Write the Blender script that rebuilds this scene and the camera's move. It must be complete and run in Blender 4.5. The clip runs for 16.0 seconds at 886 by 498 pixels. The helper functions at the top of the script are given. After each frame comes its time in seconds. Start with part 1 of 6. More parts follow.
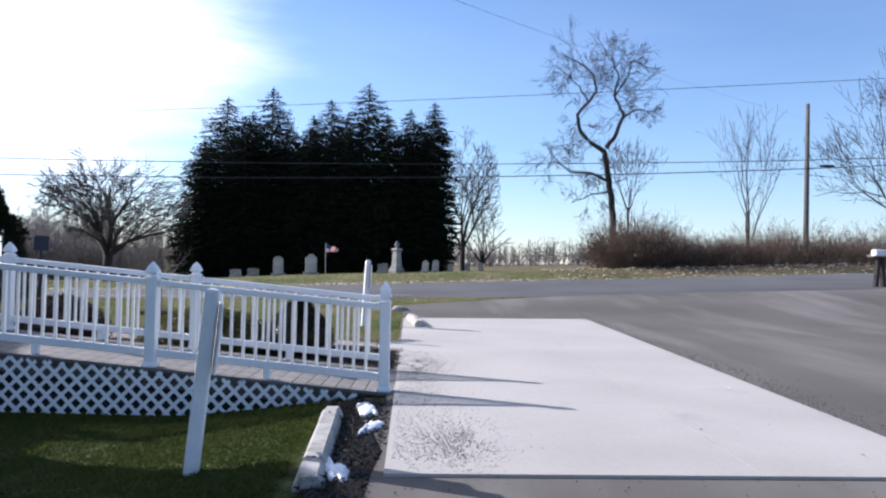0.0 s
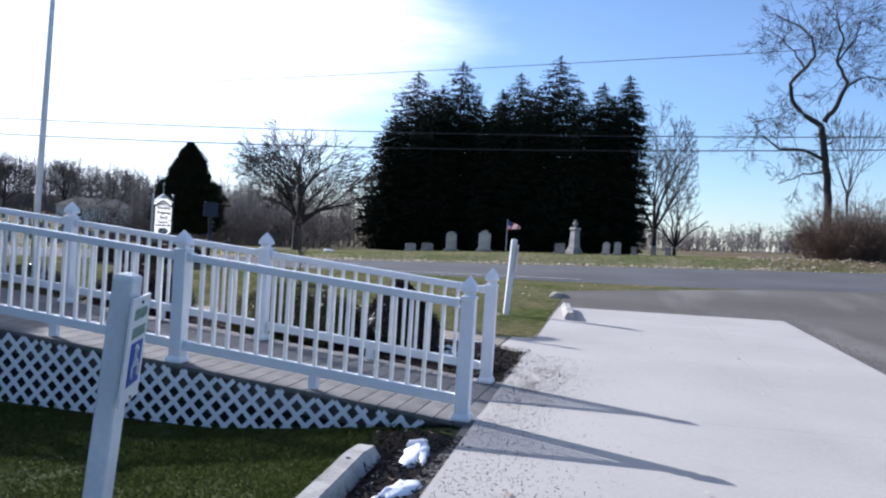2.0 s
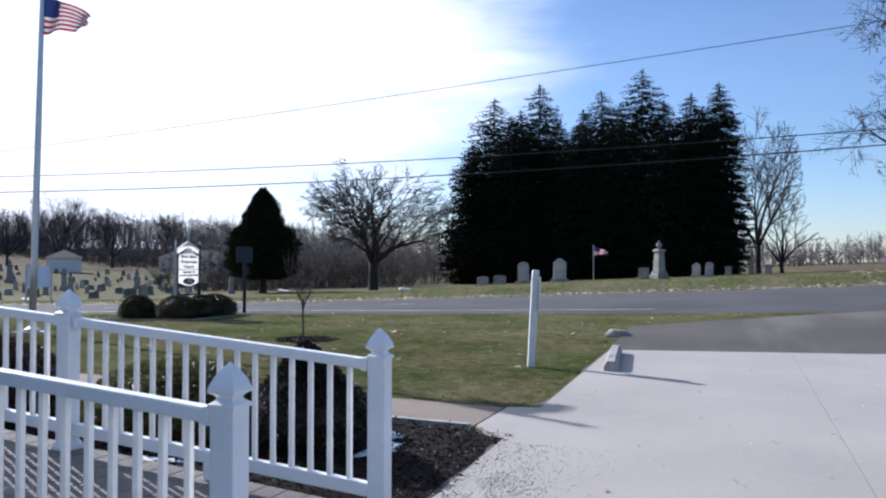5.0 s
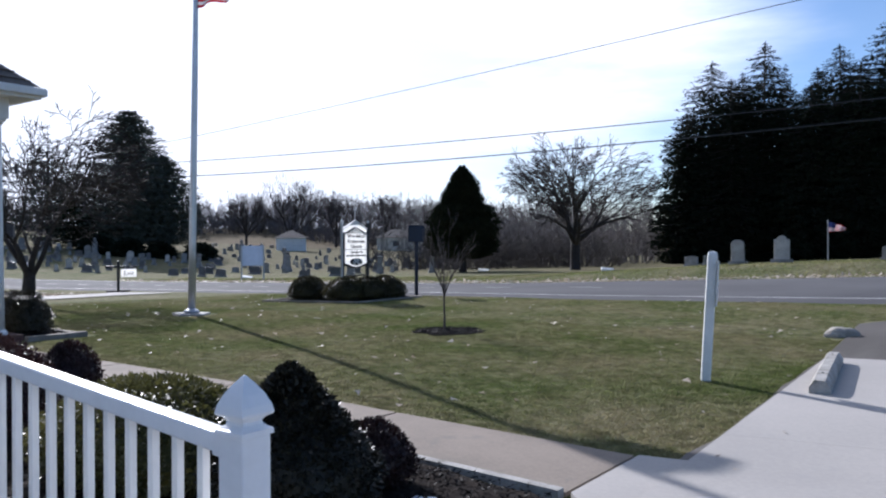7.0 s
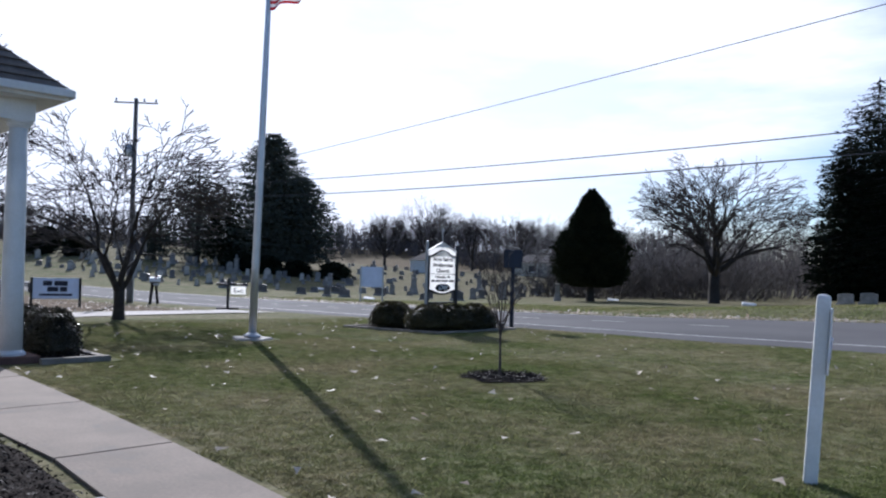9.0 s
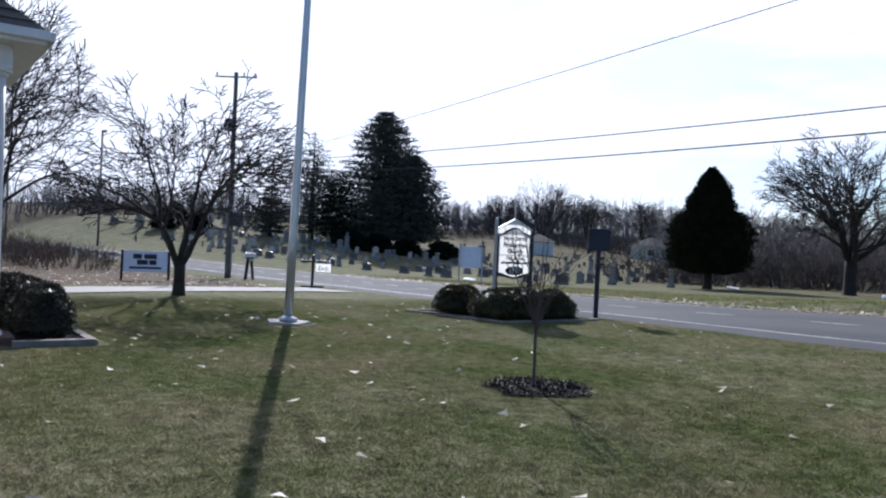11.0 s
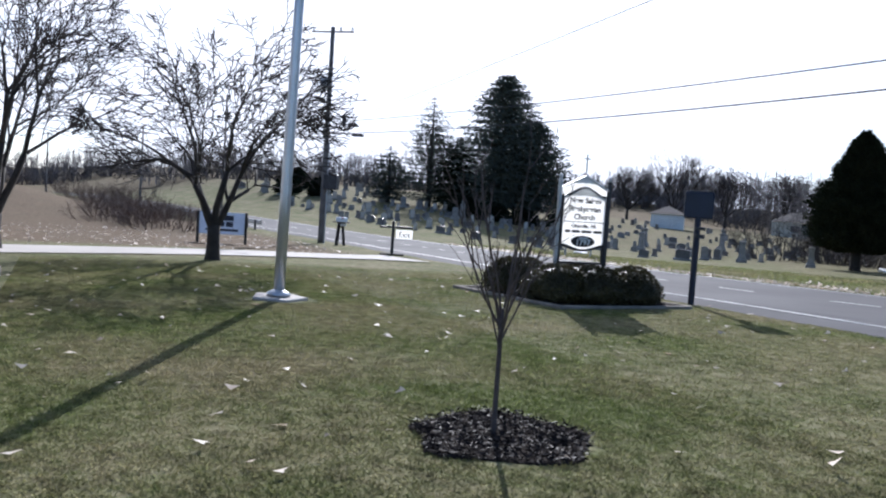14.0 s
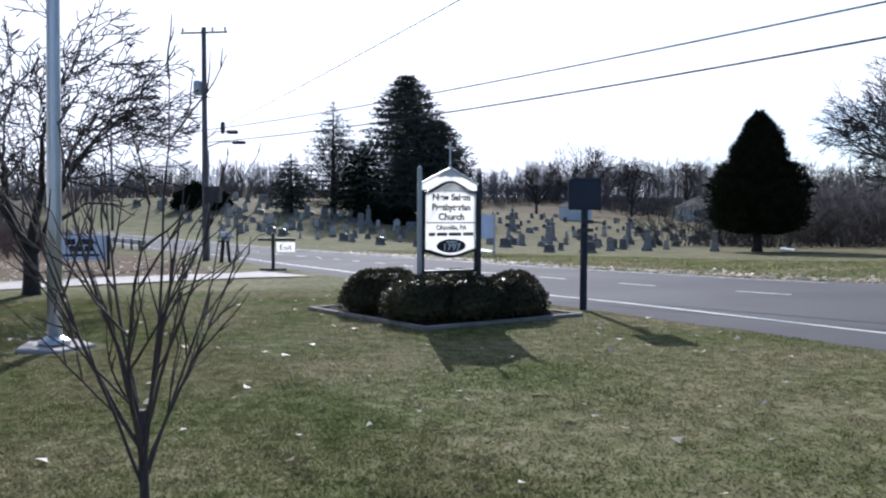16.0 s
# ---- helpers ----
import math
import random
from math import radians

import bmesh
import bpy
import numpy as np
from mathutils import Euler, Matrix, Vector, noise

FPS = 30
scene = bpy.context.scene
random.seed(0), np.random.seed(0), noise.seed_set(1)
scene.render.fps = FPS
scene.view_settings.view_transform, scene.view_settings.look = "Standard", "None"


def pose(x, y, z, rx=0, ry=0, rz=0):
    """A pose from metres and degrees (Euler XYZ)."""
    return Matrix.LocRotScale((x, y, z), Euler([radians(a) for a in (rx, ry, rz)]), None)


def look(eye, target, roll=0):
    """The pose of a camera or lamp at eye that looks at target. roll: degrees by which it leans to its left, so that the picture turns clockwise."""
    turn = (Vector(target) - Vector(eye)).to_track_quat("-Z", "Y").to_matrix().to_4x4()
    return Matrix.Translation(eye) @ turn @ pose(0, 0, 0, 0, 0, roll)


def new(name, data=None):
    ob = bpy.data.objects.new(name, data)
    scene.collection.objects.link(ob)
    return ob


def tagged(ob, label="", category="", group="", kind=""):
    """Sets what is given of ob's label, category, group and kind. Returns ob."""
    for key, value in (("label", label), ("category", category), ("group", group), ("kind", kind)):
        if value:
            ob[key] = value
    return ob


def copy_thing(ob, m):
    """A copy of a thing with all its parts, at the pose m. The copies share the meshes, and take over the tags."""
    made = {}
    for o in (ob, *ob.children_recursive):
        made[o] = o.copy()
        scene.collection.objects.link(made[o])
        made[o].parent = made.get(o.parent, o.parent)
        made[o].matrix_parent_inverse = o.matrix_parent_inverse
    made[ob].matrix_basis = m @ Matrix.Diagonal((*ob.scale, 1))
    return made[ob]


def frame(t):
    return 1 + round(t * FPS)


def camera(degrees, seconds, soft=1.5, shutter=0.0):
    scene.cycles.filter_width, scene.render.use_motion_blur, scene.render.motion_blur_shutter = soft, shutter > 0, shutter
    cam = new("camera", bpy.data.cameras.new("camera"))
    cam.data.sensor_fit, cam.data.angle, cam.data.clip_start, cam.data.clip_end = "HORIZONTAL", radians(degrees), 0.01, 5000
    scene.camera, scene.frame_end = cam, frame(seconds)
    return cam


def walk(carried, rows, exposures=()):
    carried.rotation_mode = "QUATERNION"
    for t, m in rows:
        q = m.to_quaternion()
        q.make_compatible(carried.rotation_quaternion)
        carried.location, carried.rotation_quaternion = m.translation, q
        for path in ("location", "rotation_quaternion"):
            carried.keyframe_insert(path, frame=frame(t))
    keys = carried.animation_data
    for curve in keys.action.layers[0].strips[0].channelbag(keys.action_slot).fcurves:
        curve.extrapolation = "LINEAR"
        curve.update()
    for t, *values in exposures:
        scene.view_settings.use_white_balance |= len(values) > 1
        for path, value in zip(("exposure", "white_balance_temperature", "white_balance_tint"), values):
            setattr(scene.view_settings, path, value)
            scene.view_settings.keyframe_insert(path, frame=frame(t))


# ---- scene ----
cam = camera(57.9, 16.0, soft=2.2)
PATH = [
    (0, (0.054, -0.186, 1.499), (0.053, 1.814, 1.538), 1.3),
    (0.5, (0.229, 0.399, 1.539), (0.175, 2.398, 1.534), 2.9),
    (1, (0.358, 0.987, 1.568), (0.295, 2.985, 1.634), 4.1),
    (1.5, (0.561, 1.581, 1.543), (0.351, 3.57, 1.544), 0.3),
    (2, (0.64, 2.101, 1.556), (0.168, 4.044, 1.52), 3.6),
    (2.5, (0.774, 2.721, 1.594), (0.269, 4.656, 1.565), -0.6),
    (3, (0.918, 3.279, 1.616), (0.496, 5.234, 1.644), 0.2),
    (3.2, (0.953, 3.472, 1.617), (0.544, 5.43, 1.633), 2.2),
    (5.3, (1.295, 5.608, 1.638), (0.507, 7.445, 1.682), -1.4),
    (5.5, (1.296, 5.893, 1.629), (0.451, 7.705, 1.672), -2.0),
    (6, (1.278, 6.42, 1.632), (0.285, 8.156, 1.654), 1.4),
    (6.5, (1.17, 7.038, 1.642), (0.048, 8.694, 1.663), 0.9),
    (7, (1.161, 7.714, 1.655), (-0.021, 9.327, 1.638), -0.1),
    (7.5, (1.086, 8.224, 1.619), (-0.244, 9.714, 1.526), 2.6),
    (8, (1.034, 8.893, 1.656), (-0.326, 10.359, 1.621), -1.3),
    (8.5, (0.98, 9.495, 1.693), (-0.415, 10.927, 1.723), -2.6),
    (9, (0.779, 10.097, 1.689), (-0.669, 11.476, 1.729), 1.6),
    (9.5, (0.621, 10.673, 1.669), (-0.907, 11.964, 1.698), 0.7),
    (10, (0.418, 11.229, 1.674), (-1.186, 12.424, 1.634), 3.8),
    (10.2, (0.288, 11.455, 1.689), (-1.322, 12.641, 1.666), 4.2),
    (12.3, (-0.955, 13.879, 1.634), (-2.642, 14.952, 1.581), -0.3),
    (12.5, (-1.102, 14.061, 1.613), (-2.818, 15.083, 1.508), 2.4),
    (13, (-1.511, 14.529, 1.621), (-3.278, 15.46, 1.524), 2.1),
    (13.5, (-1.816, 15.013, 1.641), (-3.598, 15.922, 1.613), 1.6),
    (14, (-2.189, 15.493, 1.601), (-3.984, 16.367, 1.49), 3.9),
    (14.5, (-2.576, 15.976, 1.652), (-4.272, 17.034, 1.583), 2.0),
    (15, (-2.92, 16.504, 1.651), (-4.574, 17.628, 1.615), -0.9),
    (15.5, (-3.29, 16.872, 1.632), (-5.002, 17.899, 1.523), 3.3),
    (16, (-3.708, 17.397, 1.631), (-5.405, 18.452, 1.536), 0.3),
]
walk(cam, [(t, look(eye, target, roll)) for t, eye, target, roll in PATH], exposures=[(0, 0.70, 5900, 17), (1, 0.56, 5680, 16), (2.5, 0.54, 5700, 16), (5.5, 0.28, 5720, 15.5), (8, 0.23, 5720, 15.5), (10, 0.06, 5600, 15), (12.5, 0.46, 5760, 14.5), (13.2, 0.53, 5760, 14.5), (14.5, 0.47, 5760, 14.5), (16, 0.35, 5720, 14.5)])

# ---- light ----
SUN_AZ = math.atan2(-0.899, 0.438)          # heading of the sun, from +y towards +x
SUN_EL = radians(27.4)
sun = new("sun", bpy.data.lights.new("sun", "SUN"))
sun.data.energy, sun.data.angle, sun.data.color = 5.0, radians(0.4), (1.0, 0.95, 0.87)
sun.matrix_world = look((0, 0, 0), (0.899 * math.cos(SUN_EL), -0.438 * math.cos(SUN_EL), -math.sin(SUN_EL)))

world = bpy.data.worlds.new("sky")
scene.world = world
world.use_nodes = True
wn, wl = world.node_tree.nodes, world.node_tree.links
wn.clear()
sky = wn.new("ShaderNodeTexSky")
sky.sky_type, sky.sun_disc = "NISHITA", False
sky.sun_elevation, sky.sun_rotation = SUN_EL, SUN_AZ
sky.air_density, sky.dust_density, sky.ozone_density, sky.altitude = 1.0, 0.4, 3.7, 250
# a thin veil of high cloud, thickest round the sun
co = wn.new("ShaderNodeTexCoord")
dot = wn.new("ShaderNodeVectorMath")
dot.operation = "DOT_PRODUCT"
dot.inputs[1].default_value = (-0.899 * math.cos(SUN_EL), 0.438 * math.cos(SUN_EL), math.sin(SUN_EL))
near_sun = wn.new("ShaderNodeMapRange")
near_sun.interpolation_type = "SMOOTHSTEP"
near_sun.inputs[1].default_value, near_sun.inputs[2].default_value = 0.62, 0.82
stretch = wn.new("ShaderNodeMapping")
stretch.inputs["Rotation"].default_value = (0.1, 0.0, 0.5)
stretch.inputs["Scale"].default_value = (1.0, 1.6, 5.0)
wisps = wn.new("ShaderNodeTexNoise")
wisps.inputs["Scale"].default_value, wisps.inputs["Detail"].default_value = 1.7, 7.0
wisps.inputs["Roughness"].default_value = 0.55
thin = wn.new("ShaderNodeMapRange")
thin.inputs[1].default_value, thin.inputs[2].default_value = 0.38, 0.75
veil = wn.new("ShaderNodeMath")
veil.operation = "MULTIPLY_ADD"
blend = wn.new("ShaderNodeMixRGB")
blend.inputs[2].default_value = (9.3, 9.5, 9.9, 1)
back = wn.new("ShaderNodeBackground")
back.inputs[1].default_value = 0.11
wout = wn.new("ShaderNodeOutputWorld")
wl.new(co.outputs["Generated"], dot.inputs[0])
wl.new(co.outputs["Generated"], stretch.inputs[0])
wl.new(stretch.outputs[0], wisps.inputs["Vector"])
ragged = wn.new("ShaderNodeMath")
ragged.operation = "MULTIPLY_ADD"
ragged.inputs[1].default_value = 0.30
shift = wn.new("ShaderNodeMath")
shift.operation = "SUBTRACT"
shift.inputs[1].default_value = 0.17
wl.new(wisps.outputs["Fac"], ragged.inputs[0])
wl.new(dot.outputs["Value"], ragged.inputs[2])
wl.new(ragged.outputs[0], shift.inputs[0])
wl.new(shift.outputs[0], near_sun.inputs[0])
wl.new(wisps.outputs["Fac"], thin.inputs[0])
some = wn.new("ShaderNodeMath")
some.operation = "MULTIPLY_ADD"
some.inputs[1].default_value, some.inputs[2].default_value = 0.75, 0.05
wl.new(near_sun.outputs[0], some.inputs[0])
wl.new(thin.outputs[0], veil.inputs[0])
wl.new(some.outputs[0], veil.inputs[1])
core = wn.new("ShaderNodeMath")
core.operation = "MULTIPLY"
core.inputs[1].default_value = 0.78
wl.new(near_sun.outputs[0], core.inputs[0])
wl.new(core.outputs[0], veil.inputs[2])
veil.use_clamp = True
wl.new(veil.outputs[0], blend.inputs[0])
wl.new(sky.outputs[0], blend.inputs[1])
wl.new(blend.outputs[0], back.inputs[0])
wl.new(back.outputs[0], wout.inputs[0])


# ---- materials ----
def mat(name, a, b=None, scale=6.0, fine=70.0, rough=0.8, bump=0.2, metal=0.0, depth=0.01, vary=0.0, spots=None, through_light=0.0, gloss=0.4, streak=None):
    """A surface mottled between two colours at a large and a fine scale, with fine relief. vary: brightness from piece to piece."""
    b = b or [c * 0.75 for c in a]
    m = bpy.data.materials.new(name)
    m.use_nodes = True
    n, l = m.node_tree.nodes, m.node_tree.links
    p = n["Principled BSDF"]
    tc = n.new("ShaderNodeTexCoord")
    big, small = n.new("ShaderNodeTexNoise"), n.new("ShaderNodeTexNoise")
    big.inputs["Scale"].default_value, big.inputs["Detail"].default_value = scale, 5
    small.inputs["Scale"].default_value, small.inputs["Detail"].default_value = fine, 4
    add = n.new("ShaderNodeMath")
    add.operation = "MULTIPLY_ADD"
    add.inputs[1].default_value = 0.5
    ramp = n.new("ShaderNodeMapRange")
    ramp.inputs[1].default_value, ramp.inputs[2].default_value = 0.56, 0.94
    mix = n.new("ShaderNodeMixRGB")
    mix.inputs[1].default_value, mix.inputs[2].default_value = (*a, 1), (*b, 1)
    l.new(tc.outputs["Object"], big.inputs["Vector"])
    l.new(tc.outputs["Object"], small.inputs["Vector"])
    l.new(small.outputs["Fac"], add.inputs[0])
    l.new(big.outputs["Fac"], add.inputs[2])
    l.new(add.outputs[0], ramp.inputs[0])
    l.new(ramp.outputs[0], mix.inputs[0])
    colour = mix.outputs[0]
    if vary:
        info, geo = n.new("ShaderNodeObjectInfo"), n.new("ShaderNodeNewGeometry")
        both = n.new("ShaderNodeMath")
        both.operation = "ADD"
        l.new(info.outputs["Random"], both.inputs[0])
        l.new(geo.outputs["Random Per Island"], both.inputs[1])
        hsv, r = n.new("ShaderNodeHueSaturation"), n.new("ShaderNodeMapRange")
        r.inputs[2].default_value, r.inputs[3].default_value, r.inputs[4].default_value = 2.0, 1 - vary, 1 + vary
        l.new(both.outputs[0], r.inputs[0])
        l.new(r.outputs[0], hsv.inputs["Value"])
        l.new(colour, hsv.inputs["Color"])
        colour = hsv.outputs[0]
    if spots:
        blot, cut, mix2 = n.new("ShaderNodeTexNoise"), n.new("ShaderNodeMapRange"), n.new("ShaderNodeMixRGB")
        blot.inputs["Scale"].default_value, blot.inputs["Detail"].default_value = spots[0], 8
        blot.inputs["Roughness"].default_value = 0.7
        cut.inputs[1].default_value, cut.inputs[2].default_value = spots[1], spots[1] + 0.12
        mix2.inputs[2].default_value = (*spots[2], 1)
        if streak:
            run = n.new("ShaderNodeMapping")
            run.inputs["Scale"].default_value = streak
            l.new(tc.outputs["Object"], run.inputs[0])
            l.new(run.outputs[0], blot.inputs["Vector"])
            blot.inputs["Detail"].default_value, blot.inputs["Roughness"].default_value = 5, 0.55
            cut.inputs[1].default_value, cut.inputs[2].default_value = spots[1] - 0.06, spots[1] + 0.2
        else:
            l.new(tc.outputs["Object"], blot.inputs["Vector"])
        l.new(blot.outputs["Fac"], cut.inputs[0])
        l.new(cut.outputs[0], mix2.inputs[0])
        l.new(colour, mix2.inputs[1])
        colour = mix2.outputs[0]
    l.new(colour, p.inputs["Base Color"])
    p.inputs["Roughness"].default_value, p.inputs["Metallic"].default_value, p.inputs["Specular IOR Level"].default_value = rough, metal, gloss
    if bump:
        bp = n.new("ShaderNodeBump")
        bp.inputs["Strength"].default_value, bp.inputs["Distance"].default_value = bump, depth
        l.new(add.outputs[0], bp.inputs["Height"])
        l.new(bp.outputs[0], p.inputs["Normal"])
    if through_light:
        leaf, share = n.new("ShaderNodeBsdfTranslucent"), n.new("ShaderNodeMixShader")
        share.inputs[0].default_value = through_light
        l.new(colour, leaf.inputs["Color"])
        l.new(p.outputs[0], share.inputs[1])
        l.new(leaf.outputs[0], share.inputs[2])
        l.new(share.outputs[0], n["Material Output"].inputs["Surface"])
    return m


def ground_mat():
    m = mat("turf", (0.098, 0.115, 0.040), (0.200, 0.176, 0.104), 0.5, 9.0, 1.0, 0.6, depth=0.03, gloss=0.05)
    n, l = m.node_tree.nodes, m.node_tree.links
    p = n["Principled BSDF"]
    old = p.inputs["Base Color"].links[0].from_socket
    at, mix, tan, nz = n.new("ShaderNodeAttribute"), n.new("ShaderNodeMixRGB"), n.new("ShaderNodeMixRGB"), n.new("ShaderNodeTexNoise")
    at.attribute_name = "dry"
    nz.inputs["Scale"].default_value, nz.inputs["Detail"].default_value = 0.3, 8
    l.new(n["Texture Coordinate"].outputs["Object"], nz.inputs["Vector"])
    tan.inputs[1].default_value, tan.inputs[2].default_value = (0.155, 0.102, 0.068, 1), (0.096, 0.074, 0.047, 1)
    l.new(nz.outputs["Fac"], tan.inputs[0])
    l.new(at.outputs["Fac"], mix.inputs[0])
    l.new(old, mix.inputs[1])
    l.new(tan.outputs[0], mix.inputs[2])
    # lush grass, mostly beside the ramp, darkened to paint in the church's shade
    at2, lush_shade = n.new("ShaderNodeAttribute"), n.new("ShaderNodeMixRGB")
    at2.attribute_name = "lush_shade"
    lush_shade.inputs[2].default_value = (0.026, 0.042, 0.011, 1)
    l.new(at2.outputs["Fac"], lush_shade.inputs[0])
    l.new(mix.outputs[0], lush_shade.inputs[1])
    l.new(lush_shade.outputs[0], p.inputs["Base Color"])
    return m


def tufted(m):
    """Tufts: patches a hand wide, from deep green to bleached straw, and a fine grain within them."""
    n, l = m.node_tree.nodes, m.node_tree.links
    tc = n["Texture Coordinate"]
    old = n["Principled BSDF"].inputs["Base Color"].links[0].from_socket
    tuft, grain, add = n.new("ShaderNodeTexNoise"), n.new("ShaderNodeTexNoise"), n.new("ShaderNodeMath")
    tuft.inputs["Scale"].default_value, tuft.inputs["Detail"].default_value, tuft.inputs["Roughness"].default_value = 5.5, 6, 0.65
    grain.inputs["Scale"].default_value, grain.inputs["Detail"].default_value = 45, 4
    add.operation = "MULTIPLY_ADD"
    add.inputs[1].default_value = 0.45
    deep, straw = n.new("ShaderNodeMapRange"), n.new("ShaderNodeMapRange")
    deep.inputs[1].default_value, deep.inputs[2].default_value, deep.inputs[3].default_value, deep.inputs[4].default_value = 0.55, 0.85, 0.55, 1.2
    straw.inputs[1].default_value, straw.inputs[2].default_value, straw.inputs[4].default_value = 0.76, 0.95, 0.55
    hsv, mix = n.new("ShaderNodeHueSaturation"), n.new("ShaderNodeMixRGB")
    mix.inputs[2].default_value = (0.255, 0.235, 0.165, 1)
    for tex in (tuft, grain):
        l.new(tc.outputs["Object"], tex.inputs["Vector"])
    l.new(grain.outputs["Fac"], add.inputs[0])
    l.new(tuft.outputs["Fac"], add.inputs[2])
    l.new(add.outputs[0], deep.inputs[0])
    l.new(add.outputs[0], straw.inputs[0])
    l.new(deep.outputs[0], hsv.inputs["Value"])
    l.new(old, hsv.inputs["Color"])
    l.new(hsv.outputs[0], mix.inputs[1])
    l.new(straw.outputs[0], mix.inputs[0])
    for node in list(n):
        if node.type in ("BSDF_PRINCIPLED", "BSDF_TRANSLUCENT"):
            l.new(mix.outputs[0], node.inputs["Base Color" if node.type == "BSDF_PRINCIPLED" else "Color"])
    return m


TURF = tufted(ground_mat())


# Greener and darker than BLADE: shade beside the ramp is in the colour.
LUSHSHADE = mat("shaded_lush_blades", (0.066, 0.098, 0.020), (0.105, 0.120, 0.034), 0.8, 16, 1.0, 0, vary=0.5, gloss=0.05, through_light=0.45)
BLADE = tufted(mat("grass_blades", (0.160, 0.200, 0.060), (0.320, 0.285, 0.155), 0.5, 9, 1.0, 0, vary=0.25, gloss=0.05, through_light=0.55))
ASPHALT = mat("worn_asphalt", (0.094, 0.085, 0.076), (0.145, 0.132, 0.120), 0.22, 75, 1.0, 0.5, depth=0.008, spots=(0.8, 0.52, (0.21, 0.196, 0.178)), gloss=0.12, streak=(0.7, 0.12, 1.0))
ROADTOP = mat("road_asphalt", (0.096, 0.094, 0.097), (0.130, 0.127, 0.129), 0.3, 60, 0.9, 0.4, depth=0.005, spots=(0.12, 0.6, (0.085, 0.084, 0.087)), gloss=0.08, streak=(0.15, 1.0, 1.0))
PAINTLINE = mat("road_paint", (0.62, 0.62, 0.60), (0.4, 0.4, 0.38), 2.0, 40, 0.7, 0.1)
CONCRETE = mat("pale_concrete", (0.445, 0.412, 0.376), (0.37, 0.345, 0.316), 0.5, 35, 0.88, 0.2, depth=0.004, spots=(0.7, 0.60, (0.345, 0.328, 0.308)), gloss=0.25)
WALKCON = mat("aged_concrete", (0.27, 0.22, 0.175), (0.19, 0.157, 0.126), 1.6, 38, 0.92, 0.6, depth=0.008, spots=(2.2, 0.58, (0.18, 0.158, 0.137)))
KERBCON = mat("mossy_concrete", (0.45, 0.425, 0.39), (0.26, 0.245, 0.22), 5, 60, 0.9, 0.5, depth=0.008, spots=(7, 0.55, (0.15, 0.15, 0.11)))
VINYL = mat("white_vinyl", (0.87, 0.87, 0.87), (0.80, 0.80, 0.80), 3, 30, 0.34, 0.05, spots=(4.0, 0.70, (0.55, 0.53, 0.48)), gloss=0.5)
THINVINYL = mat("thin_white_vinyl", (0.88, 0.88, 0.87), (0.82, 0.82, 0.81), 3, 30, 0.34, 0.05, spots=(4.0, 0.72, (0.58, 0.56, 0.50)), through_light=0.3, gloss=0.5)
WPAINT = mat("white_paint", (0.78, 0.78, 0.77), (0.66, 0.66, 0.64), 3, 40, 0.55, 0.15, spots=(6.0, 0.68, (0.42, 0.40, 0.36)))
DECKWOOD = mat("grey_deck_wood", (0.215, 0.200, 0.188), (0.125, 0.118, 0.112), 4, 50, 0.85, 0.4, vary=0.25)
MULCH = mat("dark_mulch", (0.013, 0.010, 0.009), (0.030, 0.023, 0.019), 12, 90, 1.0, 1.0, depth=0.03, gloss=0.08)
CHIP = mat("mulch_chips", (0.006, 0.005, 0.005), (0.013, 0.010, 0.011), 15, 80, 0.6, 0.2, vary=0.8, gloss=0.12)
GRIT = mat("dark_grit", (0.10, 0.09, 0.08), (0.05, 0.045, 0.04), 15, 80, 0.95, 0.2, vary=0.5)
SNOW = mat("old_snow", (0.86, 0.88, 0.92), (0.72, 0.74, 0.78), 6, 50, 0.6, 0.5, depth=0.02)
ROCK = mat("tan_rock", (0.42, 0.38, 0.32), (0.25, 0.225, 0.19), 4, 25, 0.9, 0.8, depth=0.02)
BARK = mat("grey_brown_bark", (0.044, 0.036, 0.031), (0.022, 0.018, 0.016), 6, 40, 0.9, 0.7, depth=0.02)
TWIG = mat("twigs", (0.046, 0.036, 0.032), (0.028, 0.022, 0.020), 3, 20, 0.85, 0)
YOUNGBARK = mat("young_bark", (0.105, 0.080, 0.070), (0.060, 0.045, 0.040), 6, 40, 0.8, 0.2)
BRUSHT = mat("brush_twigs", (0.17, 0.115, 0.085), (0.09, 0.062, 0.048), 0.4, 4, 0.9, 0, vary=0.4)
PLASTIC = mat("sign_plastic", (0.90, 0.90, 0.89), (0.84, 0.84, 0.82), 4, 40, 0.5, 0, through_light=0.8)
UNDERT = mat("undergrowth_twigs", (0.072, 0.058, 0.052), (0.045, 0.037, 0.034), 0.3, 3, 0.9, 0, vary=0.35)
# Far twigs kept paler and greyer, with distance haze painted in.
WOODT = mat("haze_pale_wood_twigs", (0.185, 0.160, 0.150), (0.115, 0.102, 0.098), 0.05, 1, 0.9, 0, vary=0.35)
# Needle colour lightened to paint in the haze over the cemetery slope.
PINENEEDLE = mat("haze_pale_pine_needles", (0.055, 0.064, 0.052), (0.085, 0.092, 0.074), 0.5, 5, 1.0, 0, vary=0.4, gloss=0.05)
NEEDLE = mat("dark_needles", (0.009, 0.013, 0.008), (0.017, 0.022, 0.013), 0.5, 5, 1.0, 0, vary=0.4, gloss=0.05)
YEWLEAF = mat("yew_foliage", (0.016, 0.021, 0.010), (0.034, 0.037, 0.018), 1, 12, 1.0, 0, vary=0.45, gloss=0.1)
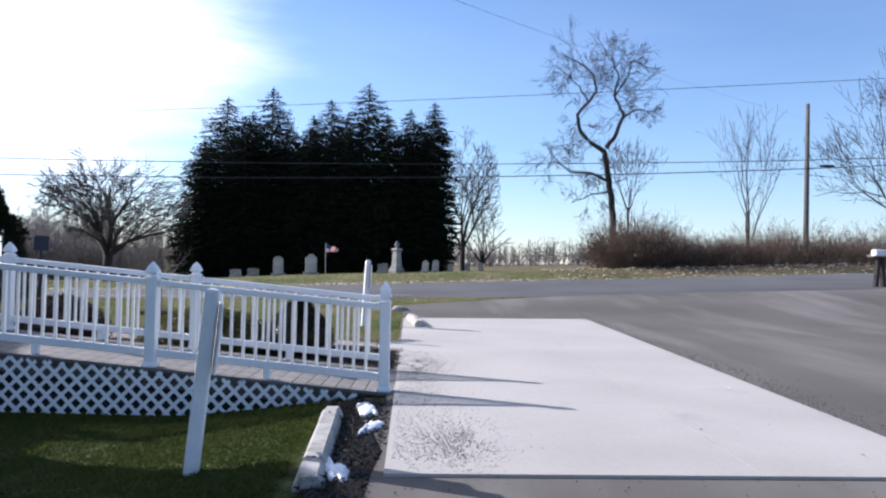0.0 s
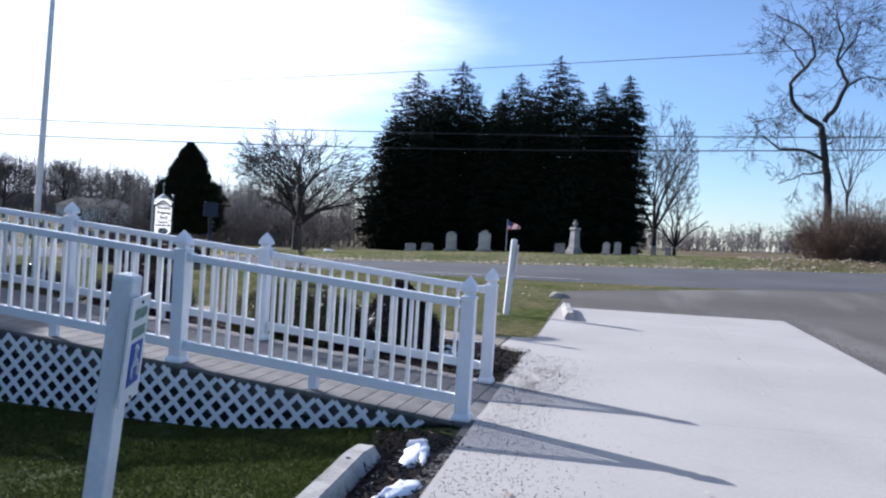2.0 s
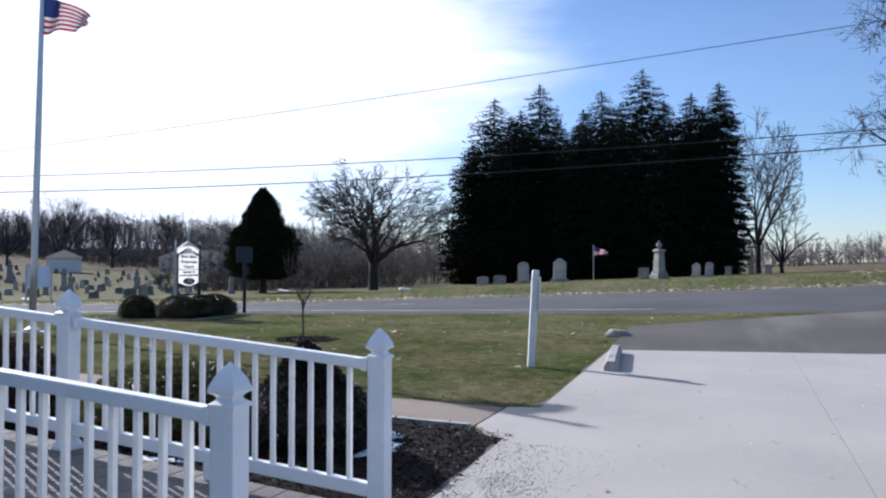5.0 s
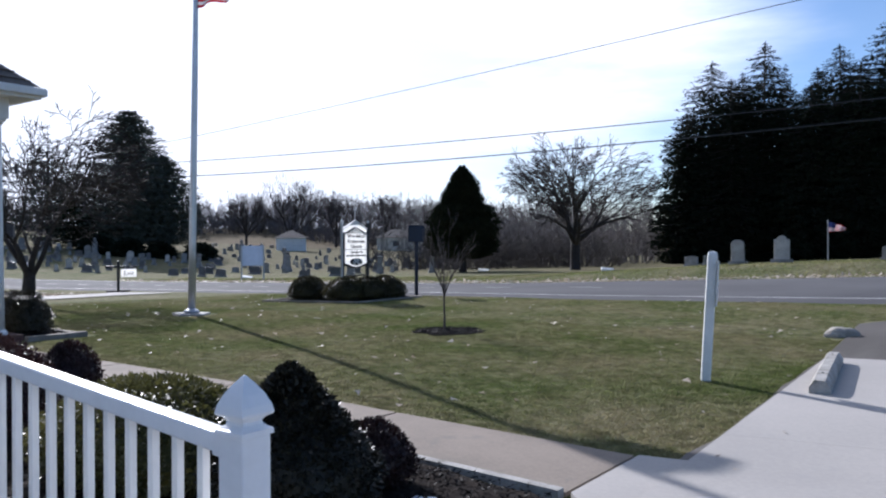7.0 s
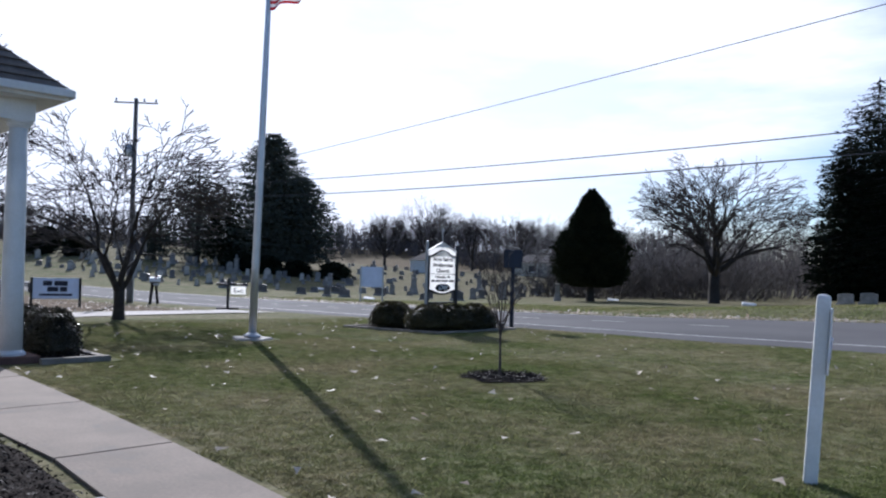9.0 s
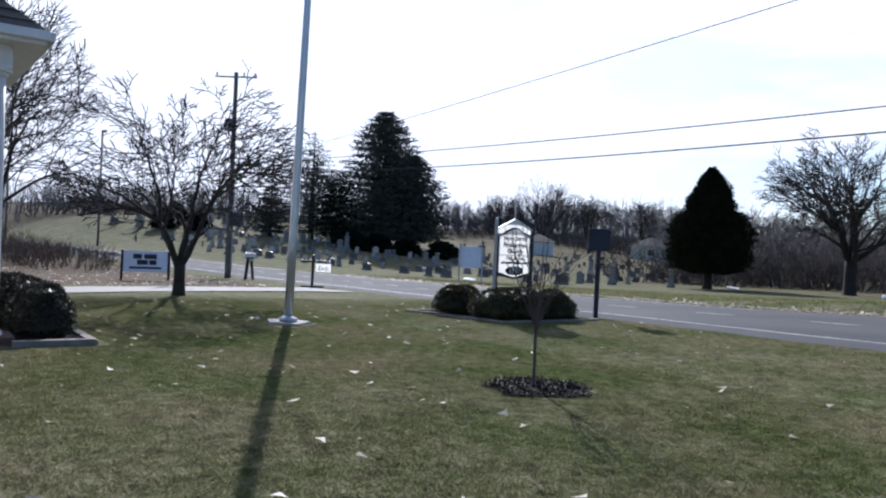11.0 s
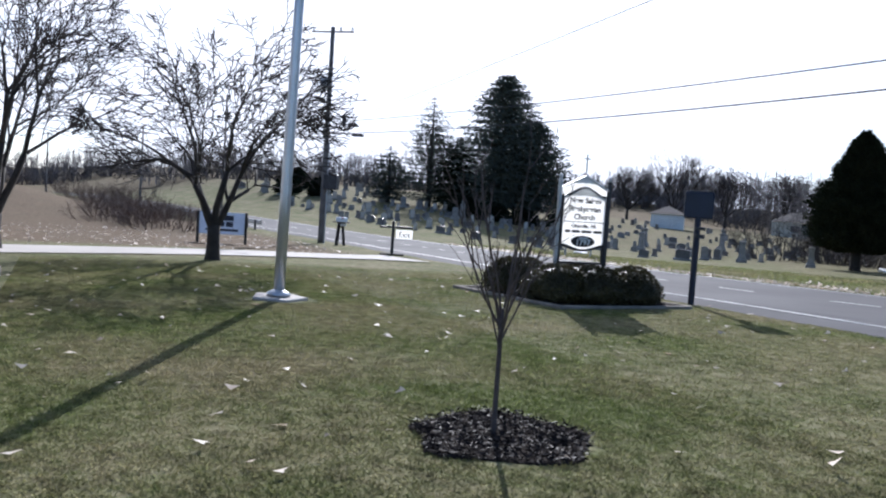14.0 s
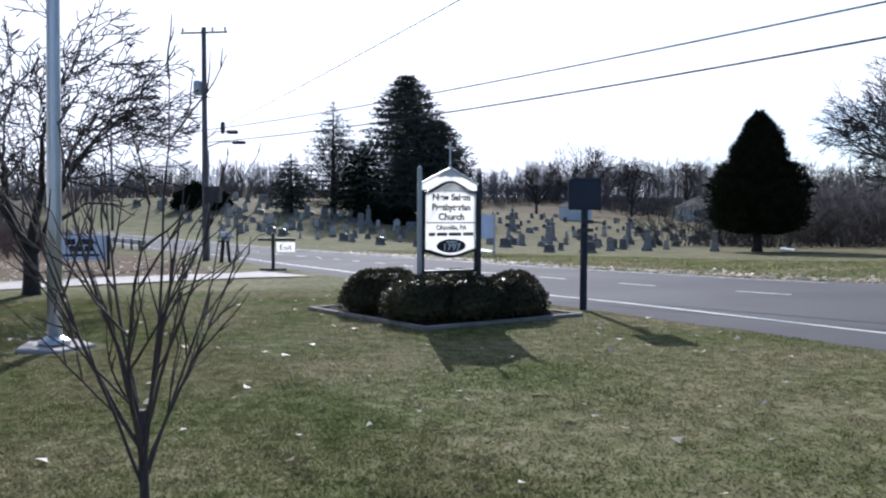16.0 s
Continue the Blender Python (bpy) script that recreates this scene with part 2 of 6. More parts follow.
BOXLEAF = mat("boxwood_leaves", (0.048, 0.052, 0.016), (0.130, 0.120, 0.040), 3, 30, 0.45, 0, vary=0.6, through_light=0.32, gloss=0.32)
# Darkened copy of BOXLEAF: the sign bushes' backlit shade is in the colour.
SIGNLEAF = mat("shade_dark_boxwood_leaves", (0.026, 0.024, 0.010), (0.070, 0.058, 0.022), 3, 30, 0.45, 0, vary=0.6, through_light=0.14, gloss=0.3)
SHRUBLEAF = mat("dark_shrub_leaves", (0.013, 0.014, 0.008), (0.030, 0.026, 0.015), 3, 30, 0.42, 0, vary=0.6, through_light=0.1, gloss=0.32)
REDLEAF = mat("dark_red_leaves", (0.030, 0.015, 0.015), (0.062, 0.030, 0.026), 4, 30, 0.45, 0, vary=0.6, through_light=0.15, gloss=0.32)
DEADLEAF = mat("fallen_leaves", (0.72, 0.65, 0.56), (0.44, 0.33, 0.23), 2, 20, 0.6, 0, vary=0.5, through_light=0.3)
POLEWOOD = mat("weathered_pole", (0.165, 0.15, 0.138), (0.10, 0.088, 0.08), 2, 30, 0.9, 0.5)
GREYMETAL = mat("grey_metal", (0.45, 0.46, 0.47), (0.36, 0.37, 0.38), 4, 40, 0.4, 0.05, metal=0.6)
BRUSHED = mat("flagpole_aluminium", (0.60, 0.61, 0.63), (0.50, 0.51, 0.53), 2, 30, 0.38, 0.03, metal=0.75)
DARKMETAL = mat("dark_metal", (0.05, 0.05, 0.055), (0.03, 0.03, 0.033), 4, 40, 0.5, 0.05, metal=0.3)
CABLE = mat("black_cable", (0.03, 0.03, 0.032), (0.02, 0.02, 0.02), 4, 40, 0.6, 0)
NAVY = mat("navy_paint", (0.007, 0.013, 0.036), (0.005, 0.009, 0.024), 4, 40, 0.45, 0.05)
BOARDPALE = mat("pale_board", (0.46, 0.53, 0.64), (0.40, 0.46, 0.56), 3, 30, 0.5, 0, through_light=0.45)
BLUE = mat("sign_blue", (0.015, 0.07, 0.36), (0.012, 0.055, 0.28), 5, 40, 0.45, 0)
SIGNWHITE = mat("sign_white", (0.80, 0.80, 0.78), (0.70, 0.70, 0.68), 4, 40, 0.45, 0.05)
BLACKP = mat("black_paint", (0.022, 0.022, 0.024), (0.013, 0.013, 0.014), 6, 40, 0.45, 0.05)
GREENINK = mat("green_ink", (0.22, 0.34, 0.26), (0.18, 0.29, 0.22), 6, 40, 0.5, 0)
ROOFTAN = mat("tan_shingles", (0.30, 0.24, 0.20), (0.21, 0.17, 0.145), 3, 25, 0.9, 0.5, vary=0.2)
SHINGLE = mat("brown_shingles", (0.17, 0.145, 0.125), (0.10, 0.085, 0.075), 3, 25, 0.9, 0.5, vary=0.3)
SOFFIT = mat("cream_soffit", (0.62, 0.56, 0.46), (0.54, 0.48, 0.40), 2, 20, 0.7, 0.05)
BRICK = mat("brown_brick", (0.16, 0.085, 0.065), (0.11, 0.06, 0.048), 3, 40, 0.9, 0.3, vary=0.25)
TIMBER = mat("weathered_timber", (0.31, 0.27, 0.225), (0.17, 0.147, 0.12), 5, 60, 0.9, 0.4)
STONES = [mat("grey_granite", (0.30, 0.285, 0.265), (0.17, 0.16, 0.15), 3, 40, 0.8, 0.2, vary=0.35),
          mat("weathered_marble", (0.50, 0.465, 0.415), (0.28, 0.255, 0.225), 2, 25, 0.85, 0.3, vary=0.25),
          mat("dark_granite", (0.14, 0.128, 0.125), (0.085, 0.08, 0.08), 5, 50, 0.45, 0.05, vary=0.4)]
FLAGRED = mat("flag_red", (0.42, 0.03, 0.045), (0.34, 0.025, 0.04), 5, 60, 0.7, 0, through_light=0.35)
FLAGWHITE = mat("flag_white", (0.75, 0.75, 0.75), (0.66, 0.66, 0.67), 5, 60, 0.7, 0, through_light=0.35)
FLAGBLUE = mat("flag_blue", (0.03, 0.045, 0.16), (0.025, 0.038, 0.13), 5, 60, 0.7, 0, through_light=0.35)


# ---- building helpers ----
def thing(name, place, label, category, group="", kind="", turn=0.0):
    ob = new(name)
    ob.empty_display_size = 0.2
    ob.matrix_basis = pose(*place, 0, 0, turn)
    return tagged(ob, label, category, group, kind)


def mesh_of(name, verts, faces, material, smooth=False):
    me = bpy.data.meshes.new(name)
    me.from_pydata([tuple(v) for v in verts], [], faces)
    for m in (material if isinstance(material, (list, tuple)) else [material]):
        me.materials.append(m)
    if smooth:
        me.shade_smooth()
    return me


def part(name, data, material, parent=None, label="", smooth=False):
    """One mesh object from a bmesh, a mesh, or (verts, faces), under a thing or a part."""
    if isinstance(data, tuple):
        me = mesh_of(name, data[0], data[1], material, smooth)
    elif isinstance(data, bmesh.types.BMesh):
        me = bpy.data.meshes.new(name)
        data.to_mesh(me)
        data.free()
        me.materials.append(material)
        if smooth:
            me.shade_smooth()
    else:
        me = data
    ob = new(name, me)
    ob.parent = parent
    return tagged(ob, label)


def box(size, at=(0, 0, 0), bevel=0.0, turn=(0, 0, 0), bm=None):
    """A box with softened edges, its middle at the given place."""
    bm = bm or bmesh.new()
    made = bmesh.ops.create_cube(bm, size=1.0)
    vs = made["verts"]
    bmesh.ops.scale(bm, vec=size, verts=vs)
    if bevel:
        es = list({e for v in vs for e in v.link_edges})
        out = bmesh.ops.bevel(bm, geom=es, offset=bevel, segments=2, affect="EDGES", profile=0.6)
        vs = list({v for f in out["faces"] for v in f.verts} | {v for v in vs if v.is_valid})
    bmesh.ops.transform(bm, matrix=pose(*at, *turn), verts=vs)
    return bm


def turned(rings, sides=16, at=(0, 0, 0), square=False):
    """A solid turned on an upright axis: rings of (radius, height)."""
    vs, fs = [], []
    ph = math.pi / 4 if square else 0
    k = 4 if square else sides
    for r, z in rings:
        vs += [(at[0] + r * math.cos(ph + math.tau * i / k), at[1] + r * math.sin(ph + math.tau * i / k), at[2] + z) for i in range(k)]
    for j in range(len(rings) - 1):
        fs += [(j * k + i, j * k + (i + 1) % k, (j + 1) * k + (i + 1) % k, (j + 1) * k + i) for i in range(k)]
    fs.append(tuple(reversed(range(k))))
    fs.append(tuple(range((len(rings) - 1) * k, len(rings) * k)))
    return vs, fs


class Soup:
    """Vertices and faces gathered for one joined mesh."""

    def __init__(self):
        self.v, self.f = [], []

    def tube(self, pts, radii, sides=5):
        n0 = len(self.v)
        for i, p in enumerate(pts):
            d = (pts[min(i + 1, len(pts) - 1)] - pts[max(i - 1, 0)]).normalized()
            a = d.orthogonal().normalized()
            b = d.cross(a)
            for s in range(sides):
                ang = math.tau * s / sides
                self.v.append(p + (a * math.cos(ang) + b * math.sin(ang)) * radii[i])
        for i in range(len(pts) - 1):
            for s in range(sides):
                self.f.append((n0 + i * sides + s, n0 + i * sides + (s + 1) % sides, n0 + (i + 1) * sides + (s + 1) % sides, n0 + (i + 1) * sides + s))
        e = n0 + (len(pts) - 1) * sides
        self.f.append(tuple(range(e, e + sides)))

    def leaf(self, p, along, side, length, width):
        n0 = len(self.v)
        self.v += [p - side * width * 0.5, p + along * length * 0.5 - side * width * 0.1, p + along * length, p + along * length * 0.45 + side * width * 0.6]
        self.f += [(n0, n0 + 1, n0 + 2, n0 + 3)]

    def slab(self, corners, low, high):
        """A flat prism over a ring of (x, y)."""
        n0, k = len(self.v), len(corners)
        self.v += [Vector((x, y, low)) for x, y in corners] + [Vector((x, y, high)) for x, y in corners]
        self.f += [tuple(range(n0 + k, n0 + 2 * k)), tuple(reversed(range(n0, n0 + k)))]
        self.f += [(n0 + i, n0 + (i + 1) % k, n0 + k + (i + 1) % k, n0 + k + i) for i in range(k)]

    def data(self):
        return self.v, self.f


def rnd_dir(rng):
    z, a = rng.uniform(-1, 1), rng.uniform(0, math.tau)
    r = math.sqrt(1 - z * z)
    return Vector((r * math.cos(a), r * math.sin(a), z))


def words(text, size, parent, at, turn, material, name="lettering", wide=1.0, bold=0.002):
    """Raised lettering from the built-in font, as a mesh."""
    cu = bpy.data.curves.new(name, "FONT")
    cu.body, cu.size, cu.extrude, cu.align_x, cu.align_y, cu.offset = text, size, 0.003, "CENTER", "CENTER", bold
    tmp = new("tmp", cu)
    bpy.context.view_layer.update()
    me = bpy.data.meshes.new_from_object(tmp.evaluated_get(bpy.context.evaluated_depsgraph_get()))
    bpy.data.objects.remove(tmp)
    me.materials.clear()
    me.materials.append(material)
    ob = part(name, me, None, parent)
    ob.matrix_basis = pose(*at, *turn) @ Matrix.Diagonal((wide, 1, 1, 1))
    return ob


# ---- the lie of the land ----
def sm(a, b, v):
    u = min(1.0, max(0.0, (v - a) / (b - a)))
    return u * u * (3 - 2 * u)


def bent(v, *knots):
    """A line through knots, run on straight past its ends."""
    for (a, p), (b, q) in zip(knots, knots[1:]):
        if v <= b or (b, q) == knots[-1]:
            return p + (q - p) * (v - a) / (b - a)


def road_near(x):
    return bent(x, (-160, 15), (-120, 21), (-80, 26.5), (-60, 28.8), (-44, 29.9), (-34, 28.3), (-24, 27.0), (-16, 26.1), (-8, 25.6), (0, 26.2), (10, 28.0), (40, 33))


def road_far(x):
    return bent(x, (-160, 23), (-120, 29), (-80, 34.5), (-60, 37), (-44, 38), (-34, 36.4), (-24, 34.6), (-16, 34.0), (-8, 34.4), (0, 35.0), (10, 36.4), (40, 41.5))


def ground_z(x, y):
    """The height of the ground."""
    lot = bent(min(10.0, max(-90.0, x)), (-90, -1.2), (-44, -0.85), (-21, -0.03), (-13.4, 0.11), (-8.7, 0.19), (-6.3, 0.24), (-2, 0.24), (-1.2, 0.215), (10, 0.215))
    xr = min(70.0, max(-140.0, x))
    zn = bent(xr, (-140, -0.9), (-60, -1.05), (-44, -0.93), (-29.8, -0.43), (-13, 0.13), (3, 0.48), (70, 2.9))
    zf = bent(xr, (-140, -0.8), (-60, -1.05), (-44, -0.88), (-14, 0.08), (20, 1.5), (70, 3.2))
    a, b = road_near(x), road_far(x)
    if y <= a:
        z = lot + (zn - lot) * sm(a - 9, a, y)
        z += 2.0 * sm(-50, -110, x) * sm(a - 2, a - 14, y) - 0.26 * sm(-0.3, -2.7, x) * sm(9.2, 8.2, y)
        z += 7.0 * sm(-210, -290, x)
    elif y <= b:
        z = zn + (zf - zn) * (y - a) / (b - a)
    else:
        z = zf + 0.42 * sm(-24, -6, x) * sm(b + 0.3, b + 3.6, y) - 0.35 * sm(45, 65, y) * sm(-30, -5, x)
        z += 4.6 * sm(-55, -150, x) * sm(b, b + 25, y) * (1 - 0.62 * sm(78, 125, y))
        z += 5.2 * sm(182, 236, math.hypot(x, y - 20)) * sm(b + 20, b + 60, y) * sm(-15, -70, x)
    return z


def spaced(lo, hi, step, far, grow=1.35):
    mid = list(np.arange(lo, hi + 1e-6, step))
    a, b, s = [], [], step
    p, q = lo, hi
    while q < far or p > -far:
        s *= grow
        p, q = p - s, q + s
        a.append(p)
        b.append(q)
    return a[::-1] + mid + b


def grid_mesh(rows):
    """A sheet from rows of points, all of one length."""
    k = len(rows[0])
    return [p for r in rows for p in r], [(j * k + i, j * k + i + 1, (j + 1) * k + i + 1, (j + 1) * k + i) for j in range(len(rows) - 1) for i in range(k - 1)]


xs, ys = spaced(-60, 40, 0.6, 2500), spaced(-8, 50, 0.6, 2500)
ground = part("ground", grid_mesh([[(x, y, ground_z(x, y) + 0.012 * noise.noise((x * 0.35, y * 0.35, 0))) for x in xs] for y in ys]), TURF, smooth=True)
tagged(ground, "green and tan winter lawn and fields with dry patches", "ground", kind="structure")
dry = ground.data.attributes.new("dry", "FLOAT", "POINT")
dry.data.foreach_set("value", [min(1.0, max(0.95 * sm(-27.5, -29.5, x) * sm(road_near(x) - 1.5, road_near(x) - 4, y),
                                            0.35 * sm(road_far(x) + 6, road_far(x) + 30, y), 0.75 * sm(150, 165, math.hypot(x, y - 20)), 0.75 * sm(4.5, 8.0, x) * sm(road_far(x) + 0.5, road_far(x) + 2, y),
                                            0.8 * sm(40, 70, x) * sm(45, 40, y))) for y in ys for x in xs])

# Weight of the shade-darkened lush green, by place.
lush_shade = ground.data.attributes.new("lush_shade", "FLOAT", "POINT")
lush_shade.data.foreach_set("value", [0.85 * sm(8.6, 7.6, y) * sm(30, 10, abs(x)) + 0.35 * sm(-8, -13, x) * sm(12, 14, y) * sm(25, 20, y) * sm(-22, -19, x) for y in ys for x in xs])


def lot_left(y):
    return bent(y, (-26, -0.6), (4.9, -0.36), (18.4, -0.86), (22.3, -1.05), (25.5, 2.6), (27.3, 5.0), (28.2, 10.2), (33.0, 40.2))


rows = []
for y in np.arange(-26, 33.01, 0.6):
    a = lot_left(y) + 0.12 * noise.noise((y * 0.9, 3.0, 0.0))
    rows.append([(a + (58 - a) * (i / 36) ** 1.6, y, ground_z(a + (58 - a) * (i / 36) ** 1.6, y) + 0.022) for i in range(37)])
tagged(part("parking_lot", grid_mesh(rows), ASPHALT, smooth=True), "worn dark asphalt and gravel parking lot", "parking lot", kind="structure")

rows = []
for x in np.arange(-160, 121, 1.5):
    a, b = road_near(x), road_far(x)
    rows.append([(x, a - 0.35, ground_z(x, a - 0.35) - 0.03)] + [(x, a + (b - a) * i / 8, ground_z(x, a + (b - a) * i / 8) + 0.035) for i in range(9)] + [(x, b + 0.25, ground_z(x, b + 0.25) - 0.03)])
tagged(part("road", grid_mesh(rows), ROADTOP, smooth=True), "grey two-lane asphalt road past the lawn", "road", kind="structure")


def stripe(name, f, width, spans, label):
    s = Soup()
    for x0, x1 in spans:
        k = max(2, int((x1 - x0) / 1.5) + 1)
        pts = [x0 + (x1 - x0) * i / (k - 1) for i in range(k)]
        for p, q in zip(pts, pts[1:]):
            n0 = len(s.v)
            for x, o in ((p, 0), (q, 0), (q, width), (p, width)):
                y = road_near(x) + (road_far(x) - road_near(x)) * f + o
                s.v.append(Vector((x, y, ground_z(x, y) + 0.041)))
            s.f.append((n0, n0 + 1, n0 + 2, n0 + 3))
    tagged(part(name, s.data(), PAINTLINE), label, "road marking", kind="structure")


stripe("edge_line", 0.085, 0.11, [(-158, -1)], "worn white edge line on the road")
stripe("edge_line", 0.93, 0.11, [(-158, -14)], "worn white edge line on the road")
stripe("centre_line", 0.5, 0.11, [(x, x + 1.15) for x in np.arange(-100, -9, 3.2)], "worn pale dashed centre line on the road")

# the concrete parking slab, cast in panels with narrow joints
SLAB_TOP = 0.258
slab_root = thing("parking_slab", (1.5, 12, 0.1), "pale smooth concrete parking slab with narrow joints", "pavement", kind="structure")
NL, NR, FR, FL = Vector((-0.27, 4.57)), Vector((3.46, 4.79)), Vector((3.56, 19.25)), Vector((-0.82, 18.25))
for i in range(2):
    for j in range(3):
        def at(u, v):
            return (NL.lerp(NR, u)).lerp(FL.lerp(FR, u), v)
        g = 0.0004
        u0, u1, v0, v1 = (0, 0.62, 1)[i], (0, 0.62, 1)[i + 1], (0, 0.27, 0.66, 1)[j], (0, 0.27, 0.66, 1)[j + 1]
        ring = [at(u0 + g, v0 + g / 3), at(u1 - g, v0 + g / 3), at(u1 - g, v1 - g / 3), at(u0 + g, v1 - g / 3)]
        s = Soup()
        s.slab([(p.x - 1.5, p.y - 12) for p in ring], 0.0, SLAB_TOP - 0.1)
        part("panel", s.data(), CONCRETE, slab_root)
gap = Soup()
gap.slab([(NL.x - 1.48, NL.y - 11.98), (NR.x - 1.52, NR.y - 11.98), (FR.x - 1.52, FR.y - 12.02), (FL.x - 1.48, FL.y - 12.02)], -0.02, SLAB_TOP - 0.106)
part("joint_filler", gap.data(), MULCH, slab_root)

# the sidewalk of cast squares from the slab to the porch
walk_root = thing("sidewalk", (-6, 12.3, 0.0), "tan aged concrete sidewalk in large squares", "sidewalk", kind="structure")


def walk_n(x):
    return bent(x, (-16, 13.35), (-11.5, 13.25), (-5.4, 12.92), (-3.0, 12.75), (-0.9, 12.72))


def walk_s(x):
    return bent(x, (-16, 11.6), (-11.5, 11.75), (-5.4, 12.05), (-3.0, 11.90), (-0.9, 11.75))


stops = [-0.93, -3.0, -5.12, -7.4, -9.8, -12.0, -14.2, -16.0]
for a, b in zip(stops, stops[1:]):
    a, b = a - 0.015, b + 0.015
    s = Soup()
    s.slab([(a + 6, walk_n(a) - 12.3), (b + 6, walk_n(b) - 12.3), (b + 6, walk_s(b) - 12.3), (a + 6, walk_s(a) - 12.3)], -0.12, 0.028)
    for v in s.v:
        v.z += ground_z(v.x - 6, 12.3)
    part("square", s.data(), WALKCON, walk_root)
for x in stops[1:-1]:
    s = Soup()
    z = ground_z(x, 12.3)
    s.slab([(x + 0.015 + 6, walk_n(x) - 12.3), (x - 0.015 + 6, walk_n(x) - 12.3), (x - 0.015 + 6, walk_s(x) - 12.3), (x + 0.015 + 6, walk_s(x) - 12.3)], z - 0.05, z + 0.016)
    part("joint_filler", s.data(), MULCH, walk_root, "dark soil in the joint")
apron = Soup()
apron.slab([(-0.60 + 6, 12.78 - 12.3), (-0.91 + 6, walk_n(-0.91) - 12.3), (-0.91 + 6, walk_s(-0.91) - 12.3), (-0.50 + 6, 11.3 - 12.3)], 0.1, 0.252)
part("apron", apron.data(), CONCRETE, walk_root, "paler concrete apron at the slab")
edge = Soup()
edge.slab([(-0.95 + 6, 11.74 - 12.3), (-4.0 + 6, 11.95 - 12.3), (-4.0 + 6, 11.89 - 12.3), (-0.95 + 6, 11.67 - 12.3)], 0.1, 0.274)
part("edging", edge.data(), KERBCON, walk_root, "low pale edging along the bed")

# the driveway mouth in the west
rows = []
for v in np.linspace(0, 1, 15):
    y = 13.0 + 13.2 * v
    a, b = bent(y, (13, -20.2), (17.3, -22.4), (24.2, -25.2), (26.5, -25.0)), bent(y, (13, -24.6), (21.3, -27.4), (25.5, -28.4), (26.5, -29.5))
    rows.append([(a + (b - a) * i / 6, y, ground_z(a + (b - a) * i / 6, y) + 0.03) for i in range(7)])
tagged(part("driveway", grid_mesh(rows), CONCRETE, smooth=True), "pale concrete driveway leading to the road", "driveway", kind="structure")


# ---- planting beds ----
def inside(x, y, ring):
    c = False
    for (x0, y0), (x1, y1) in zip(ring, ring[1:] + ring[:1]):
        if (y0 > y) != (y1 > y) and x < (x1 - x0) * (y - y0) / (y1 - y0) + x0:
            c = not c
    return c


def mulch_bed(ring, lift, chips, seed, label):
    rng = random.Random(seed)
    cx, cy = sum(p[0] for p in ring) / len(ring), sum(p[1] for p in ring) / len(ring)
    root = thing("mulch_bed", (cx, cy, ground_z(cx, cy)), label, "flower bed", kind="structure")
    z0 = ground_z(cx, cy)
    rings = []
    for u in (1.0, 0.97, 0.85, 0.6, 0.3, 0.0):
        loop = []
        for (x0, y0), (x1, y1) in zip(ring, ring[1:] + ring[:1]):
            for i in range(6):
                x, y = x0 + (x1 - x0) * i / 6, y0 + (y1 - y0) * i / 6
                x, y = cx + (x - cx) * u, cy + (y - cy) * u
                loop.append((x - cx, y - cy, ground_z(x, y) - z0 + (-0.01 if u == 1 else lift * (0.7 + 0.6 * noise.noise((x * 3, y * 3, 1))))))
        rings.append(loop + loop[:1])
    part("mulch", grid_mesh(rings), MULCH, root, smooth=True)
    s = Soup()
    x0, x1, y0, y1 = min(p[0] for p in ring), max(p[0] for p in ring), min(p[1] for p in ring), max(p[1] for p in ring)
    while len(s.f) < chips:
        x, y = rng.uniform(x0, x1), rng.uniform(y0, y1)
        if inside(x, y, ring):
            d = rnd_dir(rng)
            d.z *= 0.4
            side = d.cross(rnd_dir(rng)).normalized()
            s.leaf(Vector((x - cx, y - cy, ground_z(x, y) - z0 + lift + rng.uniform(0.0, 0.02))), d.normalized(), side, rng.uniform(0.02, 0.065), rng.uniform(0.008, 0.022))
    tagged(part("chips", s.data(), CHIP, root), "loose bark chips", kind="stuff")
    return root


mulch_bed([(-9.0, 9.36), (-9.0, 11.5), (-5.5, 11.95), (-3.0, 11.8), (-0.98, 11.62), (-0.50, 11.4), (-0.44, 9.36)], 0.045, 15000, 3, "dark mulch bed beside the ramp")
mulch_bed([(-0.34, 3.2), (-0.33, 7.2), (-0.62, 7.4), (-1.1, 7.4), (-0.80, 6.7), (-0.76, 5.5), (-0.70, 3.2)], 0.02, 1500, 4, "narrow bed of dark gravel beside the slab")
mulch_bed([(-6.25 + 0.56 * math.cos(a) * (1 + 0.12 * math.sin(3 * a)), 17.92 + 0.54 * math.sin(a) * (1 + 0.14 * math.sin(5 * a + 1))) for a in np.linspace(0, math.tau, 25)[:-1]], 0.018, 2600, 5, "round ring of dark mulch under the sapling")


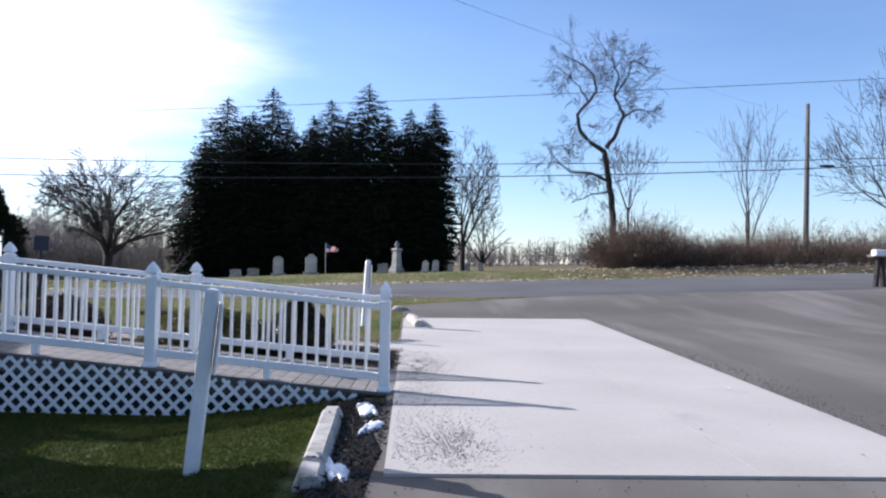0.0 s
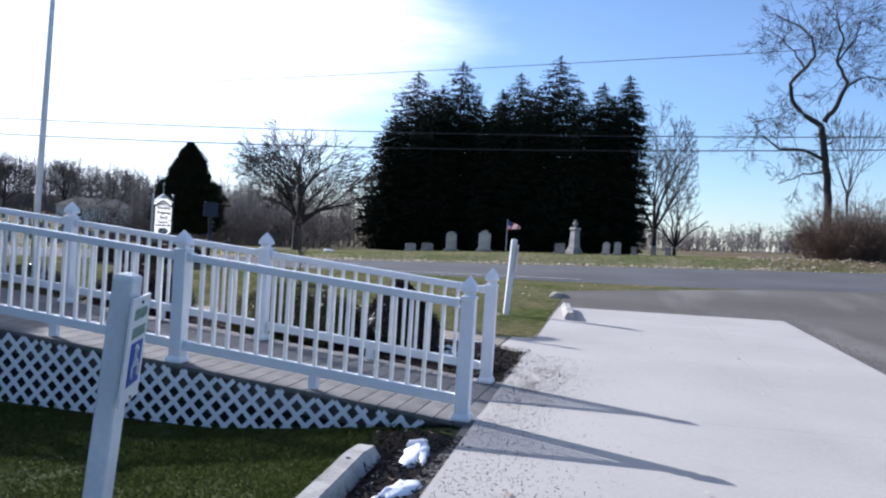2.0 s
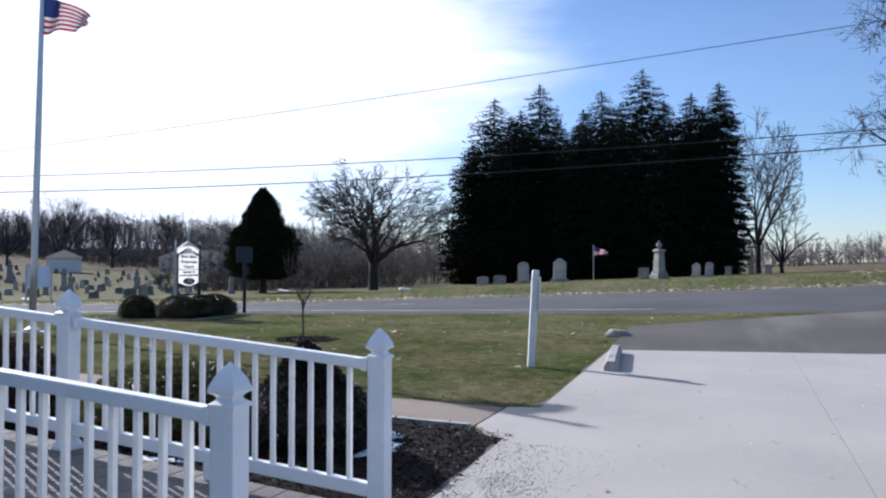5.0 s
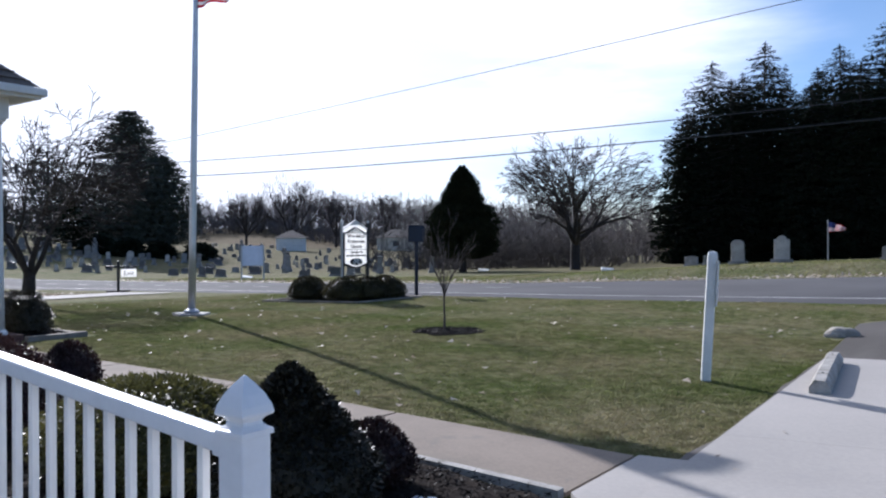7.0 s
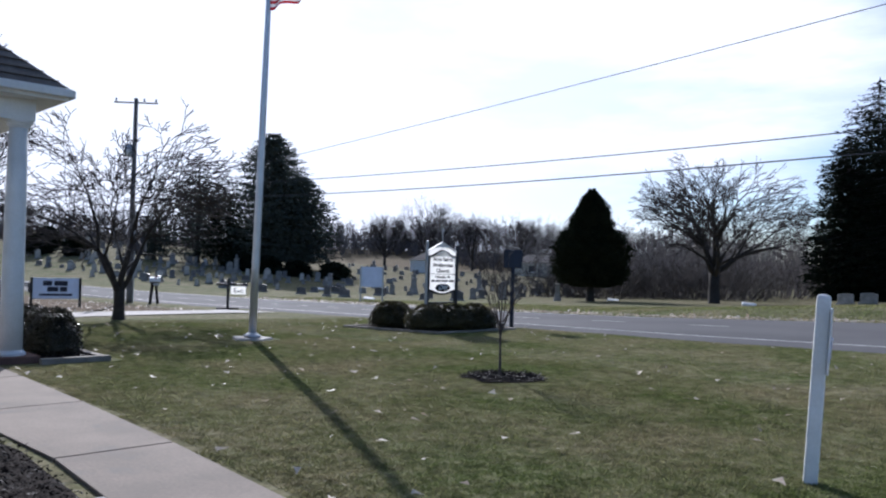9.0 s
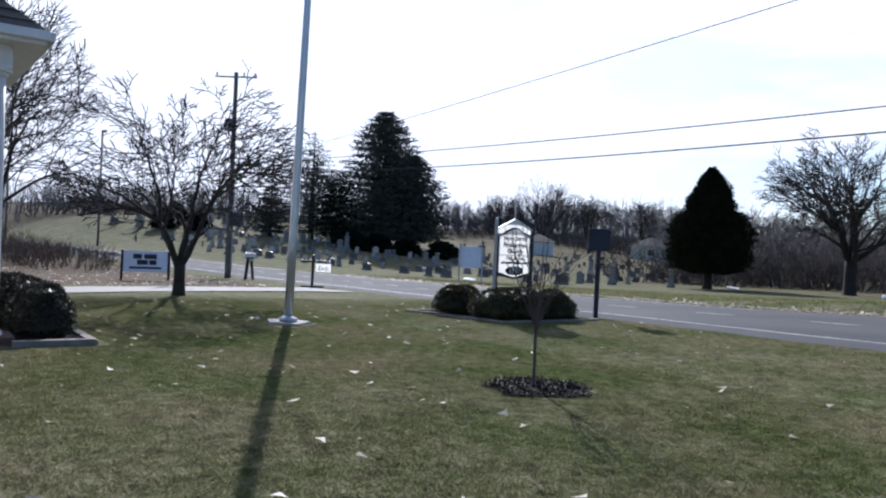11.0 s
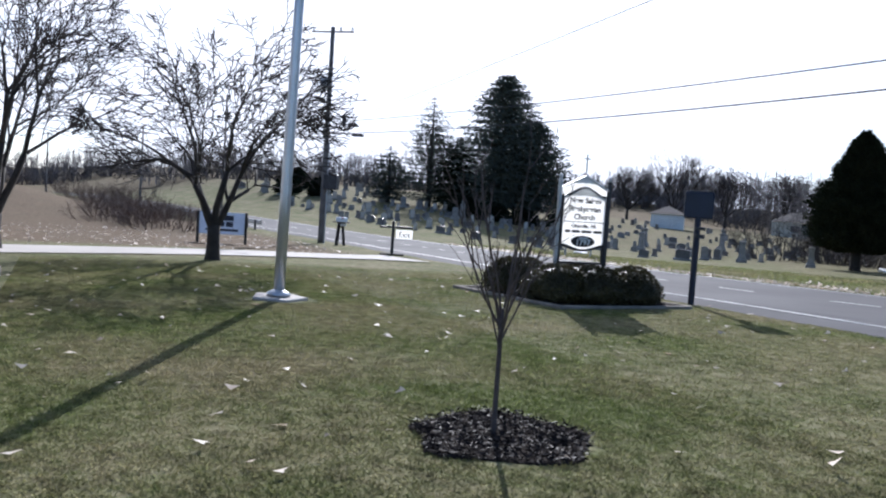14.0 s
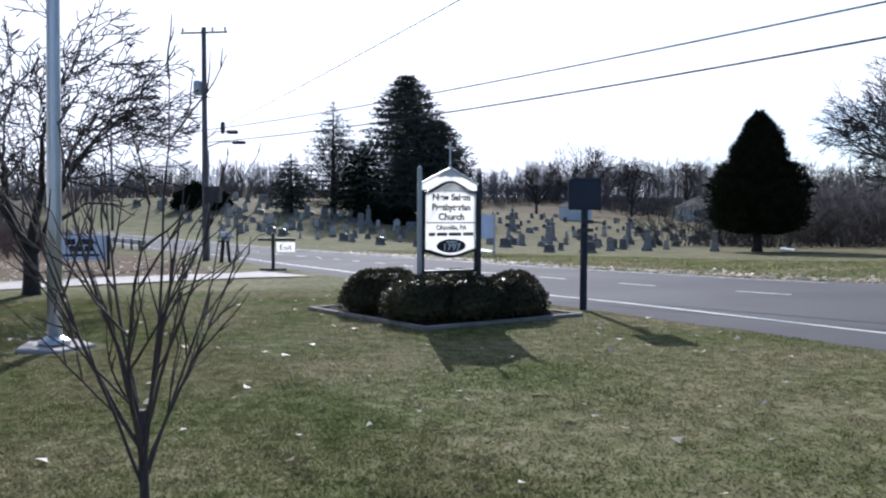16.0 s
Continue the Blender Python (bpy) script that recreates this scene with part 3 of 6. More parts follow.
def snow_patch(x, y, sx, sy, seed):
    rng = random.Random(seed)
    z = ground_z(x, y)
    rows = []
    for j, u in enumerate((1.0, 0.93, 0.75, 0.45, 0.01)):
        loop = []
        for i in range(28):
            a = math.tau * i / 28
            r = u * (0.78 + 0.5 * noise.noise((math.cos(a) * 1.3 + seed, math.sin(a) * 1.3, 0.4)) + 0.3 * noise.noise((math.cos(a) * 3.5 + seed, math.sin(a) * 3.5, 1.4)))
            h = (0.0, 0.022, 0.034, 0.042, 0.045)[j] * (0.8 + 0.6 * noise.noise((math.cos(a) * u * 3 + seed, math.sin(a) * u * 3, 2)))
            loop.append((sx * r * math.cos(a), sy * r * math.sin(a), 0.02 + h))
        rows.append(loop + loop[:1])
    ob = part("snow_patch", grid_mesh(rows), SNOW, smooth=True)
    ob.matrix_basis = pose(x, y, z, 0, 0, rng.uniform(-20, 20))
    tagged(ob, "small melting patch of white snow on dark soil", "snow", "leftover snow patches")


for i, (x, y, sx, sy) in enumerate([(-0.55, 6.72, 0.11, 0.36), (-0.48, 5.95, 0.07, 0.30), (-0.60, 4.72, 0.12, 0.38), (-1.28, 10.62, 0.17, 0.36), (-1.45, 11.10, 0.15, 0.13), (-2.6, 9.65, 0.35, 0.12)]):
    snow_patch(x, y, sx, sy, i)


# ---- the ramp and its railings ----
SLOPE = 0.083
RAMP_X = -0.49


def deck_z(x):
    return 0.25 + SLOPE * (RAMP_X - x)


ramp = thing("wheelchair_ramp", (RAMP_X, 8.435, 0.2), "grey wooden ramp with white vinyl rails and lattice skirt", "ramp")


def ramp_at(x, y, z):
    return (x - RAMP_X, y - 8.435, z - 0.2)


plank = mesh_of("deck_board", *(lambda bm: ([v.co.copy() for v in bm.verts], [tuple(v.index for v in f.verts) for f in bm.faces]))((lambda b: (b.verts.index_update(), b)[1])(box((0.137, 1.72, 0.03), bevel=0.004))), DECKWOOD)
x = RAMP_X + 0.02
while x > -9.0:
    ob = part("deck_board", plank, None, ramp)
    ob.matrix_basis = pose(*ramp_at(x, 8.435, deck_z(x) - 0.018), 0, math.degrees(math.atan(SLOPE)), 0)
    x -= 0.1425
ang = math.degrees(math.atan(SLOPE))
mid = (RAMP_X - 9.0) / 2
for y in (7.60, 9.27):
    part("rim_joist", box((8.5 / math.cos(radians(ang)), 0.04, 0.16), ramp_at(mid, y + (0.06 if y < 8 else 0), deck_z(mid) - 0.118), 0.004, (0, ang, 0)), POLEWOOD, ramp)
part("threshold_plate", box((0.12, 1.5, 0.012), ramp_at(RAMP_X + 0.14, 8.435, 0.25), 0.004), GREYMETAL, ramp, "thin metal plate where the ramp meets the slab")

W, T = 0.035, 0.006
low, left, right = -0.06, -9.0, -0.75
for lay, sgn in ((0.0, 1), (T + 0.001, -1)):
    c = left - 1.2
    while c < right + 1.2:
        pts = []
        for k in range(61):
            z = low + (deck_z(left) - low) * k / 60
            xx = c + sgn * (z - low)
            if left < xx < right and z < deck_z(xx) - 0.03:
                pts.append((xx, z))
        if len(pts) > 1:
            (xa, za), (xb, zb) = pts[0], pts[-1]
            lat = Soup()
            n0, o = 0, W * 0.7071
            for yy in (7.575 - lay, 7.575 - lay - T):
                lat.v += [Vector(ramp_at(*p)) for p in ((xa - o * 0.5, yy, za + sgn * o * 0.5), (xa + o * 0.5, yy, za - sgn * o * 0.5), (xb + o * 0.5, yy, zb - sgn * o * 0.5), (xb - o * 0.5, yy, zb + sgn * o * 0.5))]
            lat.f += [(n0 + 4, n0 + 5, n0 + 6, n0 + 7), (n0, n0 + 3, n0 + 2, n0 + 1)] + [(n0 + i, n0 + (i + 1) % 4, n0 + 4 + (i + 1) % 4, n0 + 4 + i) for i in range(4)]
            part("lattice_strip", lat.data(), VINYL, ramp)
        c += 0.145
# Added black sheet: it paints the dark under the ramp behind the lattice.
shade_sheet = Soup()
shade_sheet.v = [Vector(ramp_at(x, y, z)) for y in (7.72, 7.74) for x, z in ((-9.0, -0.15), (-0.78, -0.15), (-0.78, deck_z(-0.78) - 0.06), (-9.0, deck_z(-9.0) - 0.06))]
shade_sheet.f = [(3, 2, 1, 0), (4, 5, 6, 7), (0, 1, 5, 4), (1, 2, 6, 5), (2, 3, 7, 6), (3, 0, 4, 7)]
part("skirt_backing", shade_sheet.data(), BLACKP, ramp, "black sheet standing in for the shade under the ramp")


def cap_rings(w):
    """A pointed cap: a neck, a bulge and a four-sided point."""
    k = w * 0.7071
    rings = [(1.12, 0.0), (1.12, 0.018), (0.98, 0.022), (0.72, 0.034), (0.66, 0.045), (0.80, 0.056), (1.10, 0.066), (1.14, 0.074), (1.05, 0.098), (0.78, 0.135), (0.42, 0.168), (0.10, 0.192), (0.01, 0.197)]
    return [(k * r, z * 0.84) for r, z in rings]


def railing(y, posts, label):
    root = thing("railing", (posts[0], y, deck_z(posts[0])), label, "railing", "railings of the ramp")

    def loc(x, z):
        return (x - posts[0], 0, z - deck_z(posts[0]))
    for x in posts:
        base, top = deck_z(x) - 0.02, deck_z(x) + 0.86
        p = part("post", box((0.102, 0.102, top - base), loc(x, (base + top) / 2), 0.006), VINYL, root)
        part("post_cap", turned(cap_rings(0.102), square=True, at=loc(x, top)), VINYL, p)
        part("post_skirt", turned([(0.096, 0), (0.096, 0.02), (0.079, 0.045)], square=True, at=loc(x, base + 0.018)), VINYL, p)
    for a, b in zip(posts, posts[1:]):
        a, b = a - 0.06, b + 0.06
        m, ln = (a + b) / 2, (a - b) / math.cos(radians(ang))
        zr = deck_z(m)
        part("top_rail", box((ln, 0.060, 0.060), loc(m, zr + 0.820), 0.01, (0, ang, 0)), VINYL, root)
        part("bottom_rail", box((ln, 0.05, 0.076), loc(m, zr + 0.135), 0.008, (0, ang, 0)), VINYL, root)
        part("foot_block", box((0.07, 0.05, 0.10), loc(m, zr + 0.05), 0.005), VINYL, root)
        for xe in (a - 0.02, b + 0.02):
            part("bracket", box((0.035, 0.072, 0.072), loc(xe, deck_z(xe) + 0.820), 0.006, (0, ang, 0)), VINYL, root)
        n = round((a - b) / 0.124)
        for i in range(1, n):
            x = a + (b - a) * i / n
            ob = part("baluster", baluster, None, root)
            ob.matrix_basis = pose(*loc(x, deck_z(x) + 0.475))
    return root


bb = box((0.028, 0.028, 0.64), bevel=0.005)
baluster = bpy.data.meshes.new("baluster")
bb.to_mesh(baluster)
bb.free()
baluster.materials.append(THINVINYL)
railing(7.68, [-0.50, -2.79, -5.05, -7.28, -8.9], "white vinyl railing with pointed post caps, near side of ramp")
railing(9.19, [-0.61, -2.83, -5.02, -7.2, -8.9], "white vinyl railing with pointed post caps beside shrubs")


# ---- church, seen only by its porch ----
church = thing("church_building", (-17, 0, 0), "white church building beside the ramp", "church", kind="structure")
CX0, CX1, CY0, CY1, EAVE = -26.0, -9.0, -9.0, 8.8, 4.6


def walls_box(x0, x1, y0, y1, z0, z1, t):
    s = Soup()
    s.slab([(x0, y0), (x1, y0), (x1, y0 + t), (x0, y0 + t)], z0, z1)
    s.slab([(x0, y1 - t), (x1, y1 - t), (x1, y1), (x0, y1)], z0, z1)
    s.slab([(x0, y0 + t), (x0 + t, y0 + t), (x0 + t, y1 - t), (x0, y1 - t)], z0, z1)
    s.slab([(x1 - t, y0 + t), (x1, y0 + t), (x1, y1 - t), (x1 - t, y1 - t)], z0, z1)
    return s


s = walls_box(CX0 + 17, CX1 + 17, CY0, CY1, -0.6, EAVE, 0.25)
part("wall", s.data(), WPAINT, church)
rf = Soup()
ym, rz = (CY0 + CY1) / 2, EAVE + 4.2
rf.v = [Vector((x, y, z)) for x in (CX0 + 16.6, CX1 + 17.2) for y, z in ((CY0 - 0.3, EAVE - 0.1), (ym, rz), (CY1 + 0.12, EAVE), (CY1 + 0.12, EAVE + 0.15), (ym, rz + 0.2), (CY0 - 0.3, EAVE + 0.05))]
rf.f = [(0, 1, 2, 3, 4, 5), (11, 10, 9, 8, 7, 6)] + [(i, i + 6, (i + 1) % 6 + 6, (i + 1) % 6) for i in range(6)]
part("roof", rf.data(), SHINGLE, church)
gb = Soup()
gb.v = [Vector((CX1 + 17 - d, y, z)) for d in (0.0, 0.2) for y, z in ((CY0, EAVE), (CY1, EAVE), (ym, rz))]
gb.f = [(0, 1, 2), (5, 4, 3), (0, 3, 4, 1), (1, 4, 5, 2), (2, 5, 3, 0)]
part("gable", gb.data(), WPAINT, church)

PX, PY = -11.62, 13.52
porch = thing("church_porch", (PX, PY, ground_z(PX, PY)), "white church porch with round columns and hipped shingle roof", "porch", kind="structure")
pz = ground_z(PX, PY)


def porch_at(x, y, z):
    return (x - PX, y - PY, z - pz)


for cx, cy in ((PX, PY), (-14.75, PY), (-14.75, 9.6), (PX, 9.6)):
    zc = 0.25
    col = part("column", turned([(0.155, 0), (0.145, 0.9), (0.135, 2.2), (0.122, 3.2)], 24, porch_at(cx, cy, zc + 0.07)), WPAINT, porch, smooth=True)
    part("column_base", turned([(0.20, 0), (0.20, 0.03), (0.185, 0.05), (0.165, 0.07)], 24, porch_at(cx, cy, zc)), WPAINT, col)
    part("capital", turned([(0.125, 0), (0.15, 0.03), (0.155, 0.06), (0.19, 0.07), (0.19, 0.11)], 24, porch_at(cx, cy, zc + 3.21)), WPAINT, col)
    part("plinth", box((0.62, 0.62, 0.22), porch_at(cx, cy, zc - 0.11), 0.01), BRICK, porch, "brown brick plinth under the column")
part("porch_beam", (lambda s: s.data())(walls_box(-14.92 - PX, PX + 0.17 - PX, 8.85 - PY, 0.17, 3.56 - pz, 3.90 - pz, 0.34)), WPAINT, porch)
part("ceiling_panel", box((3.0, 4.5, 0.03), porch_at(-13.18, 11.25, 3.62)), SOFFIT, porch, "cream porch ceiling")
OH = 0.33
ex0, ex1, ey1 = -14.92 - OH, PX + 0.17 + OH, PY + 0.17 + OH
part("cornice", box((ex1 - ex0, ey1 - 8.8, 0.06), porch_at((ex0 + ex1) / 2, (ey1 + 8.8) / 2, 3.89), 0.005), WPAINT, porch)
for a, b in (((ex1 - 0.01, 8.8), (ex1 - 0.01, ey1 - 0.02)), ((ex0, ey1 - 0.01), (ex1 - 0.02, ey1 - 0.01))):
    a, b = Vector(a), Vector(b)
    c = (a + b) / 2
    d = b - a
    part("gutter", box((abs(d.x) + 0.10, abs(d.y) + 0.10, 0.12), porch_at(c.x + (0.05 if d.x == 0 else 0), c.y + (0.05 if d.y == 0 else 0), 3.965), 0.02), WPAINT, porch, "white gutter")
rf, rise = Soup(), 0.86
mx, half = (ex0 + ex1) / 2, (ex1 - ex0) / 2
hz = 4.02 + half * rise
rf.v = [Vector(porch_at(*p)) for p in ((ex0 - 0.05, 8.8, 4.0), (ex1 + 0.05, 8.8, 4.0), (ex1 + 0.05, ey1 + 0.05, 4.0), (ex0 - 0.05, ey1 + 0.05, 4.0), (mx, 8.8, hz), (mx, ey1 - half, hz))]
rf.f = [(1, 2, 5, 4), (2, 3, 5), (3, 0, 4, 5), (0, 1, 4), (0, 3, 2, 1)]
part("porch_roof", rf.data(), SHINGLE, porch, "brown shingle hipped roof")
course = Soup()
for side in range(2):
    for k in range(1, 13):
        u = k / 13
        if side == 0:
            a, b = Vector((ex1 + 0.05, 8.8, 4.0)).lerp(Vector((mx, 8.8, hz)), u), Vector((ex1 + 0.05, ey1 + 0.05, 4.0)).lerp(Vector((mx, ey1 - half, hz)), u)
            o = Vector((0.03, 0, 0.012))
        else:
            a, b = Vector((ex1 + 0.05, ey1 + 0.05, 4.0)).lerp(Vector((mx, ey1 - half, hz)), u), Vector((ex0 - 0.05, ey1 + 0.05, 4.0)).lerp(Vector((mx, ey1 - half, hz)), u)
            o = Vector((0, 0.03, 0.012))
        n0 = len(course.v)
        course.v += [Vector(porch_at(*p)) for p in (a, b, b + o, a + o)]
        course.f += [(n0, n0 + 1, n0 + 2, n0 + 3)]
part("shingle_course", course.data(), SHINGLE, porch)
part("porch_floor", box((3.4, 4.7, 0.2), porch_at(-13.2, 11.2, 0.02), 0.01), WALKCON, porch)
# timber edging of the bed along the porch's front
for size, at in (((0.12, 0.95, 0.16), (-11.13, 14.25, 0.15)), ((5.0, 0.12, 0.16), (-13.69, 14.72, 0.12))):
    tagged(part("bed_edging", box(size, at, 0.012), TIMBER), "weathered timber edging of the porch bed", "edging", kind="structure")
mulch_bed([(-16.1, 13.9), (-16.1, 14.68), (-11.2, 14.68), (-11.2, 13.9)], 0.05, 1500, 6, "dark mulch bed along the porch front")


# ---- plants ----
def limb_tree(name, place, label, seed, height, fork, trunk_r, spread, levels=5, kids=(4, 4, 4, 4), lean=(0, 0), up=0.25, twig=0.006, group="", stems=None, bark=BARK, twigs=TWIG, wob=0.22, category="bare tree"):
    """A leafless tree: a tapered trunk that forks into limbs and ever finer twigs."""
    rng = random.Random(seed)
    root = thing(name, place, label, category, group)
    fine = Soup()

    def grow(p, d, length, r, level, wood):
        k = 5 if level < 2 else 4 if level < 4 else 3
        pts, rad = [p], [r]
        for i in range(k):
            d = (d + rnd_dir(rng) * wob + Vector((0, 0, up * (0.3 if level < 2 else 0.12)))).normalized()
            p = p + d * length / k
            pts.append(p)
            rad.append(max(twig, r * (1 - 0.7 * (i + 1) / k)))
        (wood if level < 2 else fine).tube(pts, rad, 7 if level < 1 else 5 if level < 2 else 3)
        if level + 1 >= levels:
            return
        n = kids[min(level, len(kids) - 1)]
        for i in range(n):
            f = 0.3 + 0.7 * (i + rng.random() * 0.8) / n if level else 0.25 + 0.72 * (i + rng.random()) / n
            j = min(len(pts) - 2, int(f * k))
            q = pts[j].lerp(pts[j + 1], f * k - j)
            dd = (pts[j + 1] - pts[j]).normalized()
            side = dd.cross(rnd_dir(rng)).normalized()
            a = rng.uniform(0.45, 0.95)
            grow(q, (dd * math.cos(a) + side * math.sin(a)).normalized(), length * rng.uniform(0.52, 0.76), max(twig, rad[j] * rng.uniform(0.36, 0.5)), level + 1, wood)

    n = stems or 5
    tip = Vector((lean[0], lean[1], fork))
    tpts = [Vector((0, 0, -0.05)), Vector((0.01, 0, 0.06)), tip * 0.5 + Vector((rng.uniform(-.03, .03), rng.uniform(-.03, .03), 0)), tip]
    trunk = Soup()
    trunk.tube(tpts, [trunk_r * 1.5, trunk_r * 1.12, trunk_r * 0.95, trunk_r * 0.9], 10)
    part("trunk", trunk.data(), bark, root, smooth=True)
    for i in range(n):
        a = math.tau * (i + rng.uniform(-0.25, 0.25)) / n
        t = rng.uniform(0.35, 1.0) * spread if i < n - 1 else 0.12 * spread
        d = Vector((math.cos(a) * math.sin(t), math.sin(a) * math.sin(t), math.cos(t)))
        wood = Soup()
        grow(tip - Vector((0, 0, trunk_r * rng.uniform(0.0, 1.2))), d, (height - fork) * rng.uniform(0.46, 0.58), trunk_r * rng.uniform(0.42, 0.62), 0, wood)
        part("limb", wood.data(), bark, root, smooth=True)
    tagged(part("twig_spray", fine.data(), twigs, root), kind="stuff")
    return root


def fork_tree(name, place, label, seed, height, fork, trunk_r, spread, stems=6, levels=7, ratio=0.8, angle=0.44, up=0.03, twig=0.006, lean=(0, 0), wob=0.10, extra=0.4, group="", category="bare tree", bark=BARK, squat=0.25, dome=None, arch=0.0):
    """A leafless tree whose limbs fork again and again into an open, even fan. dome = (radius, foot, top, share of the height at which it is widest)."""
    rng = random.Random(seed)
    root = thing(name, place, label, category, group)
    fine = Soup()
    first = (height - fork) / sum(ratio ** i for i in range(levels)) * (1.04 if dome else 1.07)

    def outside(p):
        if not dome:
            return False
        wide, foot, top, waist = dome
        mid = foot + (top - foot) * waist
        half = (top - mid) if p.z > mid else (mid - foot)
        k = 1 + 0.12 * noise.noise((p.x * 0.9 + seed, p.y * 0.9, p.z * 0.9))
        return (p.x ** 2 + p.y ** 2) / (wide * k) ** 2 + ((p.z - mid) / (half * k)) ** 2 > 1

    def grow(p, d, length, r, level, wood):
        pts, rad = [p], [r]
        for i in range(3):
            flat = Vector((p.x, p.y, 0))
            if arch and level and flat.length > 0.05:
                d = d + flat.normalized() * arch
            d = (d + rnd_dir(rng) * wob + Vector((0, 0, up))).normalized()
            if level > 2 and outside(p + d * length / 3):
                if i == 0:
                    return
                break
            p = p + d * length / 3
            pts.append(p)
            rad.append(max(twig, r * (1 - 0.09 * (i + 1))))
        stopped = len(pts) < 4
        (wood if level < 3 else fine).tube(pts, rad, 7 if level < 2 else 5 if level < 4 else 3)
        if level + 1 >= levels or stopped:
            return
        side = d.cross(rnd_dir(rng)).normalized()
        n = 3 if rng.random() < 0.22 and level < 4 else 2
        for i in range(n):
            s = Matrix.Rotation(math.tau * i / n + rng.uniform(-0.4, 0.4), 3, d) @ side
            a = angle * (rng.uniform(0.35, 0.8) if i == 0 else rng.uniform(0.8, 1.5))
            grow(p, (d * math.cos(a) + s * math.sin(a)).normalized(), length * ratio * rng.uniform(0.78, 1.15), max(twig, rad[-1] * (0.86 if i == 0 else rng.uniform(0.6, 0.78))), level + 1, wood)
        for q in pts[1:3]:
            if level and rng.random() < extra:
                s = Matrix.Rotation(rng.uniform(0, math.tau), 3, d) @ side
                grow(q, (d * 0.6 + s * 0.8).normalized(), length * rng.uniform(0.45, 0.7), max(twig, r * 0.38), min(levels - 1, level + 3), fine)

    tip = Vector((lean[0], lean[1], fork))
    trunk = Soup()
    trunk.tube([Vector((0, 0, -0.08)), Vector((0.01, 0, 0.06)), tip * 0.5 + rnd_dir(rng) * 0.03, tip], [trunk_r * 1.55, trunk_r * 1.15, trunk_r * 0.95, trunk_r], 10)
    part("trunk", trunk.data(), bark, root, smooth=True)
    for i in range(stems):
        a = math.tau * (i * 0.618 + rng.uniform(-0.06, 0.06))
        t = spread * math.sqrt((i + 0.15) / stems)
        d = Vector((math.cos(a) * math.sin(t), math.sin(a) * math.sin(t), math.cos(t)))
        wood = Soup()
        grow(tip - Vector((0, 0, trunk_r * (0.3 + 1.2 * i / stems))), d, first * rng.uniform(0.92, 1.06) * (1 - squat * (i / stems) ** 2), trunk_r * rng.uniform(0.5, 0.64), 0, wood)
        part("limb", wood.data(), bark, root, smooth=True)
    tagged(part("twig_spray", fine.data(), TWIG, root), kind="stuff")
    return root


def dense_evergreen(name, place, label, seed, outline, n, leaf, leafmat=YEWLEAF, trunk_r=0.25, category="evergreen tree"):
    """A close-grown evergreen: a lumpy solid of revolution, outline = (height, radius) knots, covered in small sprays."""
    rng = random.Random(seed)
    root = thing(name, place, label, category)
    part("trunk", turned([(trunk_r * 1.4, -0.1), (trunk_r, 0.3), (trunk_r * 0.9, outline[0][0] + 1.0)], 9), BARK, root, smooth=True)
    z0, z1 = outline[0][0], outline[-1][0]

    def skin(a, z, k=1.0):
        r = max(0.0, bent(z, *outline)) * k
        r *= 1 + 0.22 * noise.noise((math.cos(a) * 1.6 + seed, math.sin(a) * 1.6, z * 0.9)) + 0.36 * noise.noise((math.cos(a) * 5 + seed, math.sin(a) * 5, z * 2.4)) + 0.12 * noise.noise((math.cos(a) * 11 + seed, math.sin(a) * 11, z * 5))
        return Vector((r * math.cos(a), r * math.sin(a), z))
    core = part("inner_foliage", grid_mesh([[tuple(skin(math.tau * i / 28, z, 0.74)) for i in range(29)] for z in np.linspace(z0, z1 - 0.15, 22)]), leafmat, root, "dense shaded inner foliage")
    s = Soup()
    big = max(r for z, r in outline)
    while len(s.f) < n:
        a, z = rng.uniform(0, math.tau), rng.uniform(z0 - 0.1, z1)
        if rng.random() > 0.12 + bent(z, *outline) / big:
            continue
        p = skin(a, z, rng.uniform(0.70, 1.10))
        d = (Vector((math.cos(a), math.sin(a), 0.55)) + rnd_dir(rng) * 0.8).normalized()
        s.leaf(p, d, d.cross(rnd_dir(rng)).normalized(), leaf * rng.uniform(0.6, 1.5), leaf * rng.uniform(0.35, 0.7))
    tagged(part("foliage", s.data(), leafmat, root), kind="stuff")
    return root


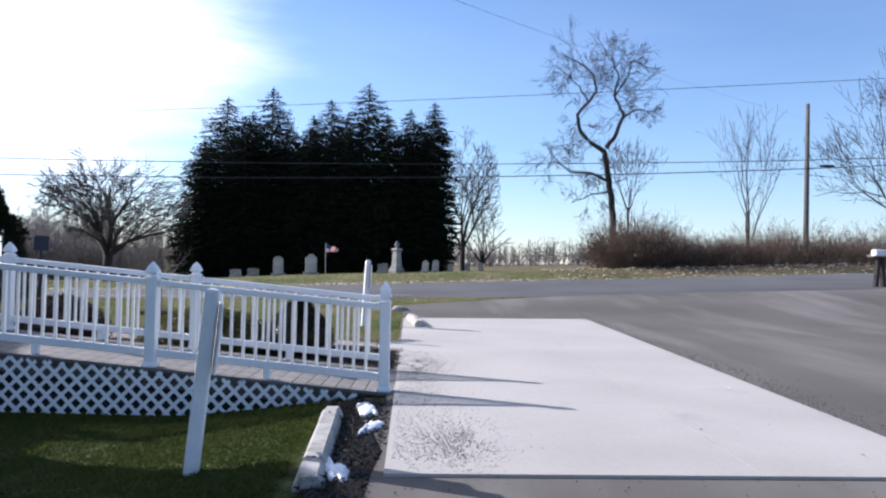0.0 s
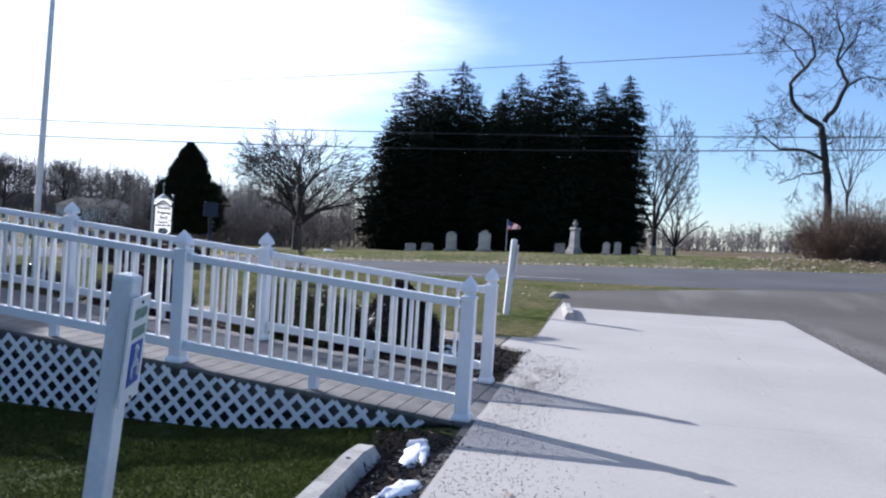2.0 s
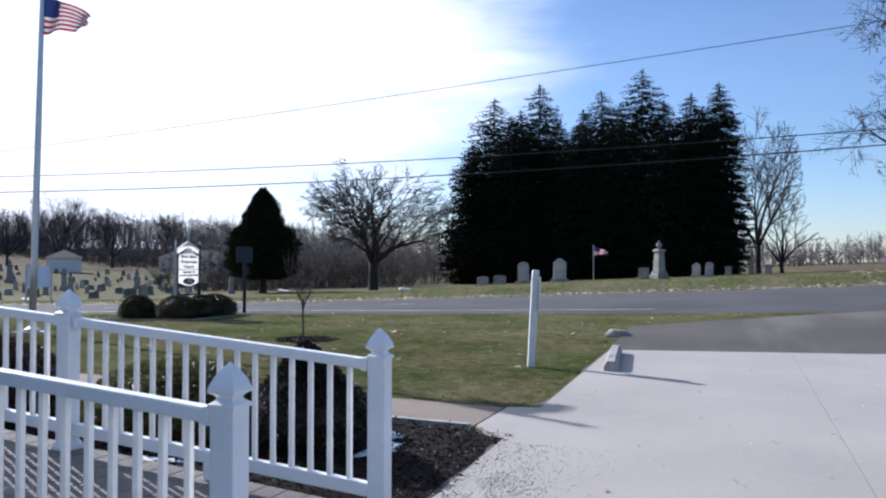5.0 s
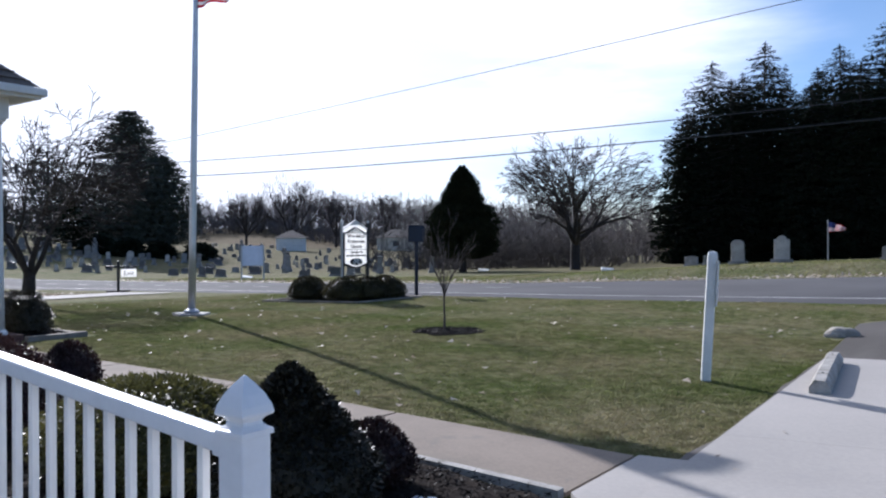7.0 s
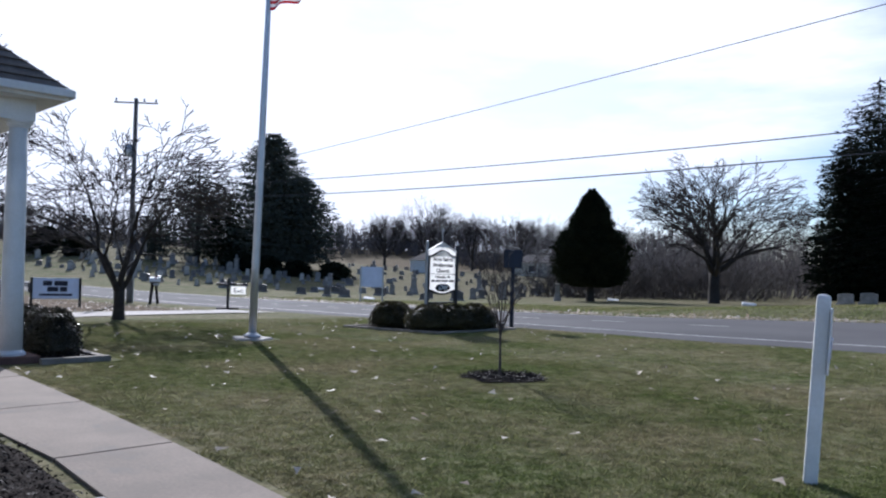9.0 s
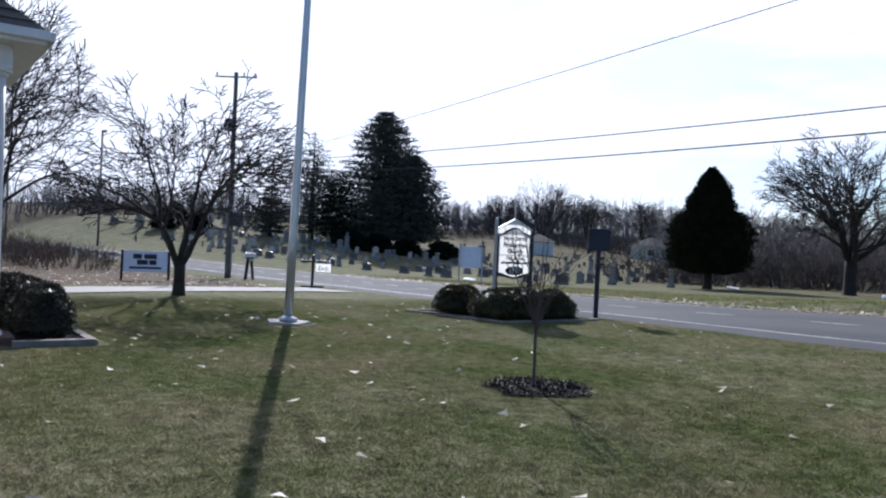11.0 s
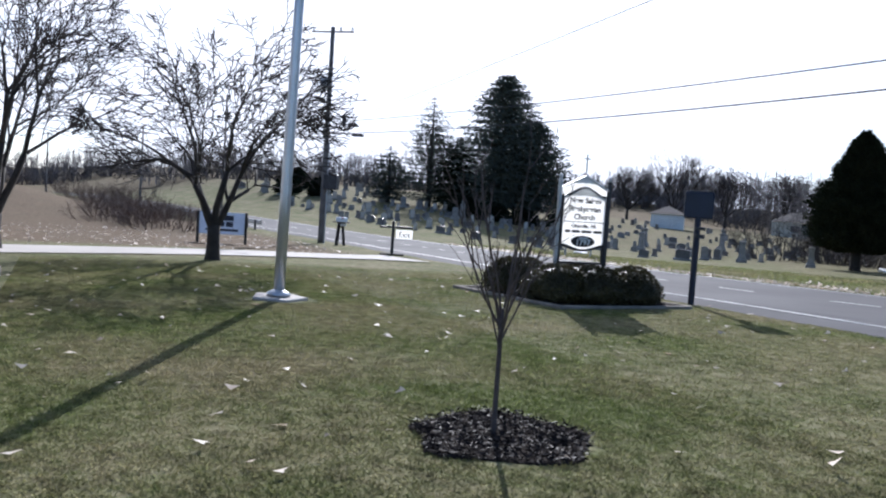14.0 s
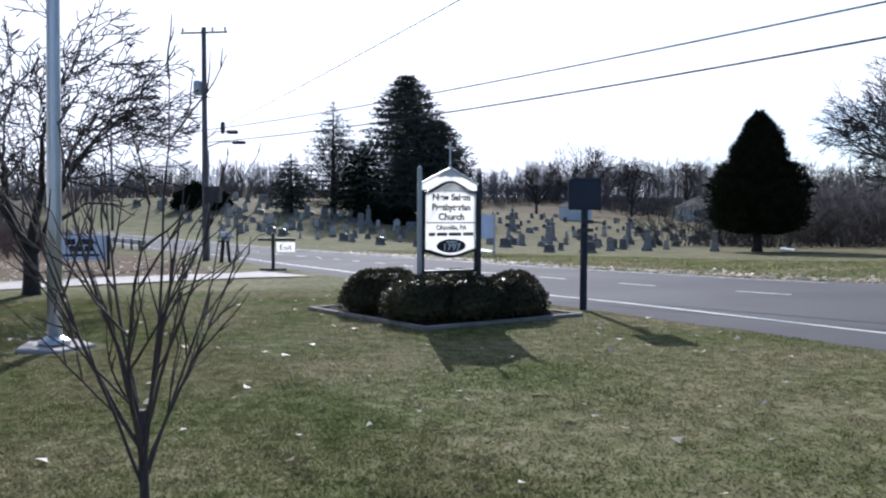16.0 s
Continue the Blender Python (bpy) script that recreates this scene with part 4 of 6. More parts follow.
def needle_crown(rng, base, top, radius, rows, arms, droop, size, shape=0.75, density=11, oval=False):
    """The crown of a conifer: whorls of drooping boughs set with flat sprays, uneven at the outline."""
    s, boughs = Soup(), Soup()
    for i in range(rows):
        u = (i + rng.random() * 0.7) / rows
        z = base + (top - base) * u
        reach = radius * min(1.0, (1 - u) / 0.13) ** 0.28 * min(1.0, (1 - u) ** shape * 1.04 + 0.02) * (0.55 + 0.45 * min(1, u * 6))
        tip = 0.45 + 0.55 * min(1.0, (1 - u) * 5)
        if oval:
            tip = 1.0
            reach = radius * min(1.0, max(0.0, 1 - u) / 0.6) ** 0.55 * (0.86 + 0.14 * min(1, u * 3))
        for k in range(max(3, int(arms * (1.0 if oval else 0.4 + 0.6 * (1 - u))))):
            a, r = rng.uniform(0, math.tau), reach * rng.uniform(0.72, 1.12 + 0.1 * oval)
            out = Vector((math.cos(a), math.sin(a), 0))
            acc = Vector((-out.y, out.x, 0))
            fall = droop * rng.uniform(0.5, 1.3)
            n = max(3, int(density * r / radius) + 2)
            ends = []
            for j in range(n):
                f = (j + rng.random()) / n
                p = Vector((0, 0, z)) + out * r * f + Vector((0, 0, -fall * r * f * (1.0 - 0.45 * f))) + acc * rng.uniform(-0.22, 0.22) * r * (1.1 - f * 0.7)
                d = (out * rng.uniform(0.4, 1.0) + acc * rng.uniform(-0.8, 0.8) + Vector((0, 0, rng.uniform(-0.55, 0.35)))).normalized()
                s.leaf(p, d, d.cross(rnd_dir(rng)).normalized(), tip * size * rng.uniform(0.7, 1.5), tip * size * rng.uniform(0.3, 0.6))
            if k % 2 == 0:
                boughs.tube([Vector((0, 0, z)), Vector((0, 0, z)) + out * r * 0.9 + Vector((0, 0, -fall * r * 0.5))], [0.04, 0.012], 3)
    for k in range(0 if oval else 14):
        d = Vector((rng.uniform(-0.3, 0.3), rng.uniform(-0.3, 0.3), 1)).normalized()
        s.leaf(Vector((0, 0, top - size * 0.6 - 0.08 * k)), d, d.cross(rnd_dir(rng)).normalized(), size * 1.1, size * 0.35)
    return s, boughs


def conifer(name, place, label, seed, height, radius, base=0.6, rows=46, arms=11, droop=0.35, size=0.55, shape=0.75, group="", leafmat=None, density=11, category="conifer tree", trunk_r=0.28, oval=False):
    rng = random.Random(seed)
    root = thing(name, place, label, category, group, turn=rng.uniform(0, 360))
    part("trunk", turned([(trunk_r * 1.3, -0.1), (trunk_r, 0.4), (trunk_r * 0.6, height * 0.5), (0.03, height * 0.97)], 9), BARK, root, smooth=True)
    s, b = needle_crown(rng, base, height, radius, rows, arms, droop, size, shape, density, oval)
    crown = part("crown", s.data(), leafmat or NEEDLE, root)
    tagged(part("bough_wood", b.data(), BARK, crown), kind="stuff")
    return root


def shrub(name, place, label, seed, rx, ry, h, leafmat, n=5200, leaf=0.035, point=0.0, group="", flat=0.0, lift=0.0):
    """A clipped bush: many small leaves over a rounded or pointed form, twigs inside."""
    rng = random.Random(seed)
    root = thing(name, place, label, "bush", group)
    s, t = Soup(), Soup()

    def skin(a, u):
        r = (math.sin(math.pi * min(1, max(0.0, u)) ** (0.75 - 0.25 * flat)) ** (0.55 - 0.2 * flat)) * (1 - point * u) if u < 1 else 0
        r *= 1 + 0.10 * noise.noise((math.cos(a) * 2 + seed, math.sin(a) * 2, u * 3)) + 0.05 * noise.noise((math.cos(a) * 6 + seed, math.sin(a) * 6, u * 8))
        return Vector((rx * r * math.cos(a), ry * r * math.sin(a), lift + h * (0.03 + 0.97 * u)))
    for i in range(n):
        a, u = rng.uniform(0, math.tau), rng.random() ** 0.85
        p = skin(a, u)
        c = Vector((0, 0, lift + h * (0.35 + 0.3 * u)))
        p = c + (p - c) * rng.uniform(0.80, 1.03)
        d = ((p - c).normalized() + rnd_dir(rng) * 0.9).normalized()
        s.leaf(p, d, d.cross(rnd_dir(rng)).normalized(), leaf * rng.uniform(0.7, 1.4), leaf * rng.uniform(0.5, 0.9))
    inner = [[tuple(Vector((0, 0, lift + h * 0.4)) + (skin(math.tau * i / 18, u) - Vector((0, 0, lift + h * 0.4))) * 0.86) for i in range(19)] for u in np.linspace(0.02, 0.985, 12)]
    for i in range(26):
        a = rng.uniform(0, math.tau)
        t.tube([Vector((rng.uniform(-.05, .05), rng.uniform(-.05, .05), -0.03)), skin(a, 0.3) * 0.5, skin(a, rng.uniform(0.5, 0.95)) * 0.98], [0.012, 0.008, 0.003], 4)
    core = part("inner_foliage", grid_mesh(inner), leafmat, root, "dense shaded inner leaves")
    tagged(part("leaf_mass", s.data(), leafmat, root), kind="stuff")
    tagged(part("twig_mass", t.data(), TWIG, root), kind="stuff")
    return root


def g3(x, y):
    return (x, y, ground_z(x, y))


# shrubs in the bed between ramp and sidewalk
shrub("evergreen_shrub", g3(-1.85, 10.52), "dark green cone-shaped evergreen shrub beside the ramp", 1, 0.60, 0.56, 0.80, SHRUBLEAF, 13000, 0.030, 0.68)
shrub("barberry_bush", g3(-1.88, 11.18), "small round dark red bush beside the sidewalk", 2, 0.24, 0.24, 0.40, REDLEAF, 4200, 0.026)
shrub("boxwood_bush", g3(-3.05, 10.55), "broad clipped bush with small shiny leaves", 3, 0.90, 0.62, 0.60, BOXLEAF, 15000, 0.036, 0.0, flat=0.6)
shrub("barberry_bush", g3(-5.0, 10.45), "broad dark red bush in the mulch bed", 4, 0.66, 0.52, 0.74, REDLEAF, 9000, 0.034, 0.1)
shrub("barberry_bush", g3(-5.65, 11.45), "round dark red bush beside the sidewalk", 5, 0.27, 0.27, 0.55, REDLEAF, 4800, 0.028)
shrub("boxwood_bush", g3(-6.6, 10.4), "broad clipped bush with small shiny leaves", 6, 0.7, 0.6, 0.62, BOXLEAF, 6000, 0.036, 0.0, flat=0.5)
shrub("barberry_bush", g3(-7.6, 11.2), "round dark red bush beside the sidewalk", 7, 0.34, 0.34, 0.5, REDLEAF, 3000, 0.03)
# porch hedge
for i, (x, y, rx, ry) in enumerate([(-12.25, 14.25, 0.60, 0.42), (-13.35, 14.25, 0.62, 0.42), (-14.5, 14.25, 0.62, 0.42), (-15.5, 14.25, 0.55, 0.42)]):
    shrub("hedge_bush", g3(x, y), "clipped dark bush in the bed before the porch", 20 + i, rx, ry, 0.74, SHRUBLEAF, 6500, 0.036, 0.0, "hedge before the porch", flat=1.3)

# the sapling in its mulch ring
def sapling(place):
    rng = random.Random(12)
    root = thing("sapling", place, "slender leafless sapling with upright red-brown branches", "young tree")
    st = Soup()
    st.tube([Vector((0, 0, -0.03)), Vector((0.005, 0, 0.25)), Vector((-0.012, 0.01, 0.5)), Vector((0, 0, 0.78))], [0.021, 0.016, 0.015, 0.014], 8)
    part("trunk", st.data(), YOUNGBARK, root, smooth=True)
    br = Soup()

    def shoot(p, d, ln, r, level):
        pts, rad = [p], [r]
        for k in range(7):
            d = (d + rnd_dir(rng) * 0.10 + Vector((0, 0, 0.045))).normalized()
            p = p + d * ln / 7
            pts.append(p)
            rad.append(r * (1 - 0.82 * (k + 1) / 7) + 0.0007)
            if level < 2 and k > 0 and rng.random() < (0.75 if level == 0 else 0.4):
                shoot(p, (d + d.cross(rnd_dir(rng)).normalized() * rng.uniform(0.4, 0.75)).normalized(), ln * rng.uniform(0.25, 0.55) * (1.15 - k / 9), max(0.0022, r * 0.5), level + 1)
        br.tube(pts, rad, 5 if level else 6)
    for i in range(11):
        a = math.tau * i * 0.382 + rng.uniform(-0.3, 0.3)
        t = rng.uniform(0.24, 0.68) if i else 0.03
        shoot(Vector((0, 0, 0.50 + 0.022 * i)), Vector((math.cos(a) * math.sin(t), math.sin(a) * math.sin(t), math.cos(t))), rng.uniform(0.7, 1.1) if i else 1.3, rng.uniform(0.0055, 0.008), 0)
    tagged(part("branch_spray", br.data(), YOUNGBARK, root), kind="stuff")


sapling((-6.28, 17.90, 0.23))

fork_tree("lawn_tree", g3(-21.1, 18.8), "leafless spreading tree on the lawn by the driveway", 36, 6.9, 0.80, 0.15, 0.80, 5, 9, 0.84, 0.50, 0.0, 0.0105, squat=0.05, dome=(3.25, 0.9, 6.4, 0.45), arch=0.10, extra=0.6, wob=0.16)
fork_tree("lawn_tree", g3(-22.9, 14.25), "tall leafless tree beside the driveway", 34, 8.4, 0.8, 0.17, 0.55, 5, 9, 0.84, 0.46, 0.02, 0.0095, squat=0.2, dome=(2.85, 0.9, 8.4, 0.5), arch=0.05, extra=0.5, wob=0.13)

# conifers of the graveyard grove across the road
GROVE = [(-22.2, 81, 18.0, 4.4, 0.42), (-20.2, 83.5, 17.1, 3.6, 0.48), (-17.6, 81, 19.1, 4.2, 0.46), (-13.9, 84, 16.9, 3.4, 0.5), (-11.6, 81, 18.0, 4.0, 0.46), (-7.85, 81, 19.7, 4.4, 0.44), (-3.6, 82, 17.4, 3.3, 0.5), (-1.1, 81, 17.9, 2.7, 0.42),
         (-23.4, 78, 13.0, 3.2, 0.40), (-19.6, 78, 15.6, 3.8, 0.45), (-15.4, 79, 14.8, 3.6, 0.45), (-13.2, 78, 14.4, 3.6, 0.45), (-9.7, 78.5, 15.8, 3.6, 0.45), (-5.7, 78.5, 16.2, 3.4, 0.45), (-2.4, 78.5, 15.4, 2.9, 0.42)]
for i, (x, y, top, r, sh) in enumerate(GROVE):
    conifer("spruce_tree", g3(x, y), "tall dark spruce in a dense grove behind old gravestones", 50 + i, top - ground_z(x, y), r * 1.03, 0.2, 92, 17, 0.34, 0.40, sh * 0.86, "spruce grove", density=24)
fork_tree("bare_tree", g3(2.1, 84), "slim leafless tree beside the spruce grove", 71, 16.2, 2.6, 0.26, 0.65, 6, 9, 0.84, 0.44, 0.02, 0.018, extra=0.5, dome=(3.9, 1.2, 16.0, 0.5), arch=0.03)
fork_tree("bare_tree", g3(4.0, 81), "slim leafless tree beside the spruce grove", 72, 9.5, 1.0, 0.16, 0.8, 6, 8, 0.83, 0.42, 0.0, 0.013, dome=(2.2, 0.8, 9.5, 0.5))
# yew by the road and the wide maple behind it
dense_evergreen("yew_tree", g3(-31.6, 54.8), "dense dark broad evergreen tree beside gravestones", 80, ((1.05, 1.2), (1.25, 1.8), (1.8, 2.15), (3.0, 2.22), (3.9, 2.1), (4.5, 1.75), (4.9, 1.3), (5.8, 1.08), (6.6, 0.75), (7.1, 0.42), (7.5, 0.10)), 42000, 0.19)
fork_tree("maple_tree", g3(-24.2, 57.8), "wide leafless maple at the edge of the woods", 82, 10.6, 2.2, 0.34, 1.15, 9, 9, 0.84, 0.42, 0.0, 0.016, squat=0.1, dome=(5.6, 2.0, 10.2, 0.46), arch=0.06, extra=0.5)
# evergreens on the cemetery slope
conifer("pine_tree", g3(-92.8, 67.3), "large dark broad pine among gravestones", 90, 18.0, 5.9, 0.8, 84, 18, -0.22, 0.5, 0.42, density=20, trunk_r=0.5, oval=True, leafmat=PINENEEDLE)
conifer("pine_tree", g3(-90.8, 70.5), "dark broad pine among gravestones", 94, 12.5, 5.4, 0.8, 60, 16, -0.15, 0.5, 0.42, density=20, trunk_r=0.5, oval=True, leafmat=PINENEEDLE)
conifer("fir_tree", g3(-99.5, 60.2), "open-branched dark fir on the cemetery slope", 91, 14.6, 5.2, 0.8, 44, 13, -0.02, 0.45, 0.62, density=18, trunk_r=0.4, leafmat=PINENEEDLE)
conifer("fir_tree", g3(-102.5, 55.6), "smaller dark fir on the cemetery slope", 92, 7.6, 3.2, 0.5, 30, 12, 0.1, 0.5, 0.62, density=15, trunk_r=0.3, leafmat=PINENEEDLE)
conifer("fir_tree", g3(-95.5, 62.6), "dark fir on the cemetery slope", 93, 9.4, 4.2, 0.5, 40, 14, 0.15, 0.5, 0.5, density=18, trunk_r=0.3)
for i, (x, y, h, r) in enumerate([(-118, 46, 2.8, 1.7), (-124, 49, 3.2, 1.9), (-112, 49, 2.6, 1.5), (-84, 61.5, 2.2, 1.7), (-80.5, 63.5, 1.8, 1.5), (-88, 60, 2.4, 1.8), (-77, 66.5, 2.0, 1.6)]):
    conifer("round_evergreen", g3(x, y), "low rounded dark evergreen on the hill", 100 + i, h, r, 0.2, 26, 12, 0.1, 0.8, 0.42, "evergreens on the hill", density=12)

# the crooked tree and the brush across the road
def crooked_tree(place):
    rng = random.Random(7)
    root = thing("crooked_tree", place, "tall crooked dark leafless tree rising from roadside brush", "bare tree")
    wood, fine = Soup(), Soup()
    V = Vector

    def limb(pts, r0, r1, twigs, size):
        pts = [V(p) for p in pts]
        path = []
        for a, b in zip(pts, pts[1:]):
            path += [a.lerp(b, k / 3) + rnd_dir(rng) * 0.05 for k in range(3)]
        path[0] = pts[0]
        path.append(pts[-1])
        n = len(path)
        wood.tube(path, [(r0 + (r1 - r0) * (i / (n - 1)) ** 0.8) * 0.82 for i in range(n)], 7)
        for i in range(twigs):
            f = (0.25 + 0.75 * rng.random()) * (n - 1.01)
            q = path[int(f)].lerp(path[int(f) + 1], f % 1)
            spray(q, (rnd_dir(rng) + V((0, 0, 0.35))).normalized(), size * rng.uniform(0.6, 1.3), 0.02, 0)

    def spray(p, d, ln, r, level):
        pts, rad = [p], [r]
        for k in range(5):
            d = (d + rnd_dir(rng) * 0.15 + V((0, 0, 0.01))).normalized()
            p = p + d * ln / 5
            pts.append(p)
            rad.append(max(0.0075, r * (1 - 0.8 * (k + 1) / 5)))
            if level < 2 and k:
                for m in range(1 + (rng.random() < 0.45)):
                    spray(p, (d + d.cross(rnd_dir(rng)).normalized() * 0.8).normalized(), ln * rng.uniform(0.35, 0.65), max(0.0075, r * 0.5), level + 1)
        fine.tube(pts, rad, 3)
    limb([(0.3, 0, -0.2), (0.15, 0, 1.6), (0.05, 0, 3.0), (-0.1, 0.1, 4.6), (-0.3, 0.05, 5.6), (-0.45, 0, 6.6)], 0.26, 0.19, 4, 0.9)
    limb([(-0.45, 0, 6.6), (-1.2, 0.2, 7.15), (-1.9, 0.2, 7.9), (-2.0, 0, 8.7), (-1.45, -0.1, 9.4), (-0.95, 0, 10.0), (-1.15, 0.1, 11.0), (-1.9, 0.2, 11.7), (-2.9, 0.3, 12.2)], 0.18, 0.03, 22, 1.5)
    limb([(-1.45, -0.1, 9.4), (-1.9, 0.5, 10.4), (-2.4, 0.7, 11.0), (-3.3, 0.5, 11.5)], 0.07, 0.02, 10, 1.2)
    limb([(-0.35, 0, 6.8), (0.1, -0.2, 7.6), (0.55, -0.2, 8.6), (0.35, 0, 9.2), (0.05, 0.1, 9.8), (0.3, 0.2, 10.9), (-0.05, 0, 11.7), (-0.6, 0, 12.2)], 0.17, 0.03, 20, 1.4)
    limb([(0.1, 0.1, 9.8), (0.7, -0.3, 10.8), (0.9, -0.4, 11.6), (1.7, -0.3, 12.0)], 0.06, 0.02, 9, 1.2)
    limb([(0.55, -0.2, 8.6), (1.5, 0.2, 9.1), (2.5, 0.3, 9.0)], 0.08, 0.02, 12, 1.1)
    limb([(-0.15, 0.05, 4.9), (-1.2, -0.3, 5.3), (-2.4, -0.2, 5.4), (-3.1, 0, 6.0), (-3.7, 0.3, 6.8)], 0.12, 0.025, 18, 1.4)
    limb([(-0.1, 0, 4.4), (-1.1, 0.3, 4.2), (-2.2, 0.5, 3.7)], 0.07, 0.02, 9, 1.1)
    limb([(-0.3, 0, 5.6), (0.5, 0.3, 6.2), (1.3, 0.3, 6.1)], 0.05, 0.015, 6, 0.9)
    part("trunk", wood.data(), BARK, root, smooth=True)
    tagged(part("twig_spray", fine.data(), TWIG, root), kind="stuff")


crooked_tree((9.5, 45.0, ground_z(9.5, 45)))
fork_tree("slim_tree", g3(10.6, 45.6), "slim leafless tree beside the crooked tree", 110, 7.2, 2.0, 0.085, 0.42, 3, 6, 0.82, 0.38, 0.06, 0.010, extra=0.35)
fork_tree("slim_tree", g3(17.6, 46), "slim leafless tree in roadside brush", 111, 8.4, 1.0, 0.10, 0.5, 4, 6, 0.82, 0.36, 0.07, 0.009, extra=0.35)
fork_tree("slim_tree", g3(27.5, 46), "larger leafless tree in roadside brush", 112, 11.5, 1.5, 0.2, 0.8, 6, 8, 0.83, 0.42, 0.04, 0.010)
fork_tree("slim_tree", g3(34.5, 45), "leafless tree in roadside brush", 113, 10.0, 1.5, 0.2, 0.8, 6, 7, 0.83, 0.42, 0.04, 0.012)


def brush(name, label, seed, spots, n, size, material, category="brush", twig=0.01):
    """Tangled leafless thicket: stems that fan out and fork."""
    rng = random.Random(seed)
    s = Soup()
    for i in range(n):
        x, y, r, h = spots[rng.randrange(len(spots))]
        a, u = rng.uniform(0, math.tau), math.sqrt(rng.random())
        p = Vector((x + r * u * math.cos(a), y + r * u * math.sin(a), 0))
        p.z = ground_z(p.x, p.y) - 0.05
        ln = h * rng.uniform(0.55, 1.1) * (1.15 - 0.5 * u)
        d = (Vector((math.cos(a) * u * 0.7, math.sin(a) * u * 0.7, 1)) + rnd_dir(rng) * 0.35).normalized()
        pts = [p]
        for k in range(4):
            d = (d + rnd_dir(rng) * 0.22).normalized()
            p = p + d * ln / 4
            pts.append(p)
            if k:
                for m in range(2):
                    e = (d + rnd_dir(rng) * 0.9).normalized()
                    q = p + e * size * rng.uniform(0.4, 1.0)
                    s.tube([p, q, q + (e + rnd_dir(rng) * 0.5) * size * 0.5], [twig, twig * 0.8, twig * 0.5], 3)
        s.tube(pts, [twig * 2, twig * 1.6, twig * 1.2, twig, twig * 0.6], 3)
    tagged(part(name, s.data(), material), label, category, kind="stuff")


rng = random.Random(5)
brush("roadside_brush", "tangled reddish-brown leafless brush along the road", 41, [(9.2, 42.4, 1.2, 2.2), (10.4, 42.8, 1.5, 3.2), (10.2, 42.4, 1.6, 2.9), (10.9, 42.9, 1.7, 2.6), (11.6, 42.6, 1.2, 2.1)], 1250, 0.45, BRUSHT, twig=0.0075)
brush("roadside_brush", "uneven brown thicket round the roadside pole", 46, [(13.6, 43.4, 0.9, 1.2), (14.6, 43.2, 0.8, 1.7), (16.0, 43.6, 1.2, 1.4), (17.4, 43.4, 1.2, 2.5), (18.6, 43.6, 1.1, 1.9), (20.4, 43.8, 1.5, 2.3), (22.4, 43.6, 1.3, 1.7), (24.2, 44, 1.6, 2.4), (26, 44, 1.8, 1.8), (28.5, 44.4, 2.5, 2.4), (33, 45, 2.5, 2.4)], 1500, 0.42, BRUSHT, twig=0.0075)
brush("roadside_brush", "dense dark undergrowth behind the brush", 42, [(x, 45.5 + rng.uniform(-1, 1), 1.6, 1.6) for x in range(13, 40, 2)], 1000, 0.5, UNDERT)
brush("field_brush", "brown brush on the bank below the road", 43, [(-50 - 3.4 * i, 21.5 + rng.uniform(-2.5, 2), 2.6, 1.5) for i in range(10)], 700, 0.45, BRUSHT)
brush("field_brush", "brown weeds beside the far road", 44, [(-95 - 4 * i, 21 + rng.uniform(-3, 3), 3.5, 2.4) for i in range(8)], 300, 0.7, BRUSHT)
brush("wood_undergrowth", "dark brown undergrowth at the edge of the woods", 45, [(-46 + 2.2 * i, 66 + rng.uniform(-3, 3), 2.6, 3.4) for i in range(9)] + [(-45 + 2.5 * i, 78 + rng.uniform(-3, 3), 3, 3.5) for i in range(7)], 1000, 0.8, UNDERT, twig=0.018)
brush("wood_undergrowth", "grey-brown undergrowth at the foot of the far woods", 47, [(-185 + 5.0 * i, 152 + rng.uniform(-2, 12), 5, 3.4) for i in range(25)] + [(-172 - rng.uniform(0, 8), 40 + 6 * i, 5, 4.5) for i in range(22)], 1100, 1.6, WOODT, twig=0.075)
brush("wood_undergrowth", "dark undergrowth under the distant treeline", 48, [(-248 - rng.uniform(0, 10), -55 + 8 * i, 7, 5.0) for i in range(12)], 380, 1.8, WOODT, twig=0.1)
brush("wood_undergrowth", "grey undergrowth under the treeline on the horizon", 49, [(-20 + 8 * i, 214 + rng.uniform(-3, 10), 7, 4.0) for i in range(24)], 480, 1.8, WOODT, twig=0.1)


def far_woods(label, seed, n, place, height):
    """A far wood of leafless trees: trunks and fans of fine branches."""
    rng = random.Random(seed)
    s = Soup()
    for i in range(n):
        x, y = place(rng)
        h = height * rng.uniform(0.65, 1.15)
        w = 0.003 * height + 0.00015 * math.hypot(x, y)
        p, d = Vector((x, y, ground_z(x, y) - 0.3)), Vector((rng.uniform(-.1, .1), rng.uniform(-.1, .1), 1))
        s.tube([p, p + d * h * 0.4, p + d * h * 0.95], [w * 2.4, w * 1.7, w * 0.4], 3)
        for k in range(12):
            f = rng.uniform(0.12, 0.95)
            q, e = p + d * h * f, (rnd_dir(rng) * 0.85 + Vector((0, 0, 0.7))).normalized()
            ln = h * (1.1 - f) * rng.uniform(0.3, 0.6)
            m = q + e * ln
            s.tube([q, m], [w * 0.9, w * 0.5], 3)
            for j in range(2):
                s.tube([q.lerp(m, rng.uniform(0.4, 1)), m + rnd_dir(rng) * ln * 0.5 + Vector((0, 0, ln * 0.3))], [w * 0.45, w * 0.25], 3)
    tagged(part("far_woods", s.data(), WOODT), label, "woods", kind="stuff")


far_woods("brown leafless woods behind the cemetery", 61, 620, lambda r: (r.uniform(-190, -72), r.uniform(156, 190)), 10.5)
